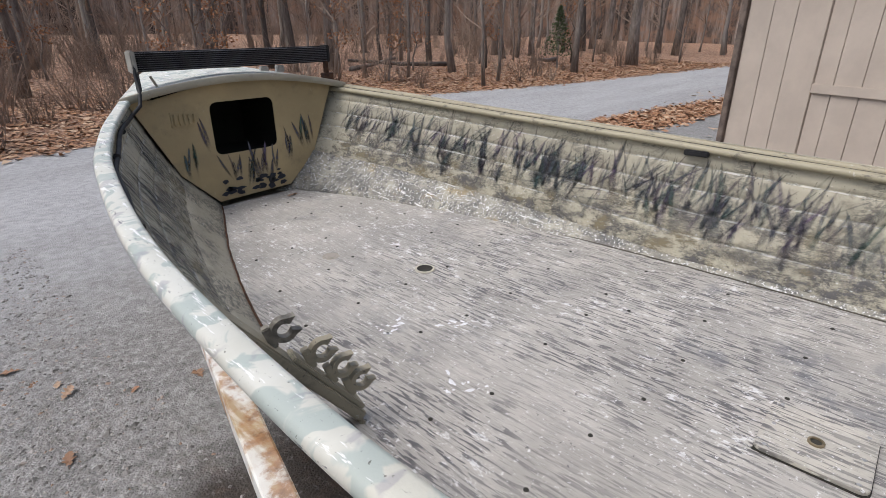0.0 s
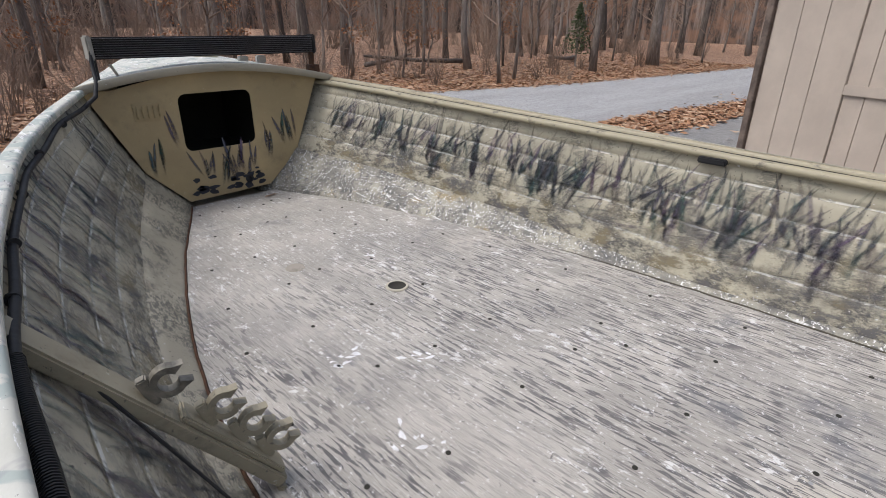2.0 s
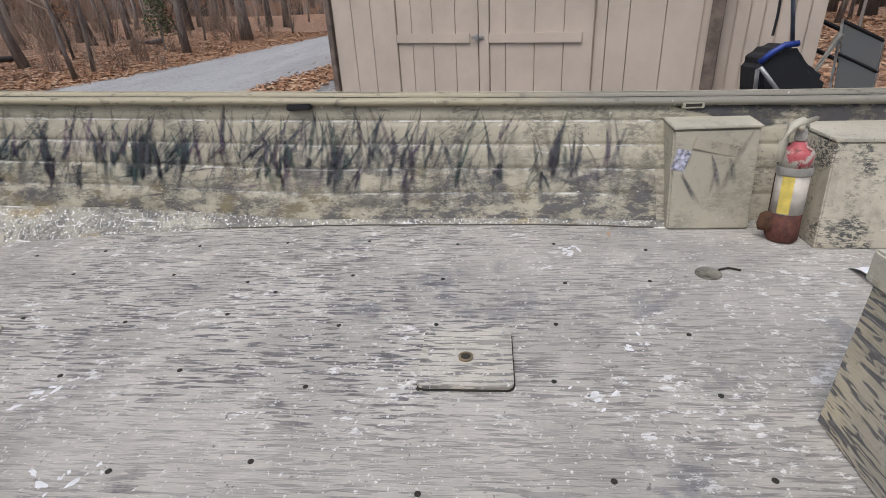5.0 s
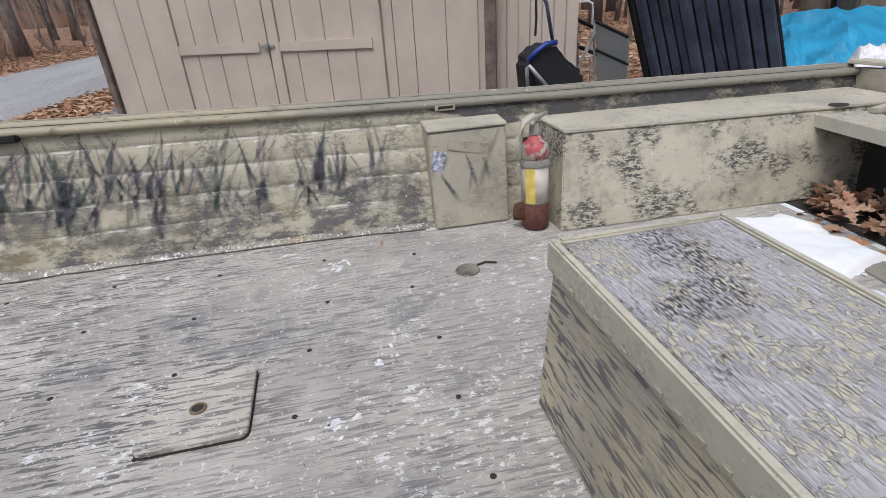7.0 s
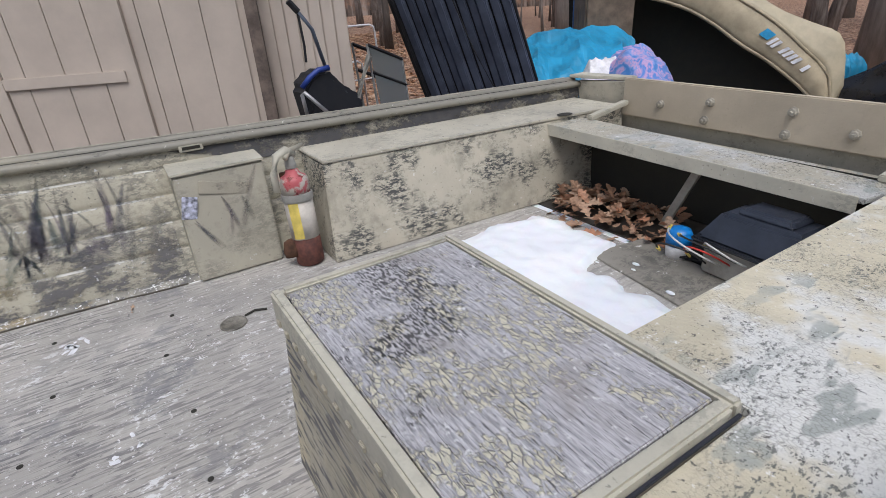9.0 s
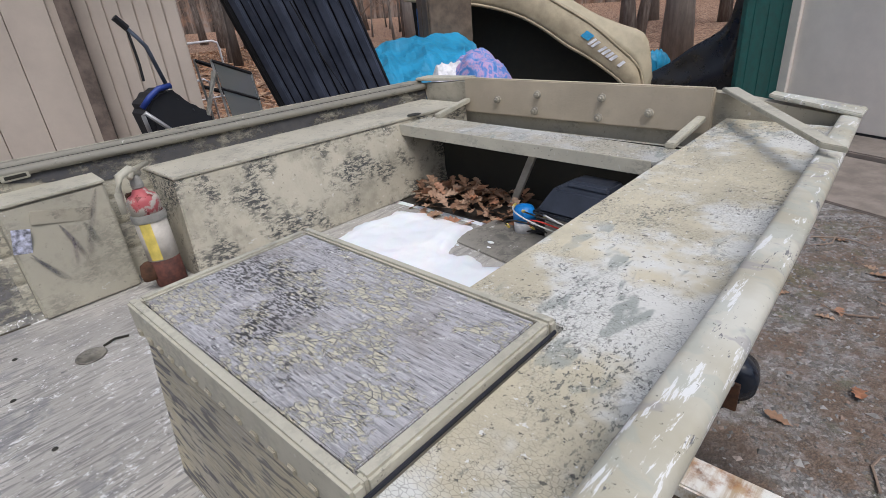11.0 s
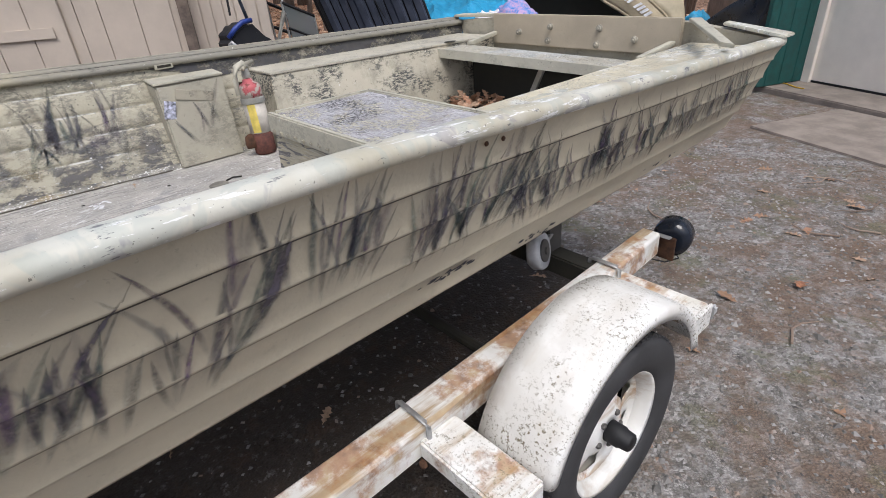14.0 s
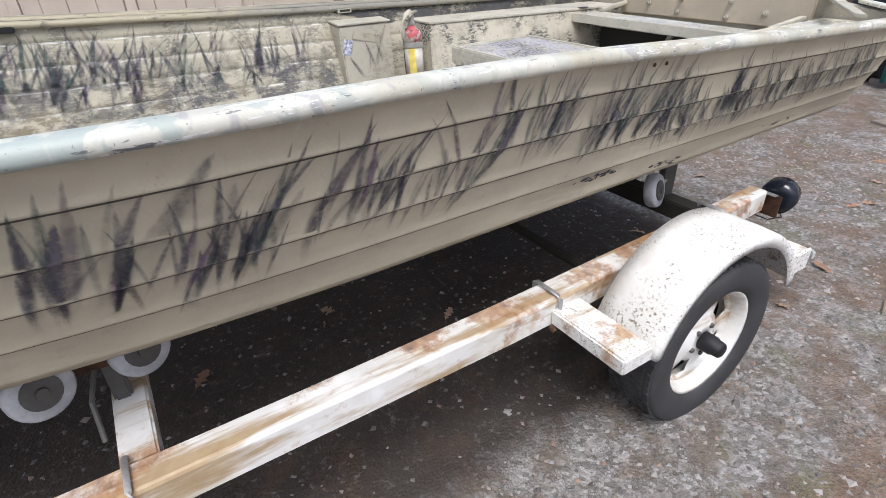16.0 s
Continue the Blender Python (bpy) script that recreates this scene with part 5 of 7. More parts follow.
def build_floor_fittings():
    plug = thing("seat_socket", "open metal pedestal seat socket in the floor", "socket")
    part("ring", lathe([(0.040, 0.0), (0.040, 0.004), (0.036, 0.006), (0.031, 0.005), (0.029, 0.001)], pose(1.186, 1.332, FLOOR), 28), M_EDGE, plug, "", True)
    part("cup", lathe([(0.029, -0.0005), (0.0292, 0.001)], pose(1.186, 1.332, FLOOR), 28), plain("socket_grit", (0.085, 0.08, 0.07), 0.9, 0, 0.9, 90), plug, "dark gritty socket")
    part("inner_ring", lathe([(0.0305, 0.0), (0.0305, 0.0052), (0.027, 0.003), (0.026, 0.0012)], pose(1.186, 1.332, FLOOR), 28), M_DARKM, plug, "dark worn lip", True)
    plug = thing("seat_socket", "covered pedestal socket in the floor", "socket")
    part("ring", lathe([(0.036, 0.0), (0.036, 0.003), (0.031, 0.004), (0.030, 0.002)], pose(1.497, -0.650, FLOOR), 28), M_SOCKET, plug, "", True)
    part("cap", lathe([(0.029, 0.0), (0.029, 0.0015)], pose(1.497, -0.650, FLOOR), 28), plain("socket_cap", (0.40, 0.375, 0.32), 0.6, 0, 0.4, 60), plug)
    part("pull_tab", tube([(1.515, -0.685, FLOOR + 0.003), (1.524, -0.715, FLOOR + 0.005), (1.510, -0.745, FLOOR + 0.004)], 0.003, 6), M_DARKM, plug)
    patch = thing("old_socket_mark", "round worn filler patch on the floor", "patch")
    part("filler", lathe([(0.036, 0), (0.035, 0.0015), (0.02, 0.001), (0.018, 0.0022)], pose(1.02, 1.713, FLOOR), 24), tan_paint("filler", (0.36, 0.325, 0.275), 0.9, 0.9, 0.6), patch)
    hatch = thing("hatch_plate", "square plywood hatch plate with round corners and ring", "hatch")
    pts = []
    cx, cy, h, r = 1.095, 0.028, 0.105, 0.018
    for sx, sy, a0 in ((1, 1, 0), (-1, 1, 90), (-1, -1, 180), (1, -1, 270)):
        for a in (0, 30, 60, 90):
            pts.append((cx + sx * (h - r) + r * math.cos(radians(a0 + a)), cy + sy * (h - r) + r * math.sin(radians(a0 + a)), FLOOR + 0.0002))
    # slightly larger, offset dark base paints the plate's edge shadow
    part("seat", prism([(cx + (x - cx) * 1.014 - 0.001, cy + (y - cy) * 1.014 - 0.001, FLOOR + 0.0002) for x, y, z in pts], (0, 0, 0.003), 0), M_DARKM, hatch, "dark base standing in for the shadow round the plate")
    part("plate", prism([(x, y, z + 0.003) for x, y, z in pts], (0, 0, 0.011), 0.0015), plywood("hatch_plywood", (0.50, 0.47, 0.41), 0.9, 0.8), hatch)
    part("finger_ring", lathe([(0.017, 0), (0.017, 0.004), (0.012, 0.0045), (0.0115, 0.001)], pose(1.086, 0.029, FLOOR + 0.014), 20), plain("brass", (0.24, 0.19, 0.12), 0.5, 0.6), hatch, "tarnished brass finger ring")
    part("finger_hole", lathe([(0.0112, 0), (0.0112, 0.0016), (0.0005, 0.0016)], pose(1.086, 0.029, FLOOR + 0.014), 16), M_DARKM, hatch, "dark finger hole")
    for sx in (-1, 0, 1):
        for sy in (-1, 1):
            part("screw", lathe([(0.005, 0), (0.0045, 0.0015), (0.001, 0.002)], pose(cx + sx * 0.088, cy + sy * 0.085, FLOOR + 0.014), 8), M_STEEL, hatch)
    # rows of floor screws
    rng = random.Random(11)
    screw = lathe([(0.0062, 0), (0.006, 0.0016), (0.0015, 0.0022)], None, 8)
    holder = thing("floor_screws", "dark rusty screw heads in rows across the floor", "screws")
    first = part("screw", screw, M_DARKM, holder)
    first.location = (1.4, 0.6, FLOOR)
    for i, y in enumerate(np.arange(-0.5, 2.6, 0.30)):
        for j in range(6):
            f = (j + 0.5) / 6
            x = near_floor(y) + 0.05 + (far_floor(y) - near_floor(y) - 0.1) * f + rng.uniform(-0.03, 0.03)
            o = first.copy()
            scene.collection.objects.link(o)
            o.location = (x, y + rng.uniform(-0.04, 0.04), FLOOR)
    clip = thing("side_marker_clip", "small pale metal plate under the gunwale", "plate")
    m = pose(1.990, -0.716, 1.034, 0, 0, 90)
    part("plate", box(-0.036, 0.036, -0.010, 0.004, -0.011, 0.011, 0.002, m), M_EDGE, clip)
    part("slot", box(-0.027, 0.027, 0.0035, 0.0052, -0.005, 0.005, 0, m), M_DARKM, clip)
    clip = thing("oarlock_pad", "small dark pad under the gunwale", "pad")
    part("pad", box(1.985, 2.015, 0.61, 0.70, 1.062, 1.083, 0.004), M_BLACK, clip)


def build_stern_clutter():
    rng = random.Random(2)

    def snow(u, v):
        x = 0.78 + 0.86 * u
        y = -1.04 - 0.82 * v
        # the rear edge has melted back in lobes
        wob = 0.035 * noise.noise((x * 13, 2, 0)) + 0.018 * noise.noise((x * 34, 5, 0))
        back = -1.60 - 0.19 * max(0.0, min(1.0, (x - 1.13) / 0.05)) + 0.05 * max(0.0, min(1.0, (x - 1.42) / 0.15)) + wob
        side = 1.54 + 0.03 * noise.noise((y * 8, 0, 4)) + 0.012 * noise.noise((y * 31, 0, 4))
        e = min((side - x) * 16, (y - back) * 16, 1)
        top = 0.022 + 0.012 * noise.noise((x * 5, y * 5, 3)) + 0.005 * noise.noise((x * 22, y * 22, 0))
        return Vector((x, y, FLOOR - 0.006 + (top + 0.008) * max(0, e) ** 0.45))

    n = Nodes("snow")
    n.put(n.b.inputs["Subsurface Weight"], 0.15)
    m_snow = n.done(n.mix(n.span(n.noise(5, 5), 0.4, 0.7), (0.80, 0.82, 0.86), (0.90, 0.91, 0.92)), 0.55, n.noise(60, 6, 0.7), 0.004)
    ob = part("snow_patch", sheet(snow, [i / 90 for i in range(91)], [i / 90 for i in range(91)]), m_snow, None, "", True)
    tagged(ob, "patch of melting white snow on the boat floor", "snow")
    bat = thing("battery_box", "grey battery box with black ridged lid under the plank", "battery box", at=pose(0.775, -1.900, FLOOR, 0, 0, -4) @ Matrix.Scale(0.86, 4))
    part("tub", box(-0.155, 0.155, -0.095, 0.095, 0, 0.14, 0.012), plain("dirty_grey_tub", (0.34, 0.32, 0.28), 0.6), bat)
    part("lid_band", box(-0.184, 0.184, -0.122, 0.122, 0.118, 0.132, 0.004), plain("black_rim", (0.02, 0.023, 0.03), 0.4), bat, "black lid rim")
    lid = part("lid", slanted_box([(-0.180, -0.118, 0.125), (0.180, -0.118, 0.125), (0.180, 0.118, 0.125), (-0.180, 0.118, 0.125)], [(-0.125, -0.070, 0.222), (0.125, -0.070, 0.222), (0.125, 0.070, 0.222), (-0.125, 0.070, 0.222)], 0.014), plain("blue_black_plastic", (0.030, 0.036, 0.052), 0.42), bat, "blue-black plastic lid")
    part("lid_ridge", slanted_box([(-0.09, -0.06, 0.222), (0.09, -0.06, 0.222), (0.09, 0.06, 0.222), (-0.09, 0.06, 0.222)], [(-0.075, -0.045, 0.245), (0.075, -0.045, 0.245), (0.075, 0.045, 0.245), (-0.075, 0.045, 0.245)], 0.008), lid.data.materials[0], bat)
    can = thing("blue_canister", "small blue and white plastic canister", "canister", at=pose(1.01, -1.865, FLOOR))
    part("body", lathe([(0.034, 0), (0.036, 0.03), (0.036, 0.045)], None, 20), M_WHITE, can, "", True)
    part("cap", lathe([(0.038, 0.045), (0.038, 0.075), (0.030, 0.092), (0.012, 0.1)], None, 20), plain("blue_cap", (0.01, 0.19, 0.55), 0.35), can, "bright blue cap", True)
    panel = thing("loose_board", "grey loose board beside the snow", "board")
    part("slab", box(-0.19, 0.19, -0.11, 0.11, 0, 0.005, 0.002, pose(0.98, -1.755, FLOOR, 0, 0, -8)), tan_paint("wet_board", (0.27, 0.25, 0.215), 0.8, 0.9, 0.6), panel)
    for i in range(4):
        x, y, r = rng.uniform(0.86, 1.14), rng.uniform(-1.76, -1.64), rng.uniform(0.005, 0.013)
        bit = part("snow_lump", lathe([(r, 0), (r * 0.85, r * 0.3), (r * 0.4, r * 0.5), (0.001, r * 0.55)], pose(x, y, FLOOR + 0.005) @ Matrix.Diagonal((1.3, 0.8, 0.7, 1)), 10), m_snow, None, "", True)
        tagged(bit, "small lump of melting snow on the board", "snow", "snow lumps")
    pad = thing("black_pouch", "flat black pouch beside the canister", "pouch")
    part("pouch", box(-0.07, 0.07, -0.05, 0.05, 0, 0.03, 0.012, pose(0.955, -1.905, FLOOR, 0, 0, 20)), M_BLACK, pad)
    for i, (col, name) in enumerate((((0.6, 0.6, 0.58), "white"), ((0.02, 0.02, 0.02), "black"), ((0.45, 0.03, 0.02), "red"), ((0.6, 0.6, 0.58), "white"), ((0.02, 0.02, 0.02), "black"))):
        w = thing("loose_wire", f"loose {name} wire with a yellow connector", "wire", "loose battery wires")
        x, y = 0.82 + 0.03 * i, -1.80 + 0.015 * i
        pts = [(x + 0.10 + rng.uniform(-0.04, 0.04), y - 0.04, FLOOR + 0.05 + rng.uniform(0, 0.08)), (x + 0.06, y + 0.05, FLOOR + 0.14 + rng.uniform(-0.04, 0.03)), (x - 0.02, y + rng.uniform(-0.03, 0.05), FLOOR + 0.10), (x - 0.06, y - 0.06, FLOOR + 0.05)]
        fine = [Vector(pts[0]).lerp(Vector(pts[1]), t).lerp(Vector(pts[1]).lerp(Vector(pts[2]), t), t).lerp(Vector(pts[1]).lerp(Vector(pts[2]), t).lerp(Vector(pts[2]).lerp(Vector(pts[3]), t), t), t) for t in np.linspace(0, 1, 12)]
        part("strand", tube(fine, 0.0027, 6), plain(name + "_wire", col, 0.45), w, "", True)
        d = (fine[1] - fine[0]).normalized()
        part("connector", tube([fine[0] - d * 0.02, fine[0] + d * 0.008], [0.004, 0.0055], 8), M_YELLOW, w, "yellow crimp connector")


build_livewell()
build_benches()
build_side_box()
build_extinguisher()
build_rod_rack()
build_light_bar()
build_loom()
build_floor_fittings()
build_stern_clutter()


# ---- trailer ----
M_BRACKET = rusty_white("rusty_bracket_paint", 0.72, 0.7)
M_HUB = plain("dull_grey_steel", (0.12, 0.115, 0.11), 0.6, 0.4)


def build_trailer():
    tr = thing("boat_trailer", "white rusty steel boat trailer under the hull", "trailer")
    bm = bmesh.new()
    rings = []
    # the beam toes in behind the fender bracket
    for y, xa, xb in ((0.95, 0.258, 0.348), (0.2, 0.262, 0.352), (-0.40, 0.264, 0.362), (-0.62, 0.270, 0.370), (-1.30, 0.308, 0.396), (-1.84, 0.338, 0.418)):
        r = 0.010
        prof = [(xa, 0.27 + r), (xa, 0.37 - r), (xa + r * 0.35, 0.37 - r * 0.35), (xa + r, 0.37), (xb - r, 0.37), (xb, 0.37 - r), (xb, 0.27 + r), (xb - r, 0.27), (xa + r, 0.27)]
        rings.append([bm.verts.new((x, y, z)) for x, z in prof])
    for a, b in zip(rings, rings[1:]):
        for i in range(len(a)):
            bm.faces.new((a[i], a[(i + 1) % len(a)], b[(i + 1) % len(a)], b[i]))
    bm.faces.new(rings[0])
    bm.faces.new(rings[-1][::-1])
    part("side_beam", bm, M_BEAM, tr, "white box beam with rust along its edges")
    part("side_beam", prism([(1.86, 0.95, 0.27), (1.86, 0.95, 0.37), (1.95, 0.95, 0.37), (1.95, 0.95, 0.27)], (0.0, -2.78, 0), 0.008), M_BEAM, tr)
    for s, x in ((-1, 0.30), (1, 1.91)):
        part("tongue_beam", prism([(x - 0.045, 0.92, 0.272), (x + 0.045, 0.92, 0.272), (x + 0.045, 0.92, 0.368), (x - 0.045, 0.92, 0.368)], (1.17 - x, 3.2, 0), 0.006), M_BEAM, tr)
    # rear cross beam and axle are coloured near-black for shade under the hull
    for y in (0.56, -1.49):
        part("cross_beam", box(0.35, 1.88, y - 0.04, y + 0.04, 0.285, 0.36, 0.006), M_BEAM if y > 0 else M_DARKM, tr, "dark cross beam")
    part("axle", tube([(0.16, -1.10, 0.108), (2.05, -1.10, 0.108)], 0.022, 12), M_DARKM, tr, "axle coloured black for the shade under the boat")
    for y, x in ((-0.585, 0.262), (-1.50, 0.312), (0.585, 0.252)):
        part("u_bolt", tube([(x - 0.006, y, 0.30), (x - 0.006, y, 0.372), (x + 0.006, y, 0.381), (x + 0.100, y, 0.381), (x + 0.113, y, 0.372), (x + 0.113, y, 0.31)], 0.007, 8), M_STEEL, tr, "galvanised U-bolt", True)
    for y in (-0.385, -0.20, -0.88):
        part("bolt_hole", lathe([(0.008, 0), (0.008, 0.002)], pose(0.267, y, 0.315, 0, -90), 12), M_DARKM, tr)
    # fender
    yc, zc = -1.10, 0.13

    def arc(a, r, x):
        return Vector((x, yc - r * math.cos(a), zc + r * math.sin(a)))

    angs = [radians(16 + 147 * i / 26) for i in range(27)]
    r0 = 0.398
    prof = [(0.005, 0.0, 0.045), (0.0, 0.0, 0.02), (0.004, 0.0, 0.006), (0.016, 0.0, 0.0), (0.09, 0.0, -0.004), (0.17, 0.0, -0.004), (0.235, 0.0, 0.0)]
    bm = sheet(lambda a, k: arc(a, r0 - prof[k][2], prof[k][0]), angs, list(range(len(prof))))
    part("fender", thick(bm, 0.004), M_FENDER, tr, "white curved fender with dark lichen specks", True)
    part("fender_arm", prism([(0.268, -0.56, 0.285), (0.268, -0.56, 0.340), (0.268, -0.680, 0.340), (0.268, -0.680, 0.285)], (-0.280, -0.005, -0.004), 0.006), M_BRACKET, tr, "white rusty fender bracket")
    part("arm_bolt", lathe([(0.012, 0), (0.012, 0.008), (0.007, 0.012)], pose(0.245, -0.555, 0.285, -90), 6), M_RUST, tr, "rusty bolt")
    part("fender_arm", prism([(0.325, -1.44, 0.30), (0.325, -1.44, 0.345), (0.325, -1.545, 0.345), (0.325, -1.545, 0.30)], (-0.305, -0.01, -0.004), 0.005), M_BRACKET, tr)
    part("end_plate", box(0.008, 0.019, -1.555, -1.44, 0.262, 0.345, 0.003), M_FENDER, tr, "white bent end plate")
    lens = part("marker_lamp", box(0.004, 0.024, -1.592, -1.556, 0.290, 0.325, 0.007), plain("clear_lens", (0.55, 0.55, 0.56), 0.12), tr, "small clear side marker")
    part("marker_rim", box(0.002, 0.022, -1.560, -1.554, 0.284, 0.331, 0.003), M_STEEL, lens)
    # wheel
    wheel = part("wheel", lathe([(0.205, -0.055), (0.198, -0.045), (0.190, -0.02), (0.180, 0.02), (0.190, 0.050), (0.197, 0.058), (0.204, 0.064), (0.202, 0.056), (0.194, 0.045)], None, 40, True), rusty_white("wheel_paint", 0.3), tr, "white steel wheel with rust", True)
    wheel.matrix_basis = pose(0.103, -1.10, 0.102, 0, -90, 0)
    prof = [(0.203, 0.062), (0.212, 0.070), (0.235, 0.078), (0.262, 0.081), (0.296, 0.079), (0.306, 0.074), (0.311, 0.064), (0.313, 0.0), (0.311, -0.096), (0.306, -0.106), (0.296, -0.111), (0.25, -0.110), (0.215, -0.09), (0.203, -0.062)]
    part("tyre", lathe(prof, None, 56, True), M_RUBBER, wheel, "worn black trailer tyre", True)
    tread = bmesh.new()
    for i in range(72):
        a = 2 * math.pi * i / 72
        for k, w in enumerate((-0.088, -0.058, -0.029, 0.0, 0.029, 0.058)):
            m = pose(0, 0, 0, 0, 0, math.degrees(a) + (2.5 if k % 2 else 0)) @ Matrix.Translation((0.3120 - abs(w) * 0.02, 0, w))
            c = [tread.verts.new(m @ Vector(p)) for p in ((0, -0.010, -0.009), (0, 0.010, -0.009), (0, 0.010, 0.009), (0, -0.010, 0.009))]
            e = [tread.verts.new(m @ Vector(p)) for p in ((0.006, -0.009, -0.008), (0.006, 0.009, -0.008), (0.006, 0.009, 0.008), (0.006, -0.009, 0.008))]
            tread.faces.new(e)
            for q in range(4):
                tread.faces.new((c[q], c[(q + 1) % 4], e[(q + 1) % 4], e[q]))
    tagged(part("tread", tread, M_RUBBER, wheel), kind="stuff")
    rings_r = (0.030, 0.062, 0.082, 0.098, 0.132, 0.148, 0.166, 0.190)
    rings_z = (0.030, 0.030, 0.016, 0.010, 0.004, 0.002, 0.000, 0.016)
    disc = bmesh.new()
    for s in range(5):
        grid = []
        for r, z in zip(rings_r, rings_z):
            hw = max(2.5, min(13.0, (r - 0.090) * 230))
            grid.append([disc.verts.new((r * math.cos(radians(72 * s + 15 + a)), r * math.sin(radians(72 * s + 15 + a)), z)) for a in (-36, -27, -18 if hw < 12 else -20, -hw, 0, hw, 18 if hw < 12 else 20, 27, 36)])
        for i in range(len(rings_r) - 1):
            for j in range(8):
                if i in (3, 4, 5) and j in (2, 3, 4, 5):
                    continue
                disc.faces.new((grid[i][j], grid[i][j + 1], grid[i + 1][j + 1], grid[i + 1][j]))
    bmesh.ops.remove_doubles(disc, verts=disc.verts[:], dist=1e-5)
    part("disc", thick(disc, 0.004), rusty_white("disc_paint", 0.62), wheel, "white pressed disc with dark holes and rust", True)
    part("backing", lathe([(0.001, -0.030), (0.180, -0.030)], None, 32), M_DARKM, wheel, "dark drum behind the disc")
    for i in range(5):
        part("lug_nut", lathe([(0.010, 0.0), (0.010, 0.012), (0.006, 0.015)], pose(0.058 * math.cos(radians(72 * i + 40)), 0.058 * math.sin(radians(72 * i + 40)), 0.028), 6), M_HUB, wheel)
    hub = part("hub", lathe([(0.034, 0.02), (0.034, 0.075), (0.030, 0.082), (0.028, 0.105), (0.022, 0.110)], None, 20), M_BLACK, wheel, "black hub cap", True)
    far = copy_thing(wheel, pose(2.10, -1.10, 0.108, 0, 90, 0))
    far.parent = tr
    # keel rollers
    for x, y in ((0.53, 0.70), (0.56, 0.50), (0.53, -1.34)):
        ro = part("roller", lathe([(0.030, -0.02), (0.062, -0.022), (0.068, -0.012), (0.068, 0.012), (0.062, 0.022), (0.030, 0.02)], None, 28), plain("grey_rubber", (0.46, 0.47, 0.49), 0.7), tr, "grey rubber roller", True)
        ro.matrix_basis = pose(x, y, 0.50 if y > 0 else 0.435, 0, -78, 20)
        part("roller_hub", lathe([(0.042, 0.0), (0.040, 0.026), (0.014, 0.027), (0.012, 0.034)], None, 20), M_HUB, ro, "dark grey hub plate")
    part("roller_arm", box(0.56, 0.59, 0.44, 0.76, 0.475, 0.525, 0.006), M_RUST, tr)
    part("roller_post", box(0.57, 0.60, 0.55, 0.59, 0.36, 0.48, 0.006), M_HUB, tr)
    part("roller_post", box(0.57, 0.60, -1.53, -1.45, 0.355, 0.50, 0.004), M_HUB, tr, "galvanised roller bracket")
    part("roller_pin", tube([(0.53, -1.34, 0.435), (0.585, -1.49, 0.43)], 0.010, 8), M_STEEL, tr)
    # tail lamp on a plate
    lamp = part("tail_lamp", lathe([(0.035, -0.035), (0.055, -0.03), (0.060, 0.0), (0.058, 0.03), (0.045, 0.034)], None, 28), plain("navy_lamp", (0.012, 0.016, 0.025), 0.15), tr, "round black tail lamp", True)
    lamp.matrix_basis = pose(0.325, -1.925, 0.330, 84, 0, 12) @ Matrix.Scale(1.25, 4)
    part("lamp_plate", box(0.285, 0.375, -1.872, -1.862, 0.255, 0.352, 0.002), M_RUST, tr, "rusty lamp bracket")
    part("lamp_strap", box(0.30, 0.385, -1.865, -1.842, 0.352, 0.358, 0.002), M_STEEL, tr, "pale bracket strap")
    part("lamp_wire", tube([(0.30, -1.88, 0.30), (0.29, -1.93, 0.24), (0.33, -1.90, 0.22), (0.37, -1.80, 0.27)], 0.003, 6), M_BLACK, tr)
    part("jack_strap", tube([(0.45, 0.62, 0.36), (0.50, 0.62, 0.44), (0.56, 0.60, 0.48)], 0.006, 6), M_HUB, tr)


build_trailer()


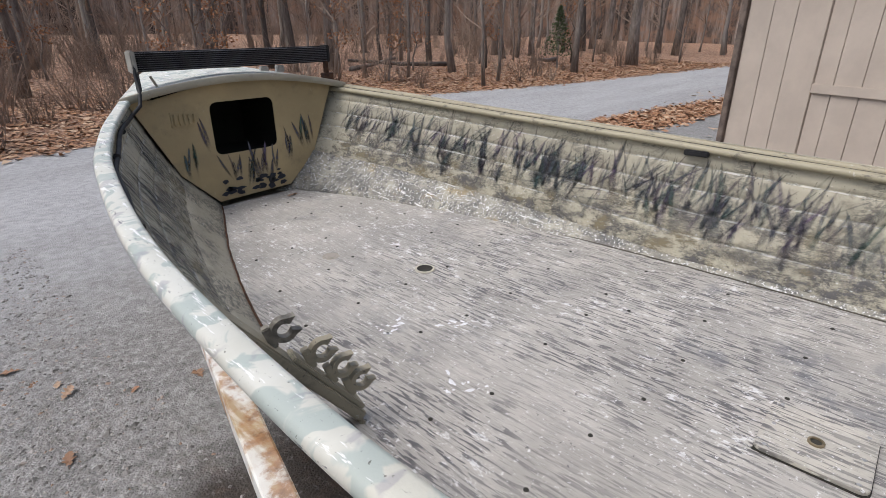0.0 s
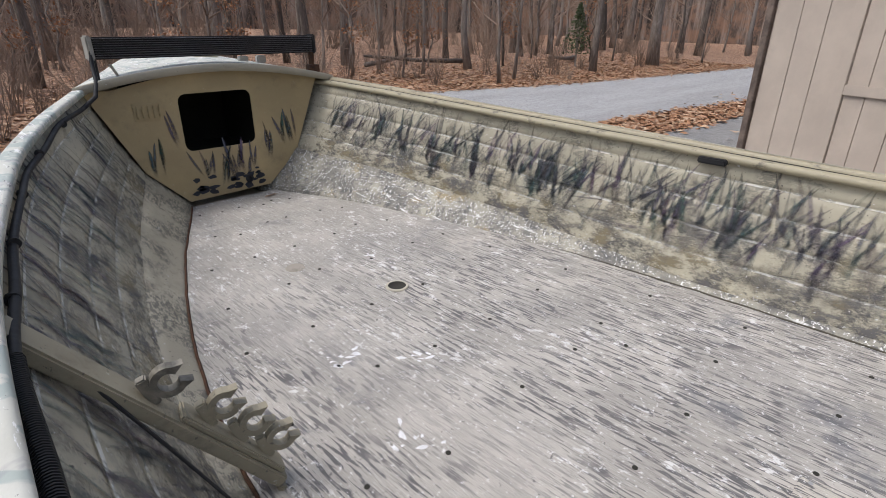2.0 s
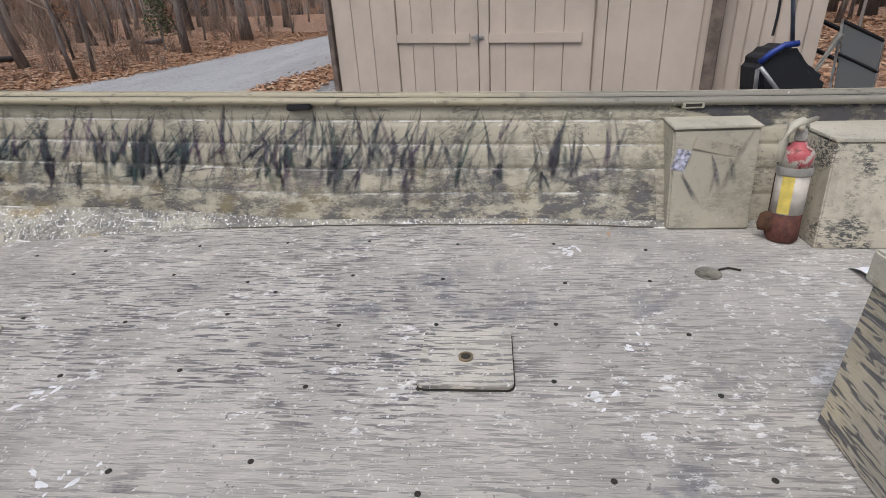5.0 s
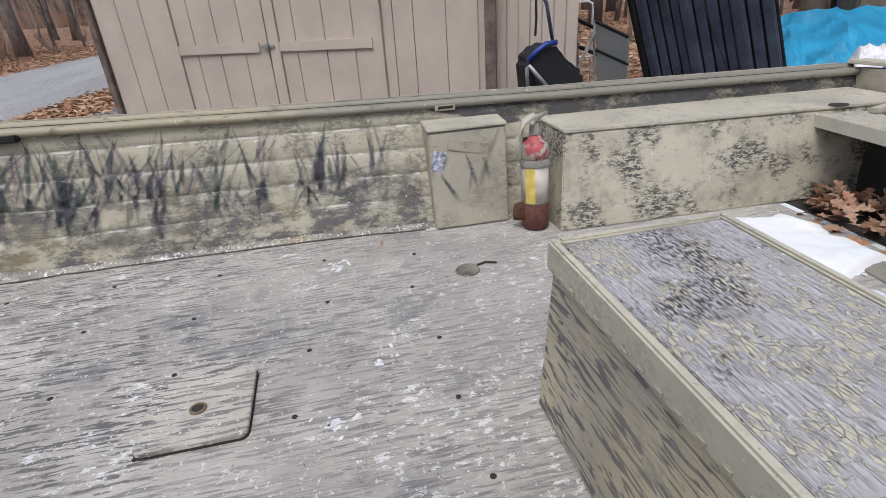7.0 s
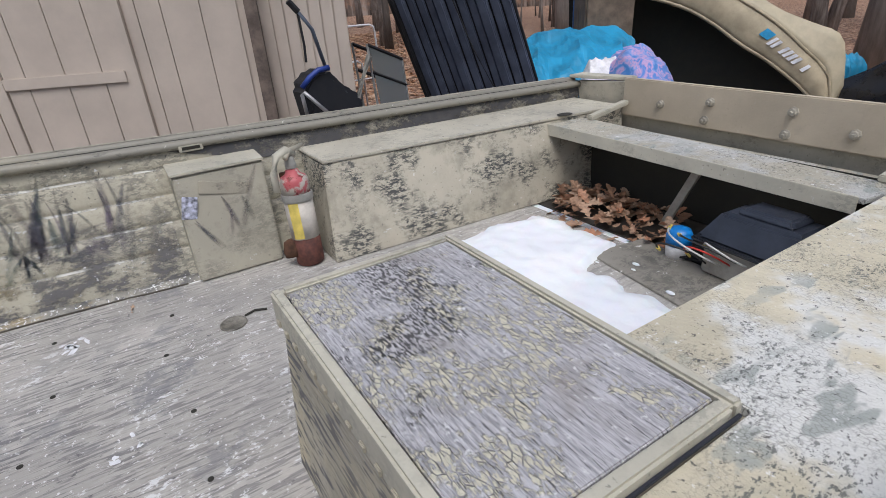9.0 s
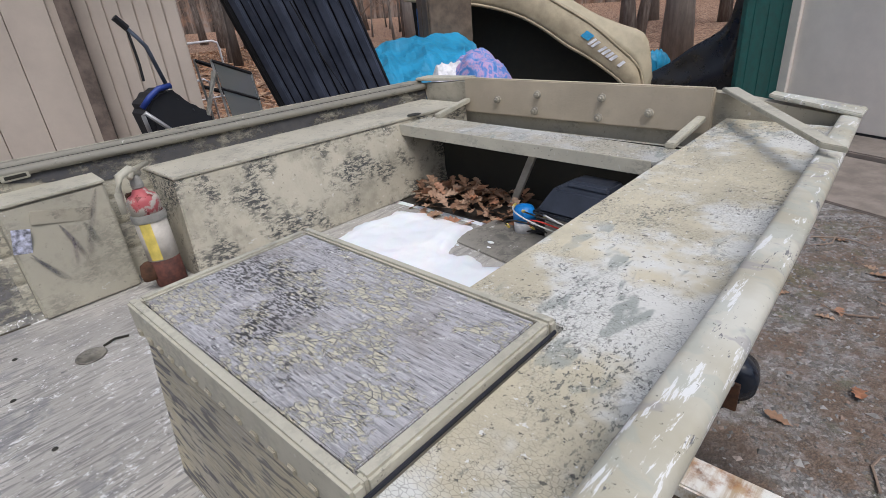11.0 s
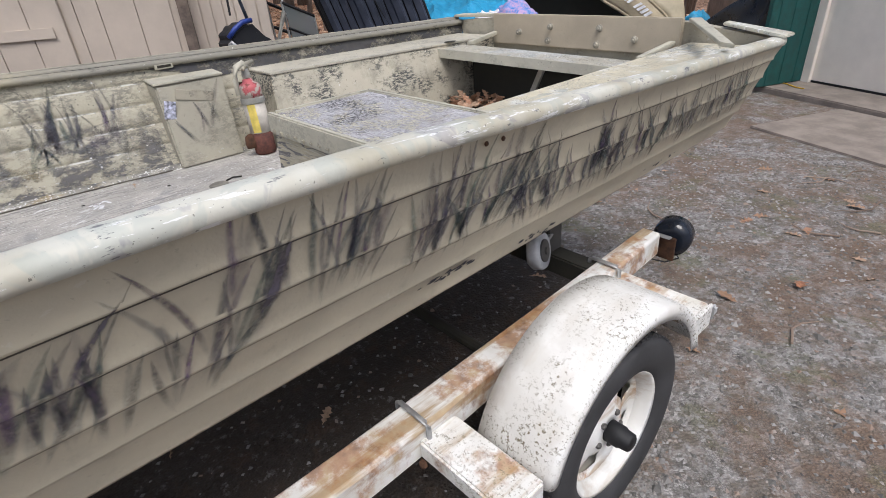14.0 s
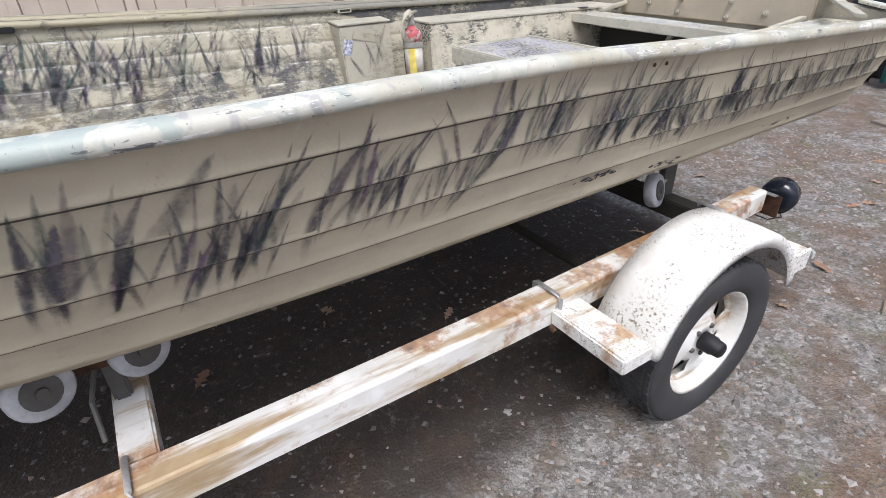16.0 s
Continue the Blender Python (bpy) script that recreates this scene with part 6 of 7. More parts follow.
# ---- shed ----
def build_shed():
    m = pose(3.968, -1.471, 0, 0, 0, math.degrees(math.atan2(0.909, 0.4166)))
    shed = thing("shed", "beige vertical-board garden shed with double doors", "shed", at=m)
    W, D, H = 3.22, 2.6, 2.25
    part("front_wall_core", box(0.0, W, -0.10, -0.022, G, H, 0), M_SIDING, shed)
    part("left_wall", box(W - 0.08, W, -D, -0.1, G, H, 0), M_SIDING, shed)
    part("back_wall", box(0.0, W - 0.08, -D, -D + 0.08, G, H, 0), M_SIDING, shed)
    part("right_wall", box(0.02, 0.10, -D + 0.08, -0.1, G, H, 0), M_SIDING, shed)

    def boards(x0, x1, y, z0, z1, step, gap, parent, name="siding_board", deep=0.018):
        n = max(1, round((x1 - x0) / step))
        w = (x1 - x0) / n
        for i in range(n):
            part(name, box(x0 + i * w + gap / 2, x0 + (i + 1) * w - gap / 2, y - deep, y, z0, z1, 0.002), M_SIDING, parent)

    for x0, x1 in ((0.06, 0.286), (0.286, 0.523), (0.523, 0.674), (0.674, 0.748), (2.555, 2.733), (2.733, 2.945), (2.945, 3.16)):
        part("siding_board", box(x0 + 0.0026, x1 - 0.0026, -0.018, 0.0, G + 0.02, H, 0.002), M_SIDING, shed)
    part("corner_trim", box(3.178, 3.235, -0.02, 0.022, G, H, 0.004), M_SHEDTRIM, shed, "weathered brown corner trim")
    part("corner_trim", box(-0.067, 0.012, -0.02, 0.022, G, H, 0.004), M_SHEDTRIM, shed, "weathered brown corner trim")
    for x0, x1, cuts, stile in ((0.762, 1.672, (0.98, 1.207, 1.446, 1.581), 0.762), (1.682, 2.548, (1.889, 2.107, 2.309, 2.458), 2.458)):
        door = part("door_leaf", box(x0, x1, -0.022, -0.004, G + 0.06, 2.0, 0.002), M_SIDING, shed, "beige board door")
        stops = (x0, *cuts, x1)
        for a, b in zip(stops, stops[1:]):
            part("door_board", box(a + 0.0026, b - 0.0026, -0.004, 0.010, G + 0.07, 1.99, 0.002), M_SIDING, door)
        ra, rb = (0.838, 1.581) if x0 < 1 else (1.752, 2.458)
        part("cross_rail", box(ra, rb, 0.0105, 0.028, 1.036, 1.108, 0.003), M_SIDING, door)
        part("cross_rail", box(ra, rb, 0.0105, 0.028, 0.0, 0.09, 0.003), M_SIDING, door)
        a, b = (1.583, 1.668) if x0 < 1 else (2.46, 2.545)
        part("side_rail", box(a, b, 0.0105, 0.026, G + 0.08, 1.98, 0.003), M_SIDING, door)
    latch = part("latch", box(1.62, 1.73, 0.0285, 0.038, 1.065, 1.09, 0.003), M_STEEL, shed, "small steel hasp")
    part("latch_body", box(1.66, 1.69, 0.0385, 0.055, 1.05, 1.105, 0.004), M_STEEL, latch)
    # set-back side wall with narrow boards
    part("side_wall_core", box(-0.62, -0.045, -0.17, -0.145, G, H, 0), M_SIDING, shed)
    boards(-0.62, -0.045, -0.128, G + 0.02, H, 0.085, 0.008, shed)
    # roof, above the view
    part("roof", box(-0.75, W + 0.15, -D - 0.15, 0.18, H, H + 0.12, 0.01), plain("roof_shingle", (0.09, 0.085, 0.08), 0.9), shed, "plain dark roof")
    slab = part("shed_apron", box(3.3, 6.3, -0.9, 0.35, G - 0.05, G + 0.035, 0.01), M_CONC, None)
    slab.matrix_basis = m
    tagged(slab, "low pale concrete strip beside the shed", "concrete strip", kind="structure")
    part("edging", box(3.3, 6.3, -0.94, -0.905, G, G + 0.10, 0.006), M_SHEDTRIM, slab, "dark timber edging")


# ---- garage and yard behind the stern ----
def build_garage():
    m = pose(1.4, -7.2, 0, 0, 0, -23.6)
    ga = thing("garage", "garage wall with white overhead door and green side panel", "garage", at=m)
    part("overhead_door", box(-4.6, -0.10, -0.08, -0.03, G + 0.085, 2.2, 0.004), M_GARAGE, ga, "plain off-white overhead door")
    part("bottom_seal", box(-4.6, -0.10, -0.07, -0.026, G + 0.062, G + 0.085, 0.004), M_BLACK, ga, "black rubber door seal")
    part("door_frame", box(-0.10, 0.0, -0.1, 0.01, G + 0.06, 2.3, 0.004), M_GARAGE, ga, "stained pale door jamb")
    leaf = part("green_door", box(0.0, 0.05, 0.0, 0.65, G + 0.07, 2.3, 0.004), M_GREEN, ga, "dark green door leaf standing open")
    for i in range(3):
        part("door_rib", box(-0.005, 0.0, 0.12 + 0.2 * i, 0.14 + 0.2 * i, G + 0.07, 2.3, 0.002), M_GREEN, leaf)
    part("gable", box(-5.2, 0.05, -0.12, -0.02, 2.3, 2.9, 0.004), M_GARAGE, ga)
    part("back_room", box(-5.2, 0.05, -4.0, -0.12, G, 2.9, 0.004), M_GARAGE, ga)
    part("pier", box(-5.2, -4.6, -0.1, 0.0, G, 2.3, 0.004), M_GARAGE, ga)
    ap = part("pavement", box(-5.2, 0.3, -0.12, 0.52, G - 0.05, G + 0.062, 0.012), M_CONC)
    ap.matrix_basis = m
    tagged(ap, "raised concrete apron at the garage door", "apron", kind="structure")
    sl = part("concrete_slab", box(-5.2, -0.92, 0.53, 1.66, G - 0.05, G + 0.018, 0.008), M_CONC)
    sl.matrix_basis = m
    tagged(sl, "flat concrete slab in front of the garage", "slab", kind="structure")
    cord = thing("yellow_cord", "yellow extension cord on the apron", "cord")
    pts = [m @ Vector((0.5 - 0.09 * i, 0.26 + 0.06 * math.sin(i * 0.9) + 0.05 * math.sin(i * 0.37), G + 0.07)) for i in range(10)]
    part("cable", tube(pts, 0.007, 6), plain("yellow_cable", (0.55, 0.33, 0.02), 0.5), cord, "", True)


def heap(cx, cy, rx, ry, h, rz, seed, fold=0.06, rough=3.0):
    """A draped heap with folds."""
    bm = bmesh.new()
    n, k = 34, 40
    rows = []
    for i in range(n):
        f = i / (n - 1)
        ring = []
        for j in range(k):
            a = 2 * math.pi * j / k
            rr = f ** 0.8
            x, y = rx * rr * math.cos(a), ry * rr * math.sin(a)
            w = 0.6 - 1.6 * abs(noise.noise((x * rough + seed, y * rough, seed))) + 0.6 * abs(noise.noise((x * rough * 3, y * rough * 3, seed))) - 0.35 * abs(noise.noise((x * rough * 8, y * rough * 8, seed)))
            z = h * (1 - 0.35 * f ** 2 - 0.65 * f ** 9) + fold * w * (1 - f ** 6) * 2
            ring.append(bm.verts.new((x * (1 + 0.15 * w), y * (1 + 0.15 * w), max(0.0, z))))
        rows.append(ring)
    for a, b in zip(rows, rows[1:]):
        for j in range(k):
            bm.faces.new((a[j], a[(j + 1) % k], b[(j + 1) % k], b[j]))
    bmesh.ops.remove_doubles(bm, verts=bm.verts[:], dist=1e-4)
    bm.transform(pose(cx, cy, G, 0, 0, rz))
    return bm


def drape(cx, cy, rx, ry, h, rz, seed, crease=0.10):
    """A stiff sheet thrown over things: sharp creases, sloping planes and a ragged hem."""
    def at(u, v):
        w = Vector((u * 1.7 + seed, v * 1.7, seed))
        fold = abs(noise.noise(w)) + 0.35 * abs(noise.noise(w * 2.3)) + 0.08 * abs(noise.noise(w * 5.1))
        e = max(abs(u), abs(v))
        z = h * (1 - 0.22 * abs(u + 0.15) - 0.25 * max(0, e - 0.6) - 0.9 * max(0, e - 0.88) / 0.12) - crease * (fold - 0.3) * 2
        return Vector((rx * u * (1 + 0.1 * noise.noise(w)), ry * v * (1 + 0.12 * noise.noise(w * 1.4)), max(0.0, z)))

    bm = sheet(at, [-1 + i / 26 for i in range(53)], [-1 + i / 20 for i in range(41)])
    bm.transform(pose(cx, cy, G, 0, 0, rz))
    return bm


def cloth_mat():
    n = Nodes("tie_dye_towel")
    c = n.ramp(n.noise(8.0, 3, 0.6, None, 1.2), [(0.36, (0.06, 0.20, 0.50)), (0.47, (0.22, 0.30, 0.60)), (0.53, (0.52, 0.33, 0.52)), (0.62, (0.10, 0.22, 0.55))])
    return n.done(c, 0.85, n.noise(90, 4), 0.004)


def build_yard_things():
    ob = thing("ribbed_panel", "black ribbed truck bed cover leaning upright", "panel")
    a, b = Vector((4.10, -3.22, G)), Vector((3.08, -3.58, G))
    d = (b - a).normalized()
    w = (b - a).length
    back = Vector((0.17, 0.27, 1.0)).normalized()
    nrm = d.cross(back).normalized()
    if nrm.x > 0:
        nrm = -nrm
    m = Matrix((d, nrm, back)).transposed().to_4x4()
    m.translation = a
    part("sheet_back", box(0, w, -0.02, 0.0, 0.02, 2.0, 0.004, m), M_BLACK, ob)
    ribmat = plain("dark_blue_black_vinyl", (0.075, 0.088, 0.125), 0.38, 0, 0.3, 5)
    n = 11
    for i in range(n):
        x0 = w * i / n
        part("rib", box(x0 + 0.010, x0 + w / n - 0.010, 0.0, 0.022 if i % 4 else 0.05, 0.02, 2.0, 0.008, m), ribmat, ob)
    part("side_rail", box(-0.05, 0.0, -0.03, 0.07, 0.0, 2.02, 0.008, m), M_BLACK, ob, "black side rail")
    part("cord", tube([m @ Vector((w * 0.55, 0.06, 1.75)), m @ Vector((w * 0.60, 0.07, 1.3)), m @ Vector((w * 0.66, 0.06, 1.0))], 0.006, 6), M_BLACK, ob)

    ob = thing("lawn_mower", "push mower with black grass bag and folded handle", "mower")

    bag = [(3.42, -1.57, 0.96), (3.42, -1.62, 1.02), (3.42, -1.68, 1.055), (3.42, -1.75, 1.06), (3.42, -1.80, 0.99), (3.42, -1.87, 0.92), (3.42, -1.96, 0.87), (3.42, -1.95, 0.45), (3.42, -1.64, 0.45)]
    part("grass_bag", prism(bag, (0.32, -0.02, -0.02), 0.03), plain("black_mesh_bag", (0.010, 0.011, 0.015), 0.75), ob, "slumped black mesh bag")
    part("bag_rim", tube([(3.42, -1.565, 0.965), (3.41, -1.62, 1.02), (3.41, -1.68, 1.056), (3.41, -1.752, 1.062)], 0.017, 8), plain("blue_rim", (0.015, 0.04, 0.22), 0.45), ob, "blue bag rim", True)
    part("handle", tube([(3.5, -1.63, 1.40), (3.5, -1.68, 1.335), (3.5, -1.715, 1.28), (3.5, -1.765, 1.05)], 0.012, 8), plain("blue_grey_handle", (0.10, 0.12, 0.16), 0.4), ob, "", True)
    part("grip", tube([(3.5, -1.595, 1.445), (3.5, -1.645, 1.385)], 0.019, 8), M_BLACK, ob, "black foam grip")
    part("control_bar", tube([(3.5, -1.642, 1.385), (3.5, -1.650, 1.20), (3.5, -1.645, 1.10)], 0.008, 6), M_BLACK, ob)
    part("bag_frame", tube([(3.39, -1.56, 0.80), (3.38, -1.545, 0.93), (3.38, -1.56, 0.945), (3.38, -1.70, 0.79)], 0.012, 8), M_STEEL, ob, "bare steel frame tube", True)
    part("deck", box(3.36, 3.80, -2.0, -1.6, G + 0.08, 0.22, 0.04), M_BLACK, ob)
    for x in (3.42, 3.74):
        for y in (-1.58, -2.02):
            part("mower_wheel", lathe([(0.09, -0.02), (0.10, -0.01), (0.10, 0.01), (0.09, 0.02)], pose(x, y, G + 0.10, 90), 20), M_BLACK, ob)

    ob = thing("glass_tank", "empty glass tank with dark frame standing on end", "glass tank")
    gl = bpy.data.materials.new("tank_glass")
    gl.use_nodes = True
    gb = gl.node_tree.nodes["Principled BSDF"]
    gb.inputs["Base Color"].default_value = (0.16, 0.18, 0.18, 1)
    gb.inputs["Roughness"].default_value = 0.06
    gb.inputs["Alpha"].default_value = 0.72
    # the tank leans sideways against the mower
    right, up = Vector((0.05, -0.91, -0.41)).normalized(), Vector((0.0, 0.11, 0.994))

    def corner(a, h, d=0.0):
        p = Vector((4.0, -2.30, 1.12)) + right * a
        return p + up * (h - 1.0) * 0.9 + Vector((d, 0, 0))

    for d in (0.0, 0.28):
        for h in (1.0, 0.78, 0.2):
            part("frame_bar", tube([corner(0, h, d), corner(0.32, h, d)], 0.014, 4), M_BLACK, ob, "black frame bar")
        for a in (0.0, 0.32):
            low = corner(a, 0.1, d)
            part("frame_post", tube([corner(a, 1.01, d), (low.x, low.y, G + 0.01)], 0.010, 4), M_STEEL, ob, "dull steel corner post")
    part("pane", prism([corner(0.01, 0.21, -0.004), corner(0.01, 0.99, -0.004), corner(0.31, 0.99, -0.004), corner(0.31, 0.21, -0.004)], (0.005, 0, 0)), gl, ob, "grey reflecting glass")
    part("side_strut", tube([(3.97, -2.29, 1.05), (3.95, -2.13, 0.72), (3.95, -2.10, G + 0.01)], 0.022, 6), M_GREY, ob, "grey strut")

    ob = thing("lawn_chair", "folded white tubular lawn chair frame", "chair frame")
    loops = [[(7.1, -3.34, G), (7.1, -3.31, 0.89), (7.1, -3.30, 1.05), (7.1, -3.32, 1.11), (7.1, -3.39, 1.13), (7.1, -3.80, 1.13), (7.1, -3.86, 1.10), (7.1, -3.87, 1.03), (7.1, -3.90, G)], [(7.22, -3.36, G), (7.22, -3.35, 0.58), (7.22, -3.37, 0.64), (7.22, -3.42, 0.67), (7.22, -3.62, 0.68), (7.22, -3.68, 0.64), (7.22, -3.70, G)]]
    for p in loops:
        part("tube_loop", tube(p, 0.014, 8), M_WHITE, ob, "white tube", True)
    part("cross_tube", tube([(7.1, -3.33, 0.45), (7.1, -3.88, 0.45)], 0.010, 8), M_WHITE, ob)

    ob = part("blue_tarp", drape(3.85, -4.30, 1.15, 0.55, 1.25, -42, 3.0, 0.10), M_BLUE)
    tagged(ob, "crumpled bright blue tarp over a heap", "tarp")
    ob = part("blue_tarp", drape(3.25, -8.4, 0.18, 0.2, 0.66, -10, 8.0, 0.03), M_BLUE)
    tagged(ob, "blue tarp end behind the upturned boat", "tarp")
    ob = part("tie_dye_towel", heap(2.86, -3.92, 0.74, 0.30, 1.16, -40, 7.0, 0.03), cloth_mat(), None, "", True)
    tagged(ob, "purple and blue blanket on the heap", "blanket")
    ob = part("white_cloth", drape(3.02, -3.74, 0.24, 0.16, 1.12, -38, 5.0, 0.025), M_WHITE)
    tagged(ob, "white rag on the blanket", "rag")
    cab = thing("old_cabinet", "weathered brown wooden cabinet behind the tarp", "cabinet")
    wood = plain("weathered_wood", (0.16, 0.115, 0.08), 0.8, 0, 0.35, 8)
    part("body", box(-0.42, 0.42, -0.2, 0.2, 0.0, 1.7, 0.008, pose(3.95, -4.75, G, 0, 0, -38)), wood, cab)
    part("door", box(-0.38, 0.0, 0.2, 0.215, 0.1, 1.6, 0.004, pose(3.95, -4.75, G, 0, 0, -38)), wood, cab)
    part("door", box(0.02, 0.38, 0.2, 0.215, 0.1, 1.6, 0.004, pose(3.95, -4.75, G, 0, 0, -38)), wood, cab)
    part("strap", box(0.33, 0.36, 0.216, 0.225, 0.3, 1.5, 0.003, pose(3.95, -4.75, G, 0, 0, -38)), plain("blue_strap", (0.04, 0.12, 0.30), 0.5), cab, "blue strap")

    # old boat lying on its side, open side towards the camera
    ob = thing("upturned_boat", "old khaki boat lying tilted with its dark inside showing", "boat")
    rim = [(4.55, -4.80, 1.40), (3.95, -5.18, 1.31), (3.58, -5.40, 1.19), (3.34, -5.56, 1.04), (3.10, -5.70, 0.84), (2.88, -5.84, 0.68), (2.61, -6.01, 0.43), (2.45, -6.12, 0.20)]
    ridge = [(4.70, -4.95, 1.80), (4.10, -5.22, 1.72), (3.60, -5.44, 1.52), (3.24, -5.66, 1.27), (2.92, -5.86, 1.03), (2.69, -6.00, 0.80), (2.49, -6.12, 0.57), (2.42, -6.16, 0.25)]
    keel = [(4.75, -5.10, 1.84), (4.12, -5.38, 1.77), (3.62, -5.58, 1.57), (3.20, -5.82, 1.30), (2.92, -5.99, 1.10), (2.70, -6.12, 0.99), (2.47, -6.22, 0.86), (2.38, -6.24, 0.45)]

    def along(line, f):
        q = f * (len(line) - 1)
        i = min(int(q), len(line) - 2)
        t = q - i
        p0, p1, p2, p3 = (Vector(line[max(0, min(len(line) - 1, i + k))]) for k in (-1, 0, 1, 2))
        return 0.5 * ((2 * p1) + (p2 - p0) * t + (2 * p0 - 5 * p1 + 4 * p2 - p3) * t * t + (3 * p1 - p0 - 3 * p2 + p3) * t ** 3)

    khaki = plain("khaki_hull", (0.40, 0.335, 0.225), 0.6, 0, 0.18, 7)
    us = [i / 24 for i in range(25)]
    part("side_panel", thick(sheet(lambda u, v: along(rim, u).lerp(along(ridge, u), v) + Vector((-0.02, 0.03, 0.01)) * math.sin(math.pi * v), us, [0, 0.15, 0.3, 0.45, 0.6, 0.75, 0.9, 1]), 0.01), khaki, ob, "khaki side with registration letters", True)
    part("upper_panel", thick(sheet(lambda u, v: along(ridge, u).lerp(along(keel, u), v), us, [0, 0.25, 0.5, 0.75, 1]), 0.01), plain("pale_khaki_hull", (0.46, 0.40, 0.28), 0.6, 0, 0.12, 6), ob, "pale khaki bottom strake", True)
    part("rim_rail", tube([along(rim, u) for u in us], 0.018, 8), khaki, ob, "", True)
    part("keel_line", tube([along(ridge, u) + Vector((-0.01, 0.015, 0.0)) for u in us], 0.014, 6), khaki, ob, "dark crease along the bilge", True)
    part("bottom_panel", thick(sheet(lambda u, v: along(keel, u) + Vector((0.55, -1.1, -1.0)) * v, us, [0, 0.5, 1]), 0.01), khaki, ob, "", True)
    # shadow of the hull's inside is put into the skin's near-black colour
    part("inner_skin", thick(sheet(lambda u, v: along(rim, u).lerp(along(ridge, u), 0.45) + Vector((0.22, -0.32, -0.05)) + Vector((0.0, -0.1, -1.5)) * v, us, [0, 0.5, 1]), 0.01), M_DARKM, ob, "inside coloured dark for its shadow")
    # registration marks as plain bars
    white, bluem = plain("mark_white", (0.66, 0.66, 0.68), 0.5), plain("mark_blue", (0.03, 0.33, 0.62), 0.5)
    part("sticker", thick(sheet(lambda u, v: along(rim, 0.585 + 0.04 * u).lerp(along(ridge, 0.585 + 0.04 * u), 0.46 + 0.26 * v) + Vector((-0.03, 0.045, 0.015)), [0, 0.5, 1], [0, 0.5, 1]), 0.002), bluem, ob, "blue square sticker")
    for i in range(9):
        if i in (2, 7):
            continue
        f = 0.635 + 0.0195 * i
        part("mark", thick(sheet(lambda u, v: along(rim, f + 0.013 * u).lerp(along(ridge, f + 0.013 * u), 0.36 + 0.32 * v) + Vector((-0.03, 0.045, 0.015)), [0, 1], [0, 0.5, 1]), 0.002), white, ob)
    crest = [(1.70, -6.85, 1.75), (1.84, -6.9, 1.153), (1.913, -6.9, 0.893), (2.187, -6.9, 0.703), (2.429, -6.9, 0.528), (2.66, -6.88, 0.399), (3.0, -6.85, 0.25)]

    def fold(u, v):
        p = along(crest, u)
        pleat = 0.05 * math.sin(v * 14 + u * 5) * v + 0.03 * noise.noise((u * 6, v * 5, 2))
        return Vector((p.x - 0.12 * v + pleat * 0.5, p.y + 0.10 * math.sin(3.14 * v) + pleat, p.z + (G + 0.005 - p.z) * v))

    cov = part("black_cover", thick(sheet(fold, [i / 40 for i in range(41)], [i / 24 for i in range(25)]), 0.006), plain("black_cover", (0.012, 0.013, 0.017), 0.3), None, "", True)
    tagged(cov, "glossy black plastic cover hung in folds", "cover")


# ---- woods ----
def tree_mesh(seed, height, radius, limbs, leafy=0.0):
    rng = random.Random(seed)
    trunk = bmesh.new()
    pts, rs = [], []
    lean = Vector((rng.gauss(0, 0.03), rng.gauss(0, 0.03), 1))
    for i in range(9):
        f = i / 8
        pts.append(lean * height * f + Vector((rng.gauss(0, 0.05), rng.gauss(0, 0.05), 0)) * (1 + 2 * f))
        rs.append(radius * (1 - 0.8 * f) * (1.35 if i == 0 else 1))
    tube(pts, rs, 9, trunk)
    crown = bmesh.new()
    tips = []
    for _ in range(limbs):
        f = rng.uniform(0.18, 0.98)
        i = min(7, int(f * 8))
        p = pts[i].lerp(pts[i + 1], f * 8 - i)
        a = rng.uniform(0, 6.283)
        ln = height * rng.uniform(0.08, 0.22) * (1.2 - f * 0.6)
        d = Vector((math.cos(a), math.sin(a), rng.uniform(0.3, 1.1))).normalized()
        r = radius * 0.30 * (1.1 - f)
        q = p + d * ln * 0.5 + Vector((0, 0, ln * 0.05))
        e = p + d * ln + Vector((0, 0, ln * 0.22))
        tube([p, q, e], [r + 0.008, r * 0.6 + 0.006, 0.004], 4, crown, False)
        for _ in range(5):
            b = p.lerp(e, rng.uniform(0.35, 1.0))
            g = Vector((rng.gauss(0, 1), rng.gauss(0, 1), rng.gauss(0.5, 0.7))).normalized() * ln * rng.uniform(0.2, 0.5)
            tube([b, b + g * 0.55 + Vector((0, 0, 0.03)), b + g], [0.009, 0.006, 0.003], 3, crown, False)
            tips.append(b + g)
    return trunk, crown, tips


def leaf_quad(bm, p, size, rng, flat=0.5):
    n = Vector((rng.gauss(0, flat), rng.gauss(0, flat), 1)).normalized()
    u = n.orthogonal().normalized()
    u.rotate(Matrix.Rotation(rng.uniform(0, 6.28), 3, n))
    w = n.cross(u)
    c = rng.uniform(-0.25, 0.35) * size
    a = [bm.verts.new(Vector(p) + u * x * size + w * y * size + n * z) for x, y, z in ((-0.55, 0, c), (-0.1, -0.34, 0), (-0.1, 0.34, 0.0), (0.35, -0.28, 0), (0.35, 0.28, 0), (0.62, 0, c * 0.6))]
    bm.faces.new((a[0], a[1], a[2]))
    bm.faces.new((a[1], a[3], a[4], a[2]))
    bm.faces.new((a[3], a[5], a[4]))


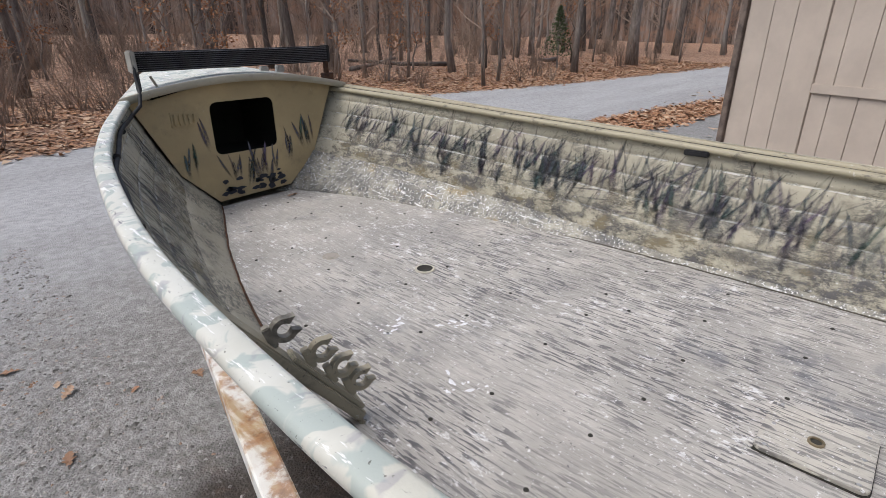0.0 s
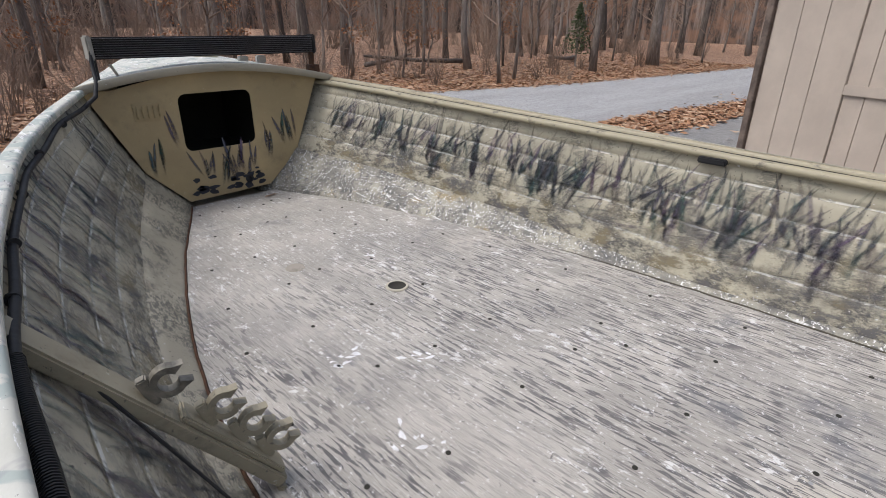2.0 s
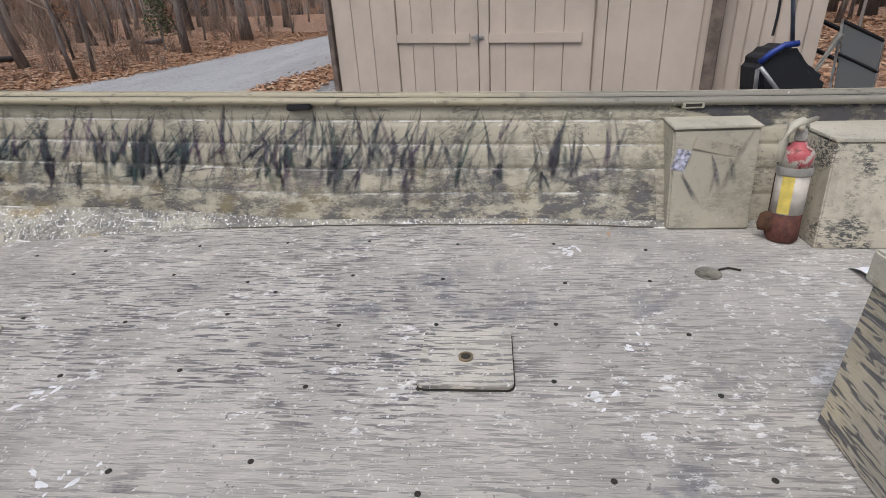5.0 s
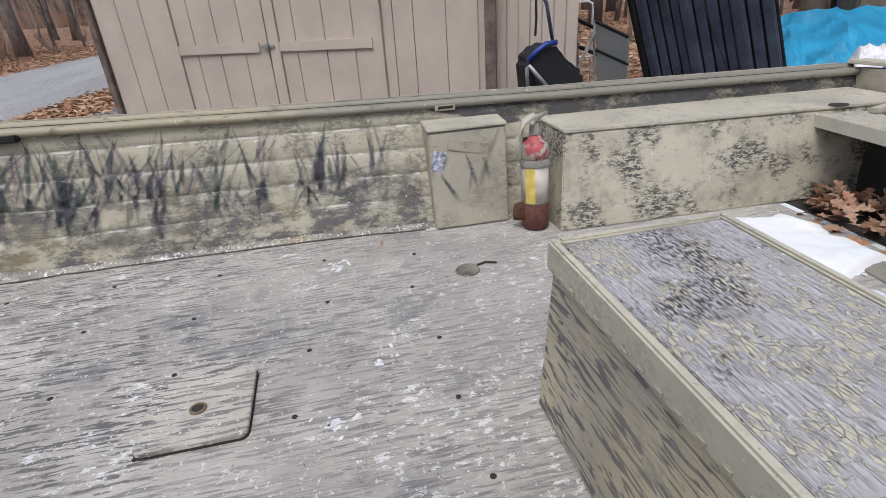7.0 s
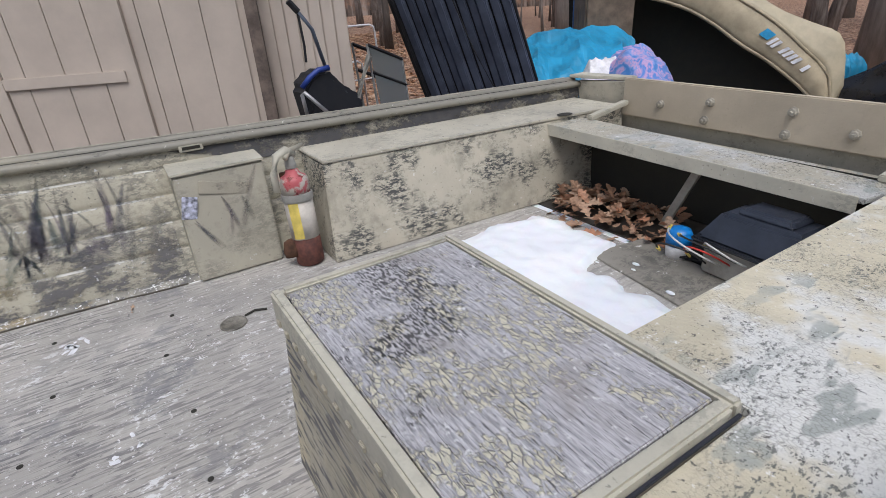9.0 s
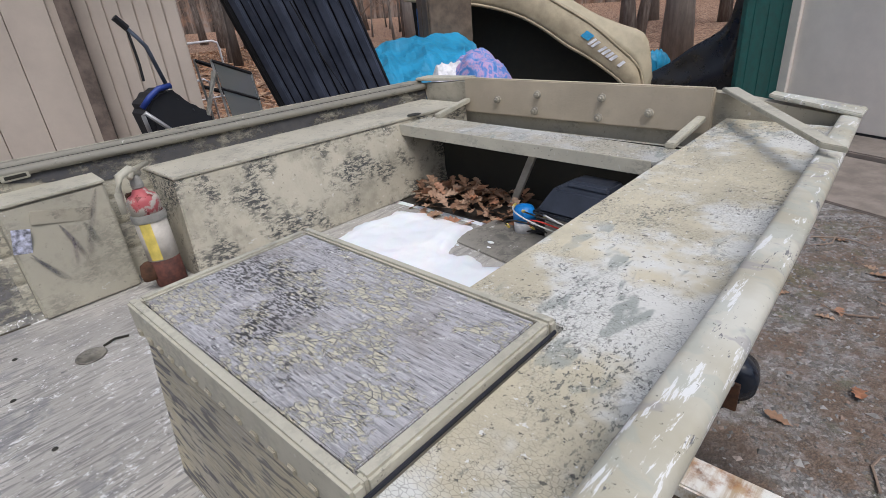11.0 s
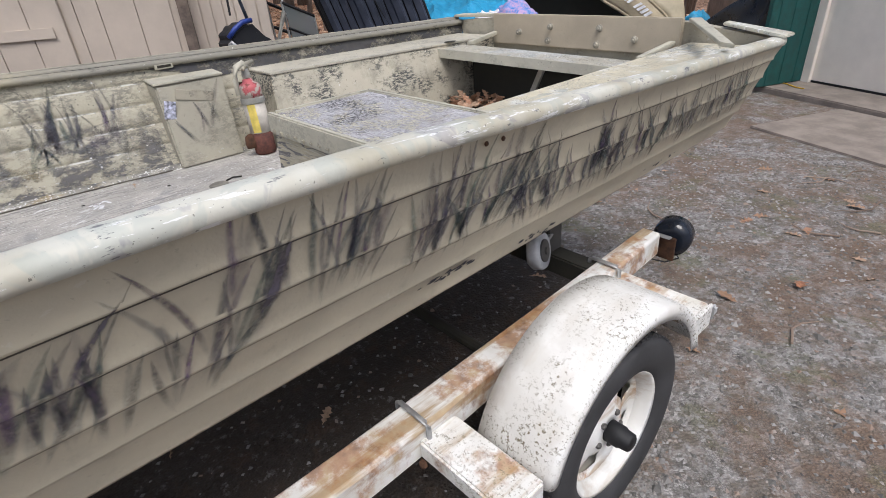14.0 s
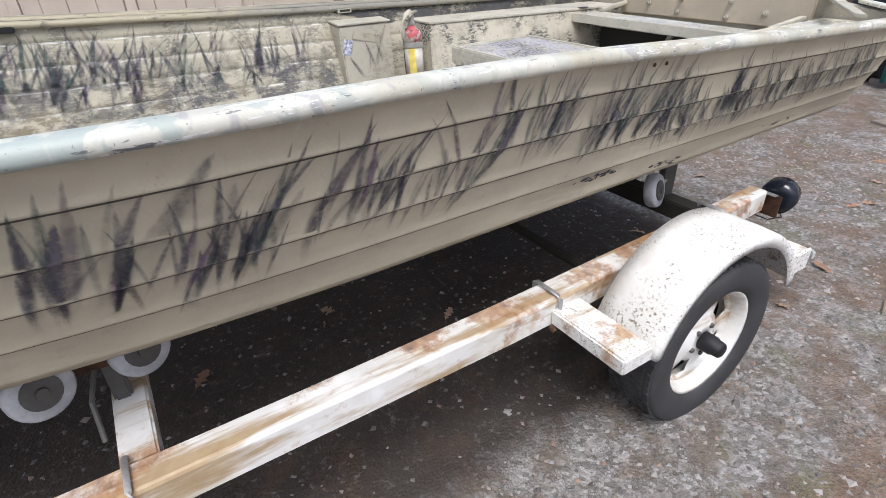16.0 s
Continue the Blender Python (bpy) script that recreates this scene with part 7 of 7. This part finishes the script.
def build_woods():
    kinds = []
    for i, (h, r, l) in enumerate(((13, 0.19, 34), (11, 0.13, 30), (9, 0.085, 26), (14, 0.24, 36), (7.5, 0.055, 24), (6, 0.04, 20))):
        tr, cr, tips = tree_mesh(40 + i, h, r, l)
        ob = thing("tree", ("tall bare grey-brown forest tree" if h > 10 else "slender bare young tree"), "tree", "trees of the wood", at=pose(0, -60 - 3 * i, -0.2))
        part("trunk", tr, M_BARK, ob, "", True)
        part("crown", cr, M_TWIG, ob, "bare twigs")
        kinds.append(ob)
    # a beech sapling that keeps its leaves, and a small evergreen
    tr, cr, tips = tree_mesh(77, 4.2, 0.035, 26)
    rng = random.Random(5)
    lv = bmesh.new()
    for t in tips:
        for _ in range(6):
            leaf_quad(lv, t + Vector((rng.gauss(0, 0.09), rng.gauss(0, 0.09), rng.gauss(-0.02, 0.08))), 0.07, rng, 1.0)
    beech = thing("beech_sapling", "young beech still holding russet dead leaves", "tree", "saplings", at=pose(10.8, 14.5, 0.0))
    part("trunk", tr, M_BARK, beech, "", True)
    part("crown", cr, M_TWIG, beech)
    tagged(part("foliage", lv, M_RUSSET, beech, "russet dead leaves"), kind="stuff")
    copy_thing(beech, pose(17.5, 14.0, 0.2, 0, 0, 80))
    copy_thing(beech, pose(4.0, 19.5, 0.2, 0, 0, 160))
    for i, (x, y) in enumerate(((7.4, 15.6), (12.2, 13.6), (15.2, 15.5), (2.4, 16.4), (8.8, 18.0), (19.4, 14.6), (23.5, 13.4), (5.6, 14.6))):
        copy_thing(beech, pose(x, y, height_at(x, y) - 0.05, 0, 0, 47 * i))
    pine = thing("evergreen_sapling", "small green evergreen at the wood's edge", "tree", at=pose(21.0, 12.6, 0.0))
    part("trunk", tube([(0, 0, -0.1), (0.02, 0, 1.2), (0, 0.02, 2.4)], [0.05, 0.035, 0.01], 6), M_BARK, pine)
    lv = bmesh.new()
    for _ in range(900):
        z = rng.uniform(0.5, 2.4)
        rr = (2.5 - z) * 0.42 * rng.uniform(0.2, 1)
        a = rng.uniform(0, 6.283)
        leaf_quad(lv, (rr * math.cos(a), rr * math.sin(a), z - rr * 0.15), 0.09, rng, 0.9)
    tagged(part("foliage", lv, M_PINE, pine, "green needles"), kind="stuff")
    spots = []

    def free(x, y, gap):
        if any((x - a) ** 2 + (y - b) ** 2 < gap * gap for a, b in spots):
            return False
        spots.append((x, y))
        return True

    rng = random.Random(9)
    used = set()

    def plant(k, x, y, s=1.0):
        m = pose(x, y, height_at(x, min(y, 60)) - 0.1, 0, 0, rng.uniform(0, 360))
        if k not in used:
            used.add(k)
            kinds[k].matrix_basis = m
        else:
            copy_thing(kinds[k], m)

    # marked trunks
    for k, x, y in ((1, 20.3, 11.4), (4, 13.4, 14.0), (4, 13.7, 10.9), (2, 19.7, 21.0), (3, 9.6, 21.5), (0, 10.6, 22.6), (0, 12.9, 20.5), (2, 13.0, 17.6), (3, 3.9, -10.9), (1, 5.0, -11.5), (2, 9.5, -7.2), (3, 25.5, 11.2)):
        if free(x, y, 0.3):
            plant(k, x, y)
    n = 0
    while n < 150:
        x, y = rng.uniform(-18, 42), rng.uniform(10, 40)
        if y > EDGE(x) + 2.0 and free(x, y, 1.1):
            plant(rng.choice((0, 1, 1, 2, 2, 4, 4, 5, 5)), x, y)
            n += 1
    n = 0
    while n < 75:
        x, y = rng.uniform(4, 36), rng.uniform(-26, 1)
        if (x > 11 or y < -9.5) and not (x < 3 and y > -12) and free(x, y, 1.4):
            plant(rng.choice((0, 1, 2, 3, 4, 5)), x, y)
            n += 1
    # unseen trees added behind the camera path to block low sky light
    n = 0
    while n < 24:
        x, y = rng.uniform(-34, -20), rng.uniform(-24, 12)
        if free(x, y, 1.9):
            plant(rng.choice((0, 1, 3, 2)), x, y)
            n += 1
    # brush
    shrubs = []
    for i in range(4):
        r2 = random.Random(60 + i)
        bm = bmesh.new()
        for _ in range(26):
            a = r2.uniform(0, 6.283)
            h = r2.uniform(0.7, 2.0)
            d = Vector((math.cos(a) * r2.uniform(0.1, 0.6), math.sin(a) * r2.uniform(0.1, 0.6), 1))
            p0 = Vector((r2.gauss(0, 0.12), r2.gauss(0, 0.12), -0.05))
            p1 = p0 + d * h * 0.55 + Vector((r2.gauss(0, 0.05), r2.gauss(0, 0.05), 0))
            p2 = p0 + d * h + Vector((r2.gauss(0, 0.12), r2.gauss(0, 0.12), 0))
            tube([p0, p1, p2], [0.010, 0.007, 0.003], 3, bm, False)
            for _ in range(4):
                b = p0.lerp(p2, r2.uniform(0.35, 0.95))
                g = Vector((r2.gauss(0, 1), r2.gauss(0, 1), r2.gauss(0.6, 0.5))).normalized() * r2.uniform(0.15, 0.45)
                tube([b, b + g], [0.005, 0.0025], 3, bm, False)
        ob = part("shrub", bm, M_TWIG)
        tagged(ob, "leafless brown thicket of thin twigs", "shrub", "brush at the wood's edge")
        shrubs.append(ob)
    n = 0
    first = set()
    while n < 292:
        x, y = rng.uniform(-14, 36), rng.uniform(10, 38)
        d = y - EDGE(x)
        if d > 0.8 and rng.random() < (1.0 if x < 9 else 0.45) * (1 if d < 9 else 0.7):
            k = rng.randrange(4)
            m = pose(x, y, height_at(x, y), 0, 0, rng.uniform(0, 360))
            if k not in first:
                first.add(k)
                shrubs[k].matrix_basis = m
            else:
                o = shrubs[k].copy()
                scene.collection.objects.link(o)
                o.matrix_basis = m @ Matrix.Scale(rng.uniform(0.4, 1.15) * (1.5 if d > 9 else 1.0), 4)
            n += 1
    for i, (x, y, ln, rz) in enumerate(((24.0, 14.5, 5.0, 200), (14.0, 18.0, 4.0, 20), (18.0, 16.0, 4.5, 150))):
        ob = part("fallen_log", tube([(0, 0, 0.1), (ln * 0.5, 0.1, 0.16), (ln, 0, 0.35)], [0.10, 0.08, 0.05], 8), M_BARK, None, "", True)
        ob.matrix_basis = pose(x, y, height_at(x, y), 0, 0, rz)
        tagged(ob, "fallen grey log on the leaf litter", "log", "fallen logs")
    # far wall of woods
    n = Nodes("far_woods")
    st = n.noise(1.0, 5, 0.7, n.stretch(1.6, 1.6, 0.16))
    c = n.ramp(st, [(0.38, (0.035, 0.028, 0.024)), (0.5, (0.15, 0.115, 0.095)), (0.64, (0.34, 0.285, 0.25))])
    c = n.mix(n.span(n.noise(0.6, 6, 0.75), 0.45, 0.60, 0, 0.65), c, (0.30, 0.175, 0.115))
    mb = n.done(c, 0.95)
    bm = sheet(lambda a, z: Vector((4 + 52 * math.cos(a), 4 + 52 * math.sin(a), z + (1.0 * noise.noise((a * 30, 0, 0)) if z > 5 else 0))), [2 * math.pi * i / 180 for i in range(181)], [-2, 4, 11])
    tagged(part("backdrop", bm, mb), "distant brown leafless woods", "backdrop", kind="structure")


def oak_leaf(seed):
    """A lobed, slightly curled dead oak leaf."""
    rng = random.Random(seed)
    prof = [(0.0, 0.012), (0.12, 0.02), (0.25, 0.16), (0.33, 0.08), (0.45, 0.27), (0.55, 0.13), (0.68, 0.30), (0.77, 0.16), (0.88, 0.17), (1.0, 0.0)]
    bm = bmesh.new()
    mid, lt, rt = [], [], []
    for x, w in prof:
        bend = 0.10 * math.sin(x * 3.0 + seed)
        mid.append(bm.verts.new((x, bend * 0.3, 0.03 + 0.05 * x * (1 - x))))
        lt.append(bm.verts.new((x + 0.05 * w, bend * 0.3 + w * rng.uniform(0.85, 1.1), 0.03 + rng.uniform(0.0, 0.5) * w)))
        rt.append(bm.verts.new((x + 0.05 * w, bend * 0.3 - w * rng.uniform(0.85, 1.1), 0.03 + rng.uniform(0.0, 0.5) * w)))
    for i in range(len(prof) - 1):
        bm.faces.new((mid[i], mid[i + 1], lt[i + 1], lt[i]))
        bm.faces.new((rt[i], rt[i + 1], mid[i + 1], mid[i]))
    bmesh.ops.scale(bm, verts=bm.verts[:], vec=(0.13, 0.13, 0.13))
    return bm


def build_small_scatter():
    rng = random.Random(14)
    n = Nodes("oak_leaf")
    c = n.ramp(n.each(), [(0.0, (0.20, 0.10, 0.055)), (0.4, (0.33, 0.20, 0.125)), (0.75, (0.42, 0.29, 0.20)), (1.0, (0.36, 0.15, 0.075))])
    c = n.mix(n.span(n.noise(40, 4), 0.45, 0.7, 0, 0.4), c, (0.12, 0.07, 0.04))
    m_oak = n.done(c, 0.7)
    base = []
    for i in range(3):
        ob = part("oak_leaf", oak_leaf(i), m_oak)
        tagged(ob, "curled brown dead oak leaf", "leaf", "fallen leaves")
        base.append(ob)
    places = [(0.40, 2.68, G), (0.175, 3.09, G), (0.146, 2.88, G), (0.708, 2.54, G), (0.045, 2.34, G), (1.0, 5.06, G), (0.41, -3.50, G), (-0.07, -3.24, G), (0.17, -4.04, G), (0.04, -2.83, G), (1.14, -4.66, G), (-0.37, -2.57, G), (0.14, -1.97, G), (0.18, -2.44, G), (1.48, -0.36, G), (1.32, -0.23, G), (1.36, 0.06, G), (0.52, -3.88, G)]
    places += [(rng.uniform(-2.0, 0.1), rng.uniform(0.5, 7), G) for _ in range(26)]
    places += [(rng.uniform(-1.0, 1.4), rng.uniform(-4.6, -1.8), G) for _ in range(22)]
    places += [(rng.uniform(0.5, 1.8), rng.uniform(-1.5, 0.8), G) for _ in range(12)]
    places += [(1.775, 0.985, FLOOR), (1.80, -0.43, FLOOR), (1.79, -0.60, FLOOR), (1.75, -0.95, FLOOR), (1.45, 2.6, FLOOR), (1.50, 2.52, FLOOR)]
    for _ in range(170):
        a, r = rng.uniform(0, 6.283), rng.random() ** 0.6
        places.append((1.34 + 0.27 * r * math.cos(a), -1.97 + 0.155 * r * math.sin(a), FLOOR + 0.055 * (1 - r) + rng.uniform(0, 0.02)))
    for i, (x, y, z) in enumerate(places):
        k = i % 3
        inside = z > 0
        s = rng.uniform(0.55, 1.0) * (0.68 if inside else 0.9)
        m = pose(x, y, z + 0.001, rng.gauss(0, 10 if not inside else 22), rng.gauss(0, 10 if not inside else 22), rng.uniform(0, 360)) @ Matrix.Scale(s, 4)
        if i < 3:
            base[k].matrix_basis = m
        else:
            o = base[k].copy()
            scene.collection.objects.link(o)
            o.matrix_basis = m
    # leaf litter under the trees
    bm_v, bm_f = [], []
    cnt = 0
    while cnt < 46000:
        if rng.random() < 0.50:
            x = rng.uniform(-6, 30)
            y = EDGE(x) + abs(rng.gauss(0, 4.0)) - 0.6
        elif rng.random() < 0.35:
            x, y = rng.uniform(8, 17), rng.uniform(2.6, 5.0)
        else:
            x, y = rng.uniform(5.5, 26), rng.uniform(-14, -2.5)
        if litter_at(x, y) + rng.gauss(0, 0.22) < 0.5:
            continue
        z = height_at(x, min(y, 60)) + rng.uniform(0.005, 0.03)
        s = rng.uniform(0.05, 0.10) * (1.15 if y < -2 else 1.0)
        a = rng.uniform(0, 6.283)
        ux, uy = math.cos(a) * s, math.sin(a) * s
        tl = rng.uniform(-0.03, 0.05)
        b = len(bm_v)
        bm_v += [(x - ux, y - uy, z + tl), (x + uy * 0.5, y - ux * 0.5, z), (x + ux, y + uy, z + tl * 0.5), (x - uy * 0.5, y + ux * 0.5, z + rng.uniform(0, 0.03))]
        bm_f += [(b, b + 1, b + 3), (b + 1, b + 2, b + 3)]
        cnt += 1
    me = bpy.data.meshes.new("leaf_litter")
    me.from_pydata(bm_v, [], bm_f)
    tagged(part("leaf_litter", me, M_LEAF), "brown fallen leaves covering the ground", "leaf litter", kind="stuff")
    # loose gravel
    n = Nodes("pebble")
    m_peb = n.done(n.ramp(n.island(), [(0.0, (0.09, 0.085, 0.08)), (0.5, (0.22, 0.21, 0.20)), (0.85, (0.36, 0.35, 0.34)), (1.0, (0.26, 0.17, 0.12))]), 0.85)
    v, f = [], []
    for _ in range(30000):
        if rng.random() < 0.55:
            x, y = rng.uniform(-1.4, 1.9), rng.uniform(-4.8, 1.2)
        else:
            x, y = rng.uniform(-2.2, 0.5), rng.uniform(0.2, 5.5)
        if shaded_soil_at(x, y) > 0.45 and rng.random() < 0.85:
            continue
        s = rng.uniform(0.004, 0.012) * (1.7 if rng.random() < 0.05 else 1)
        b = len(v)
        z = height_at(x, y)
        for dx, dy, dz in ((1, 0, 0), (0, 1, 0), (-1, 0, 0), (0, -1, 0), (0, 0, 0.7)):
            v.append((x + s * (dx + rng.gauss(0, 0.25)), y + s * (dy + rng.gauss(0, 0.25)), z + s * dz))
        f += [(b, b + 1, b + 4), (b + 1, b + 2, b + 4), (b + 2, b + 3, b + 4), (b + 3, b, b + 4)]
    me = bpy.data.meshes.new("loose_gravel")
    me.from_pydata(v, [], f)
    tagged(part("loose_gravel", me, m_peb), "loose grey and brown gravel stones", "gravel", kind="stuff")
    for i in range(16):
        x, y = (rng.uniform(-0.6, 1.2), rng.uniform(-4.6, -2.0)) if i < 11 else (rng.uniform(-1.2, 0.0), rng.uniform(0.9, 3.5))
        ln = rng.uniform(0.12, 0.4)
        a = rng.uniform(0, 6.283)
        p = [Vector((x + math.cos(a + 0.25 * math.sin(k)) * ln * k / 4, y + math.sin(a + 0.25 * math.sin(k)) * ln * k / 4, G + 0.008 + 0.004 * rng.random())) for k in range(5)]
        tagged(part("stick", tube(p, [0.006, 0.005, 0.005, 0.004, 0.002], 5), M_TWIG), "thin brown fallen stick on gravel", "stick", "fallen sticks")
    ob = part("snow_remnant", heap(0.30, 12.3, 0.62, 0.42, 0.13, 10, 2.0, 0.03), M_WHITE, None, "", True)
    tagged(ob, "small remnant of snow at the wood's edge", "snow")
    ob.location.z = height_at(0.3, 12.3) - G


build_shed()
build_garage()
build_yard_things()
build_woods()
build_small_scatter()
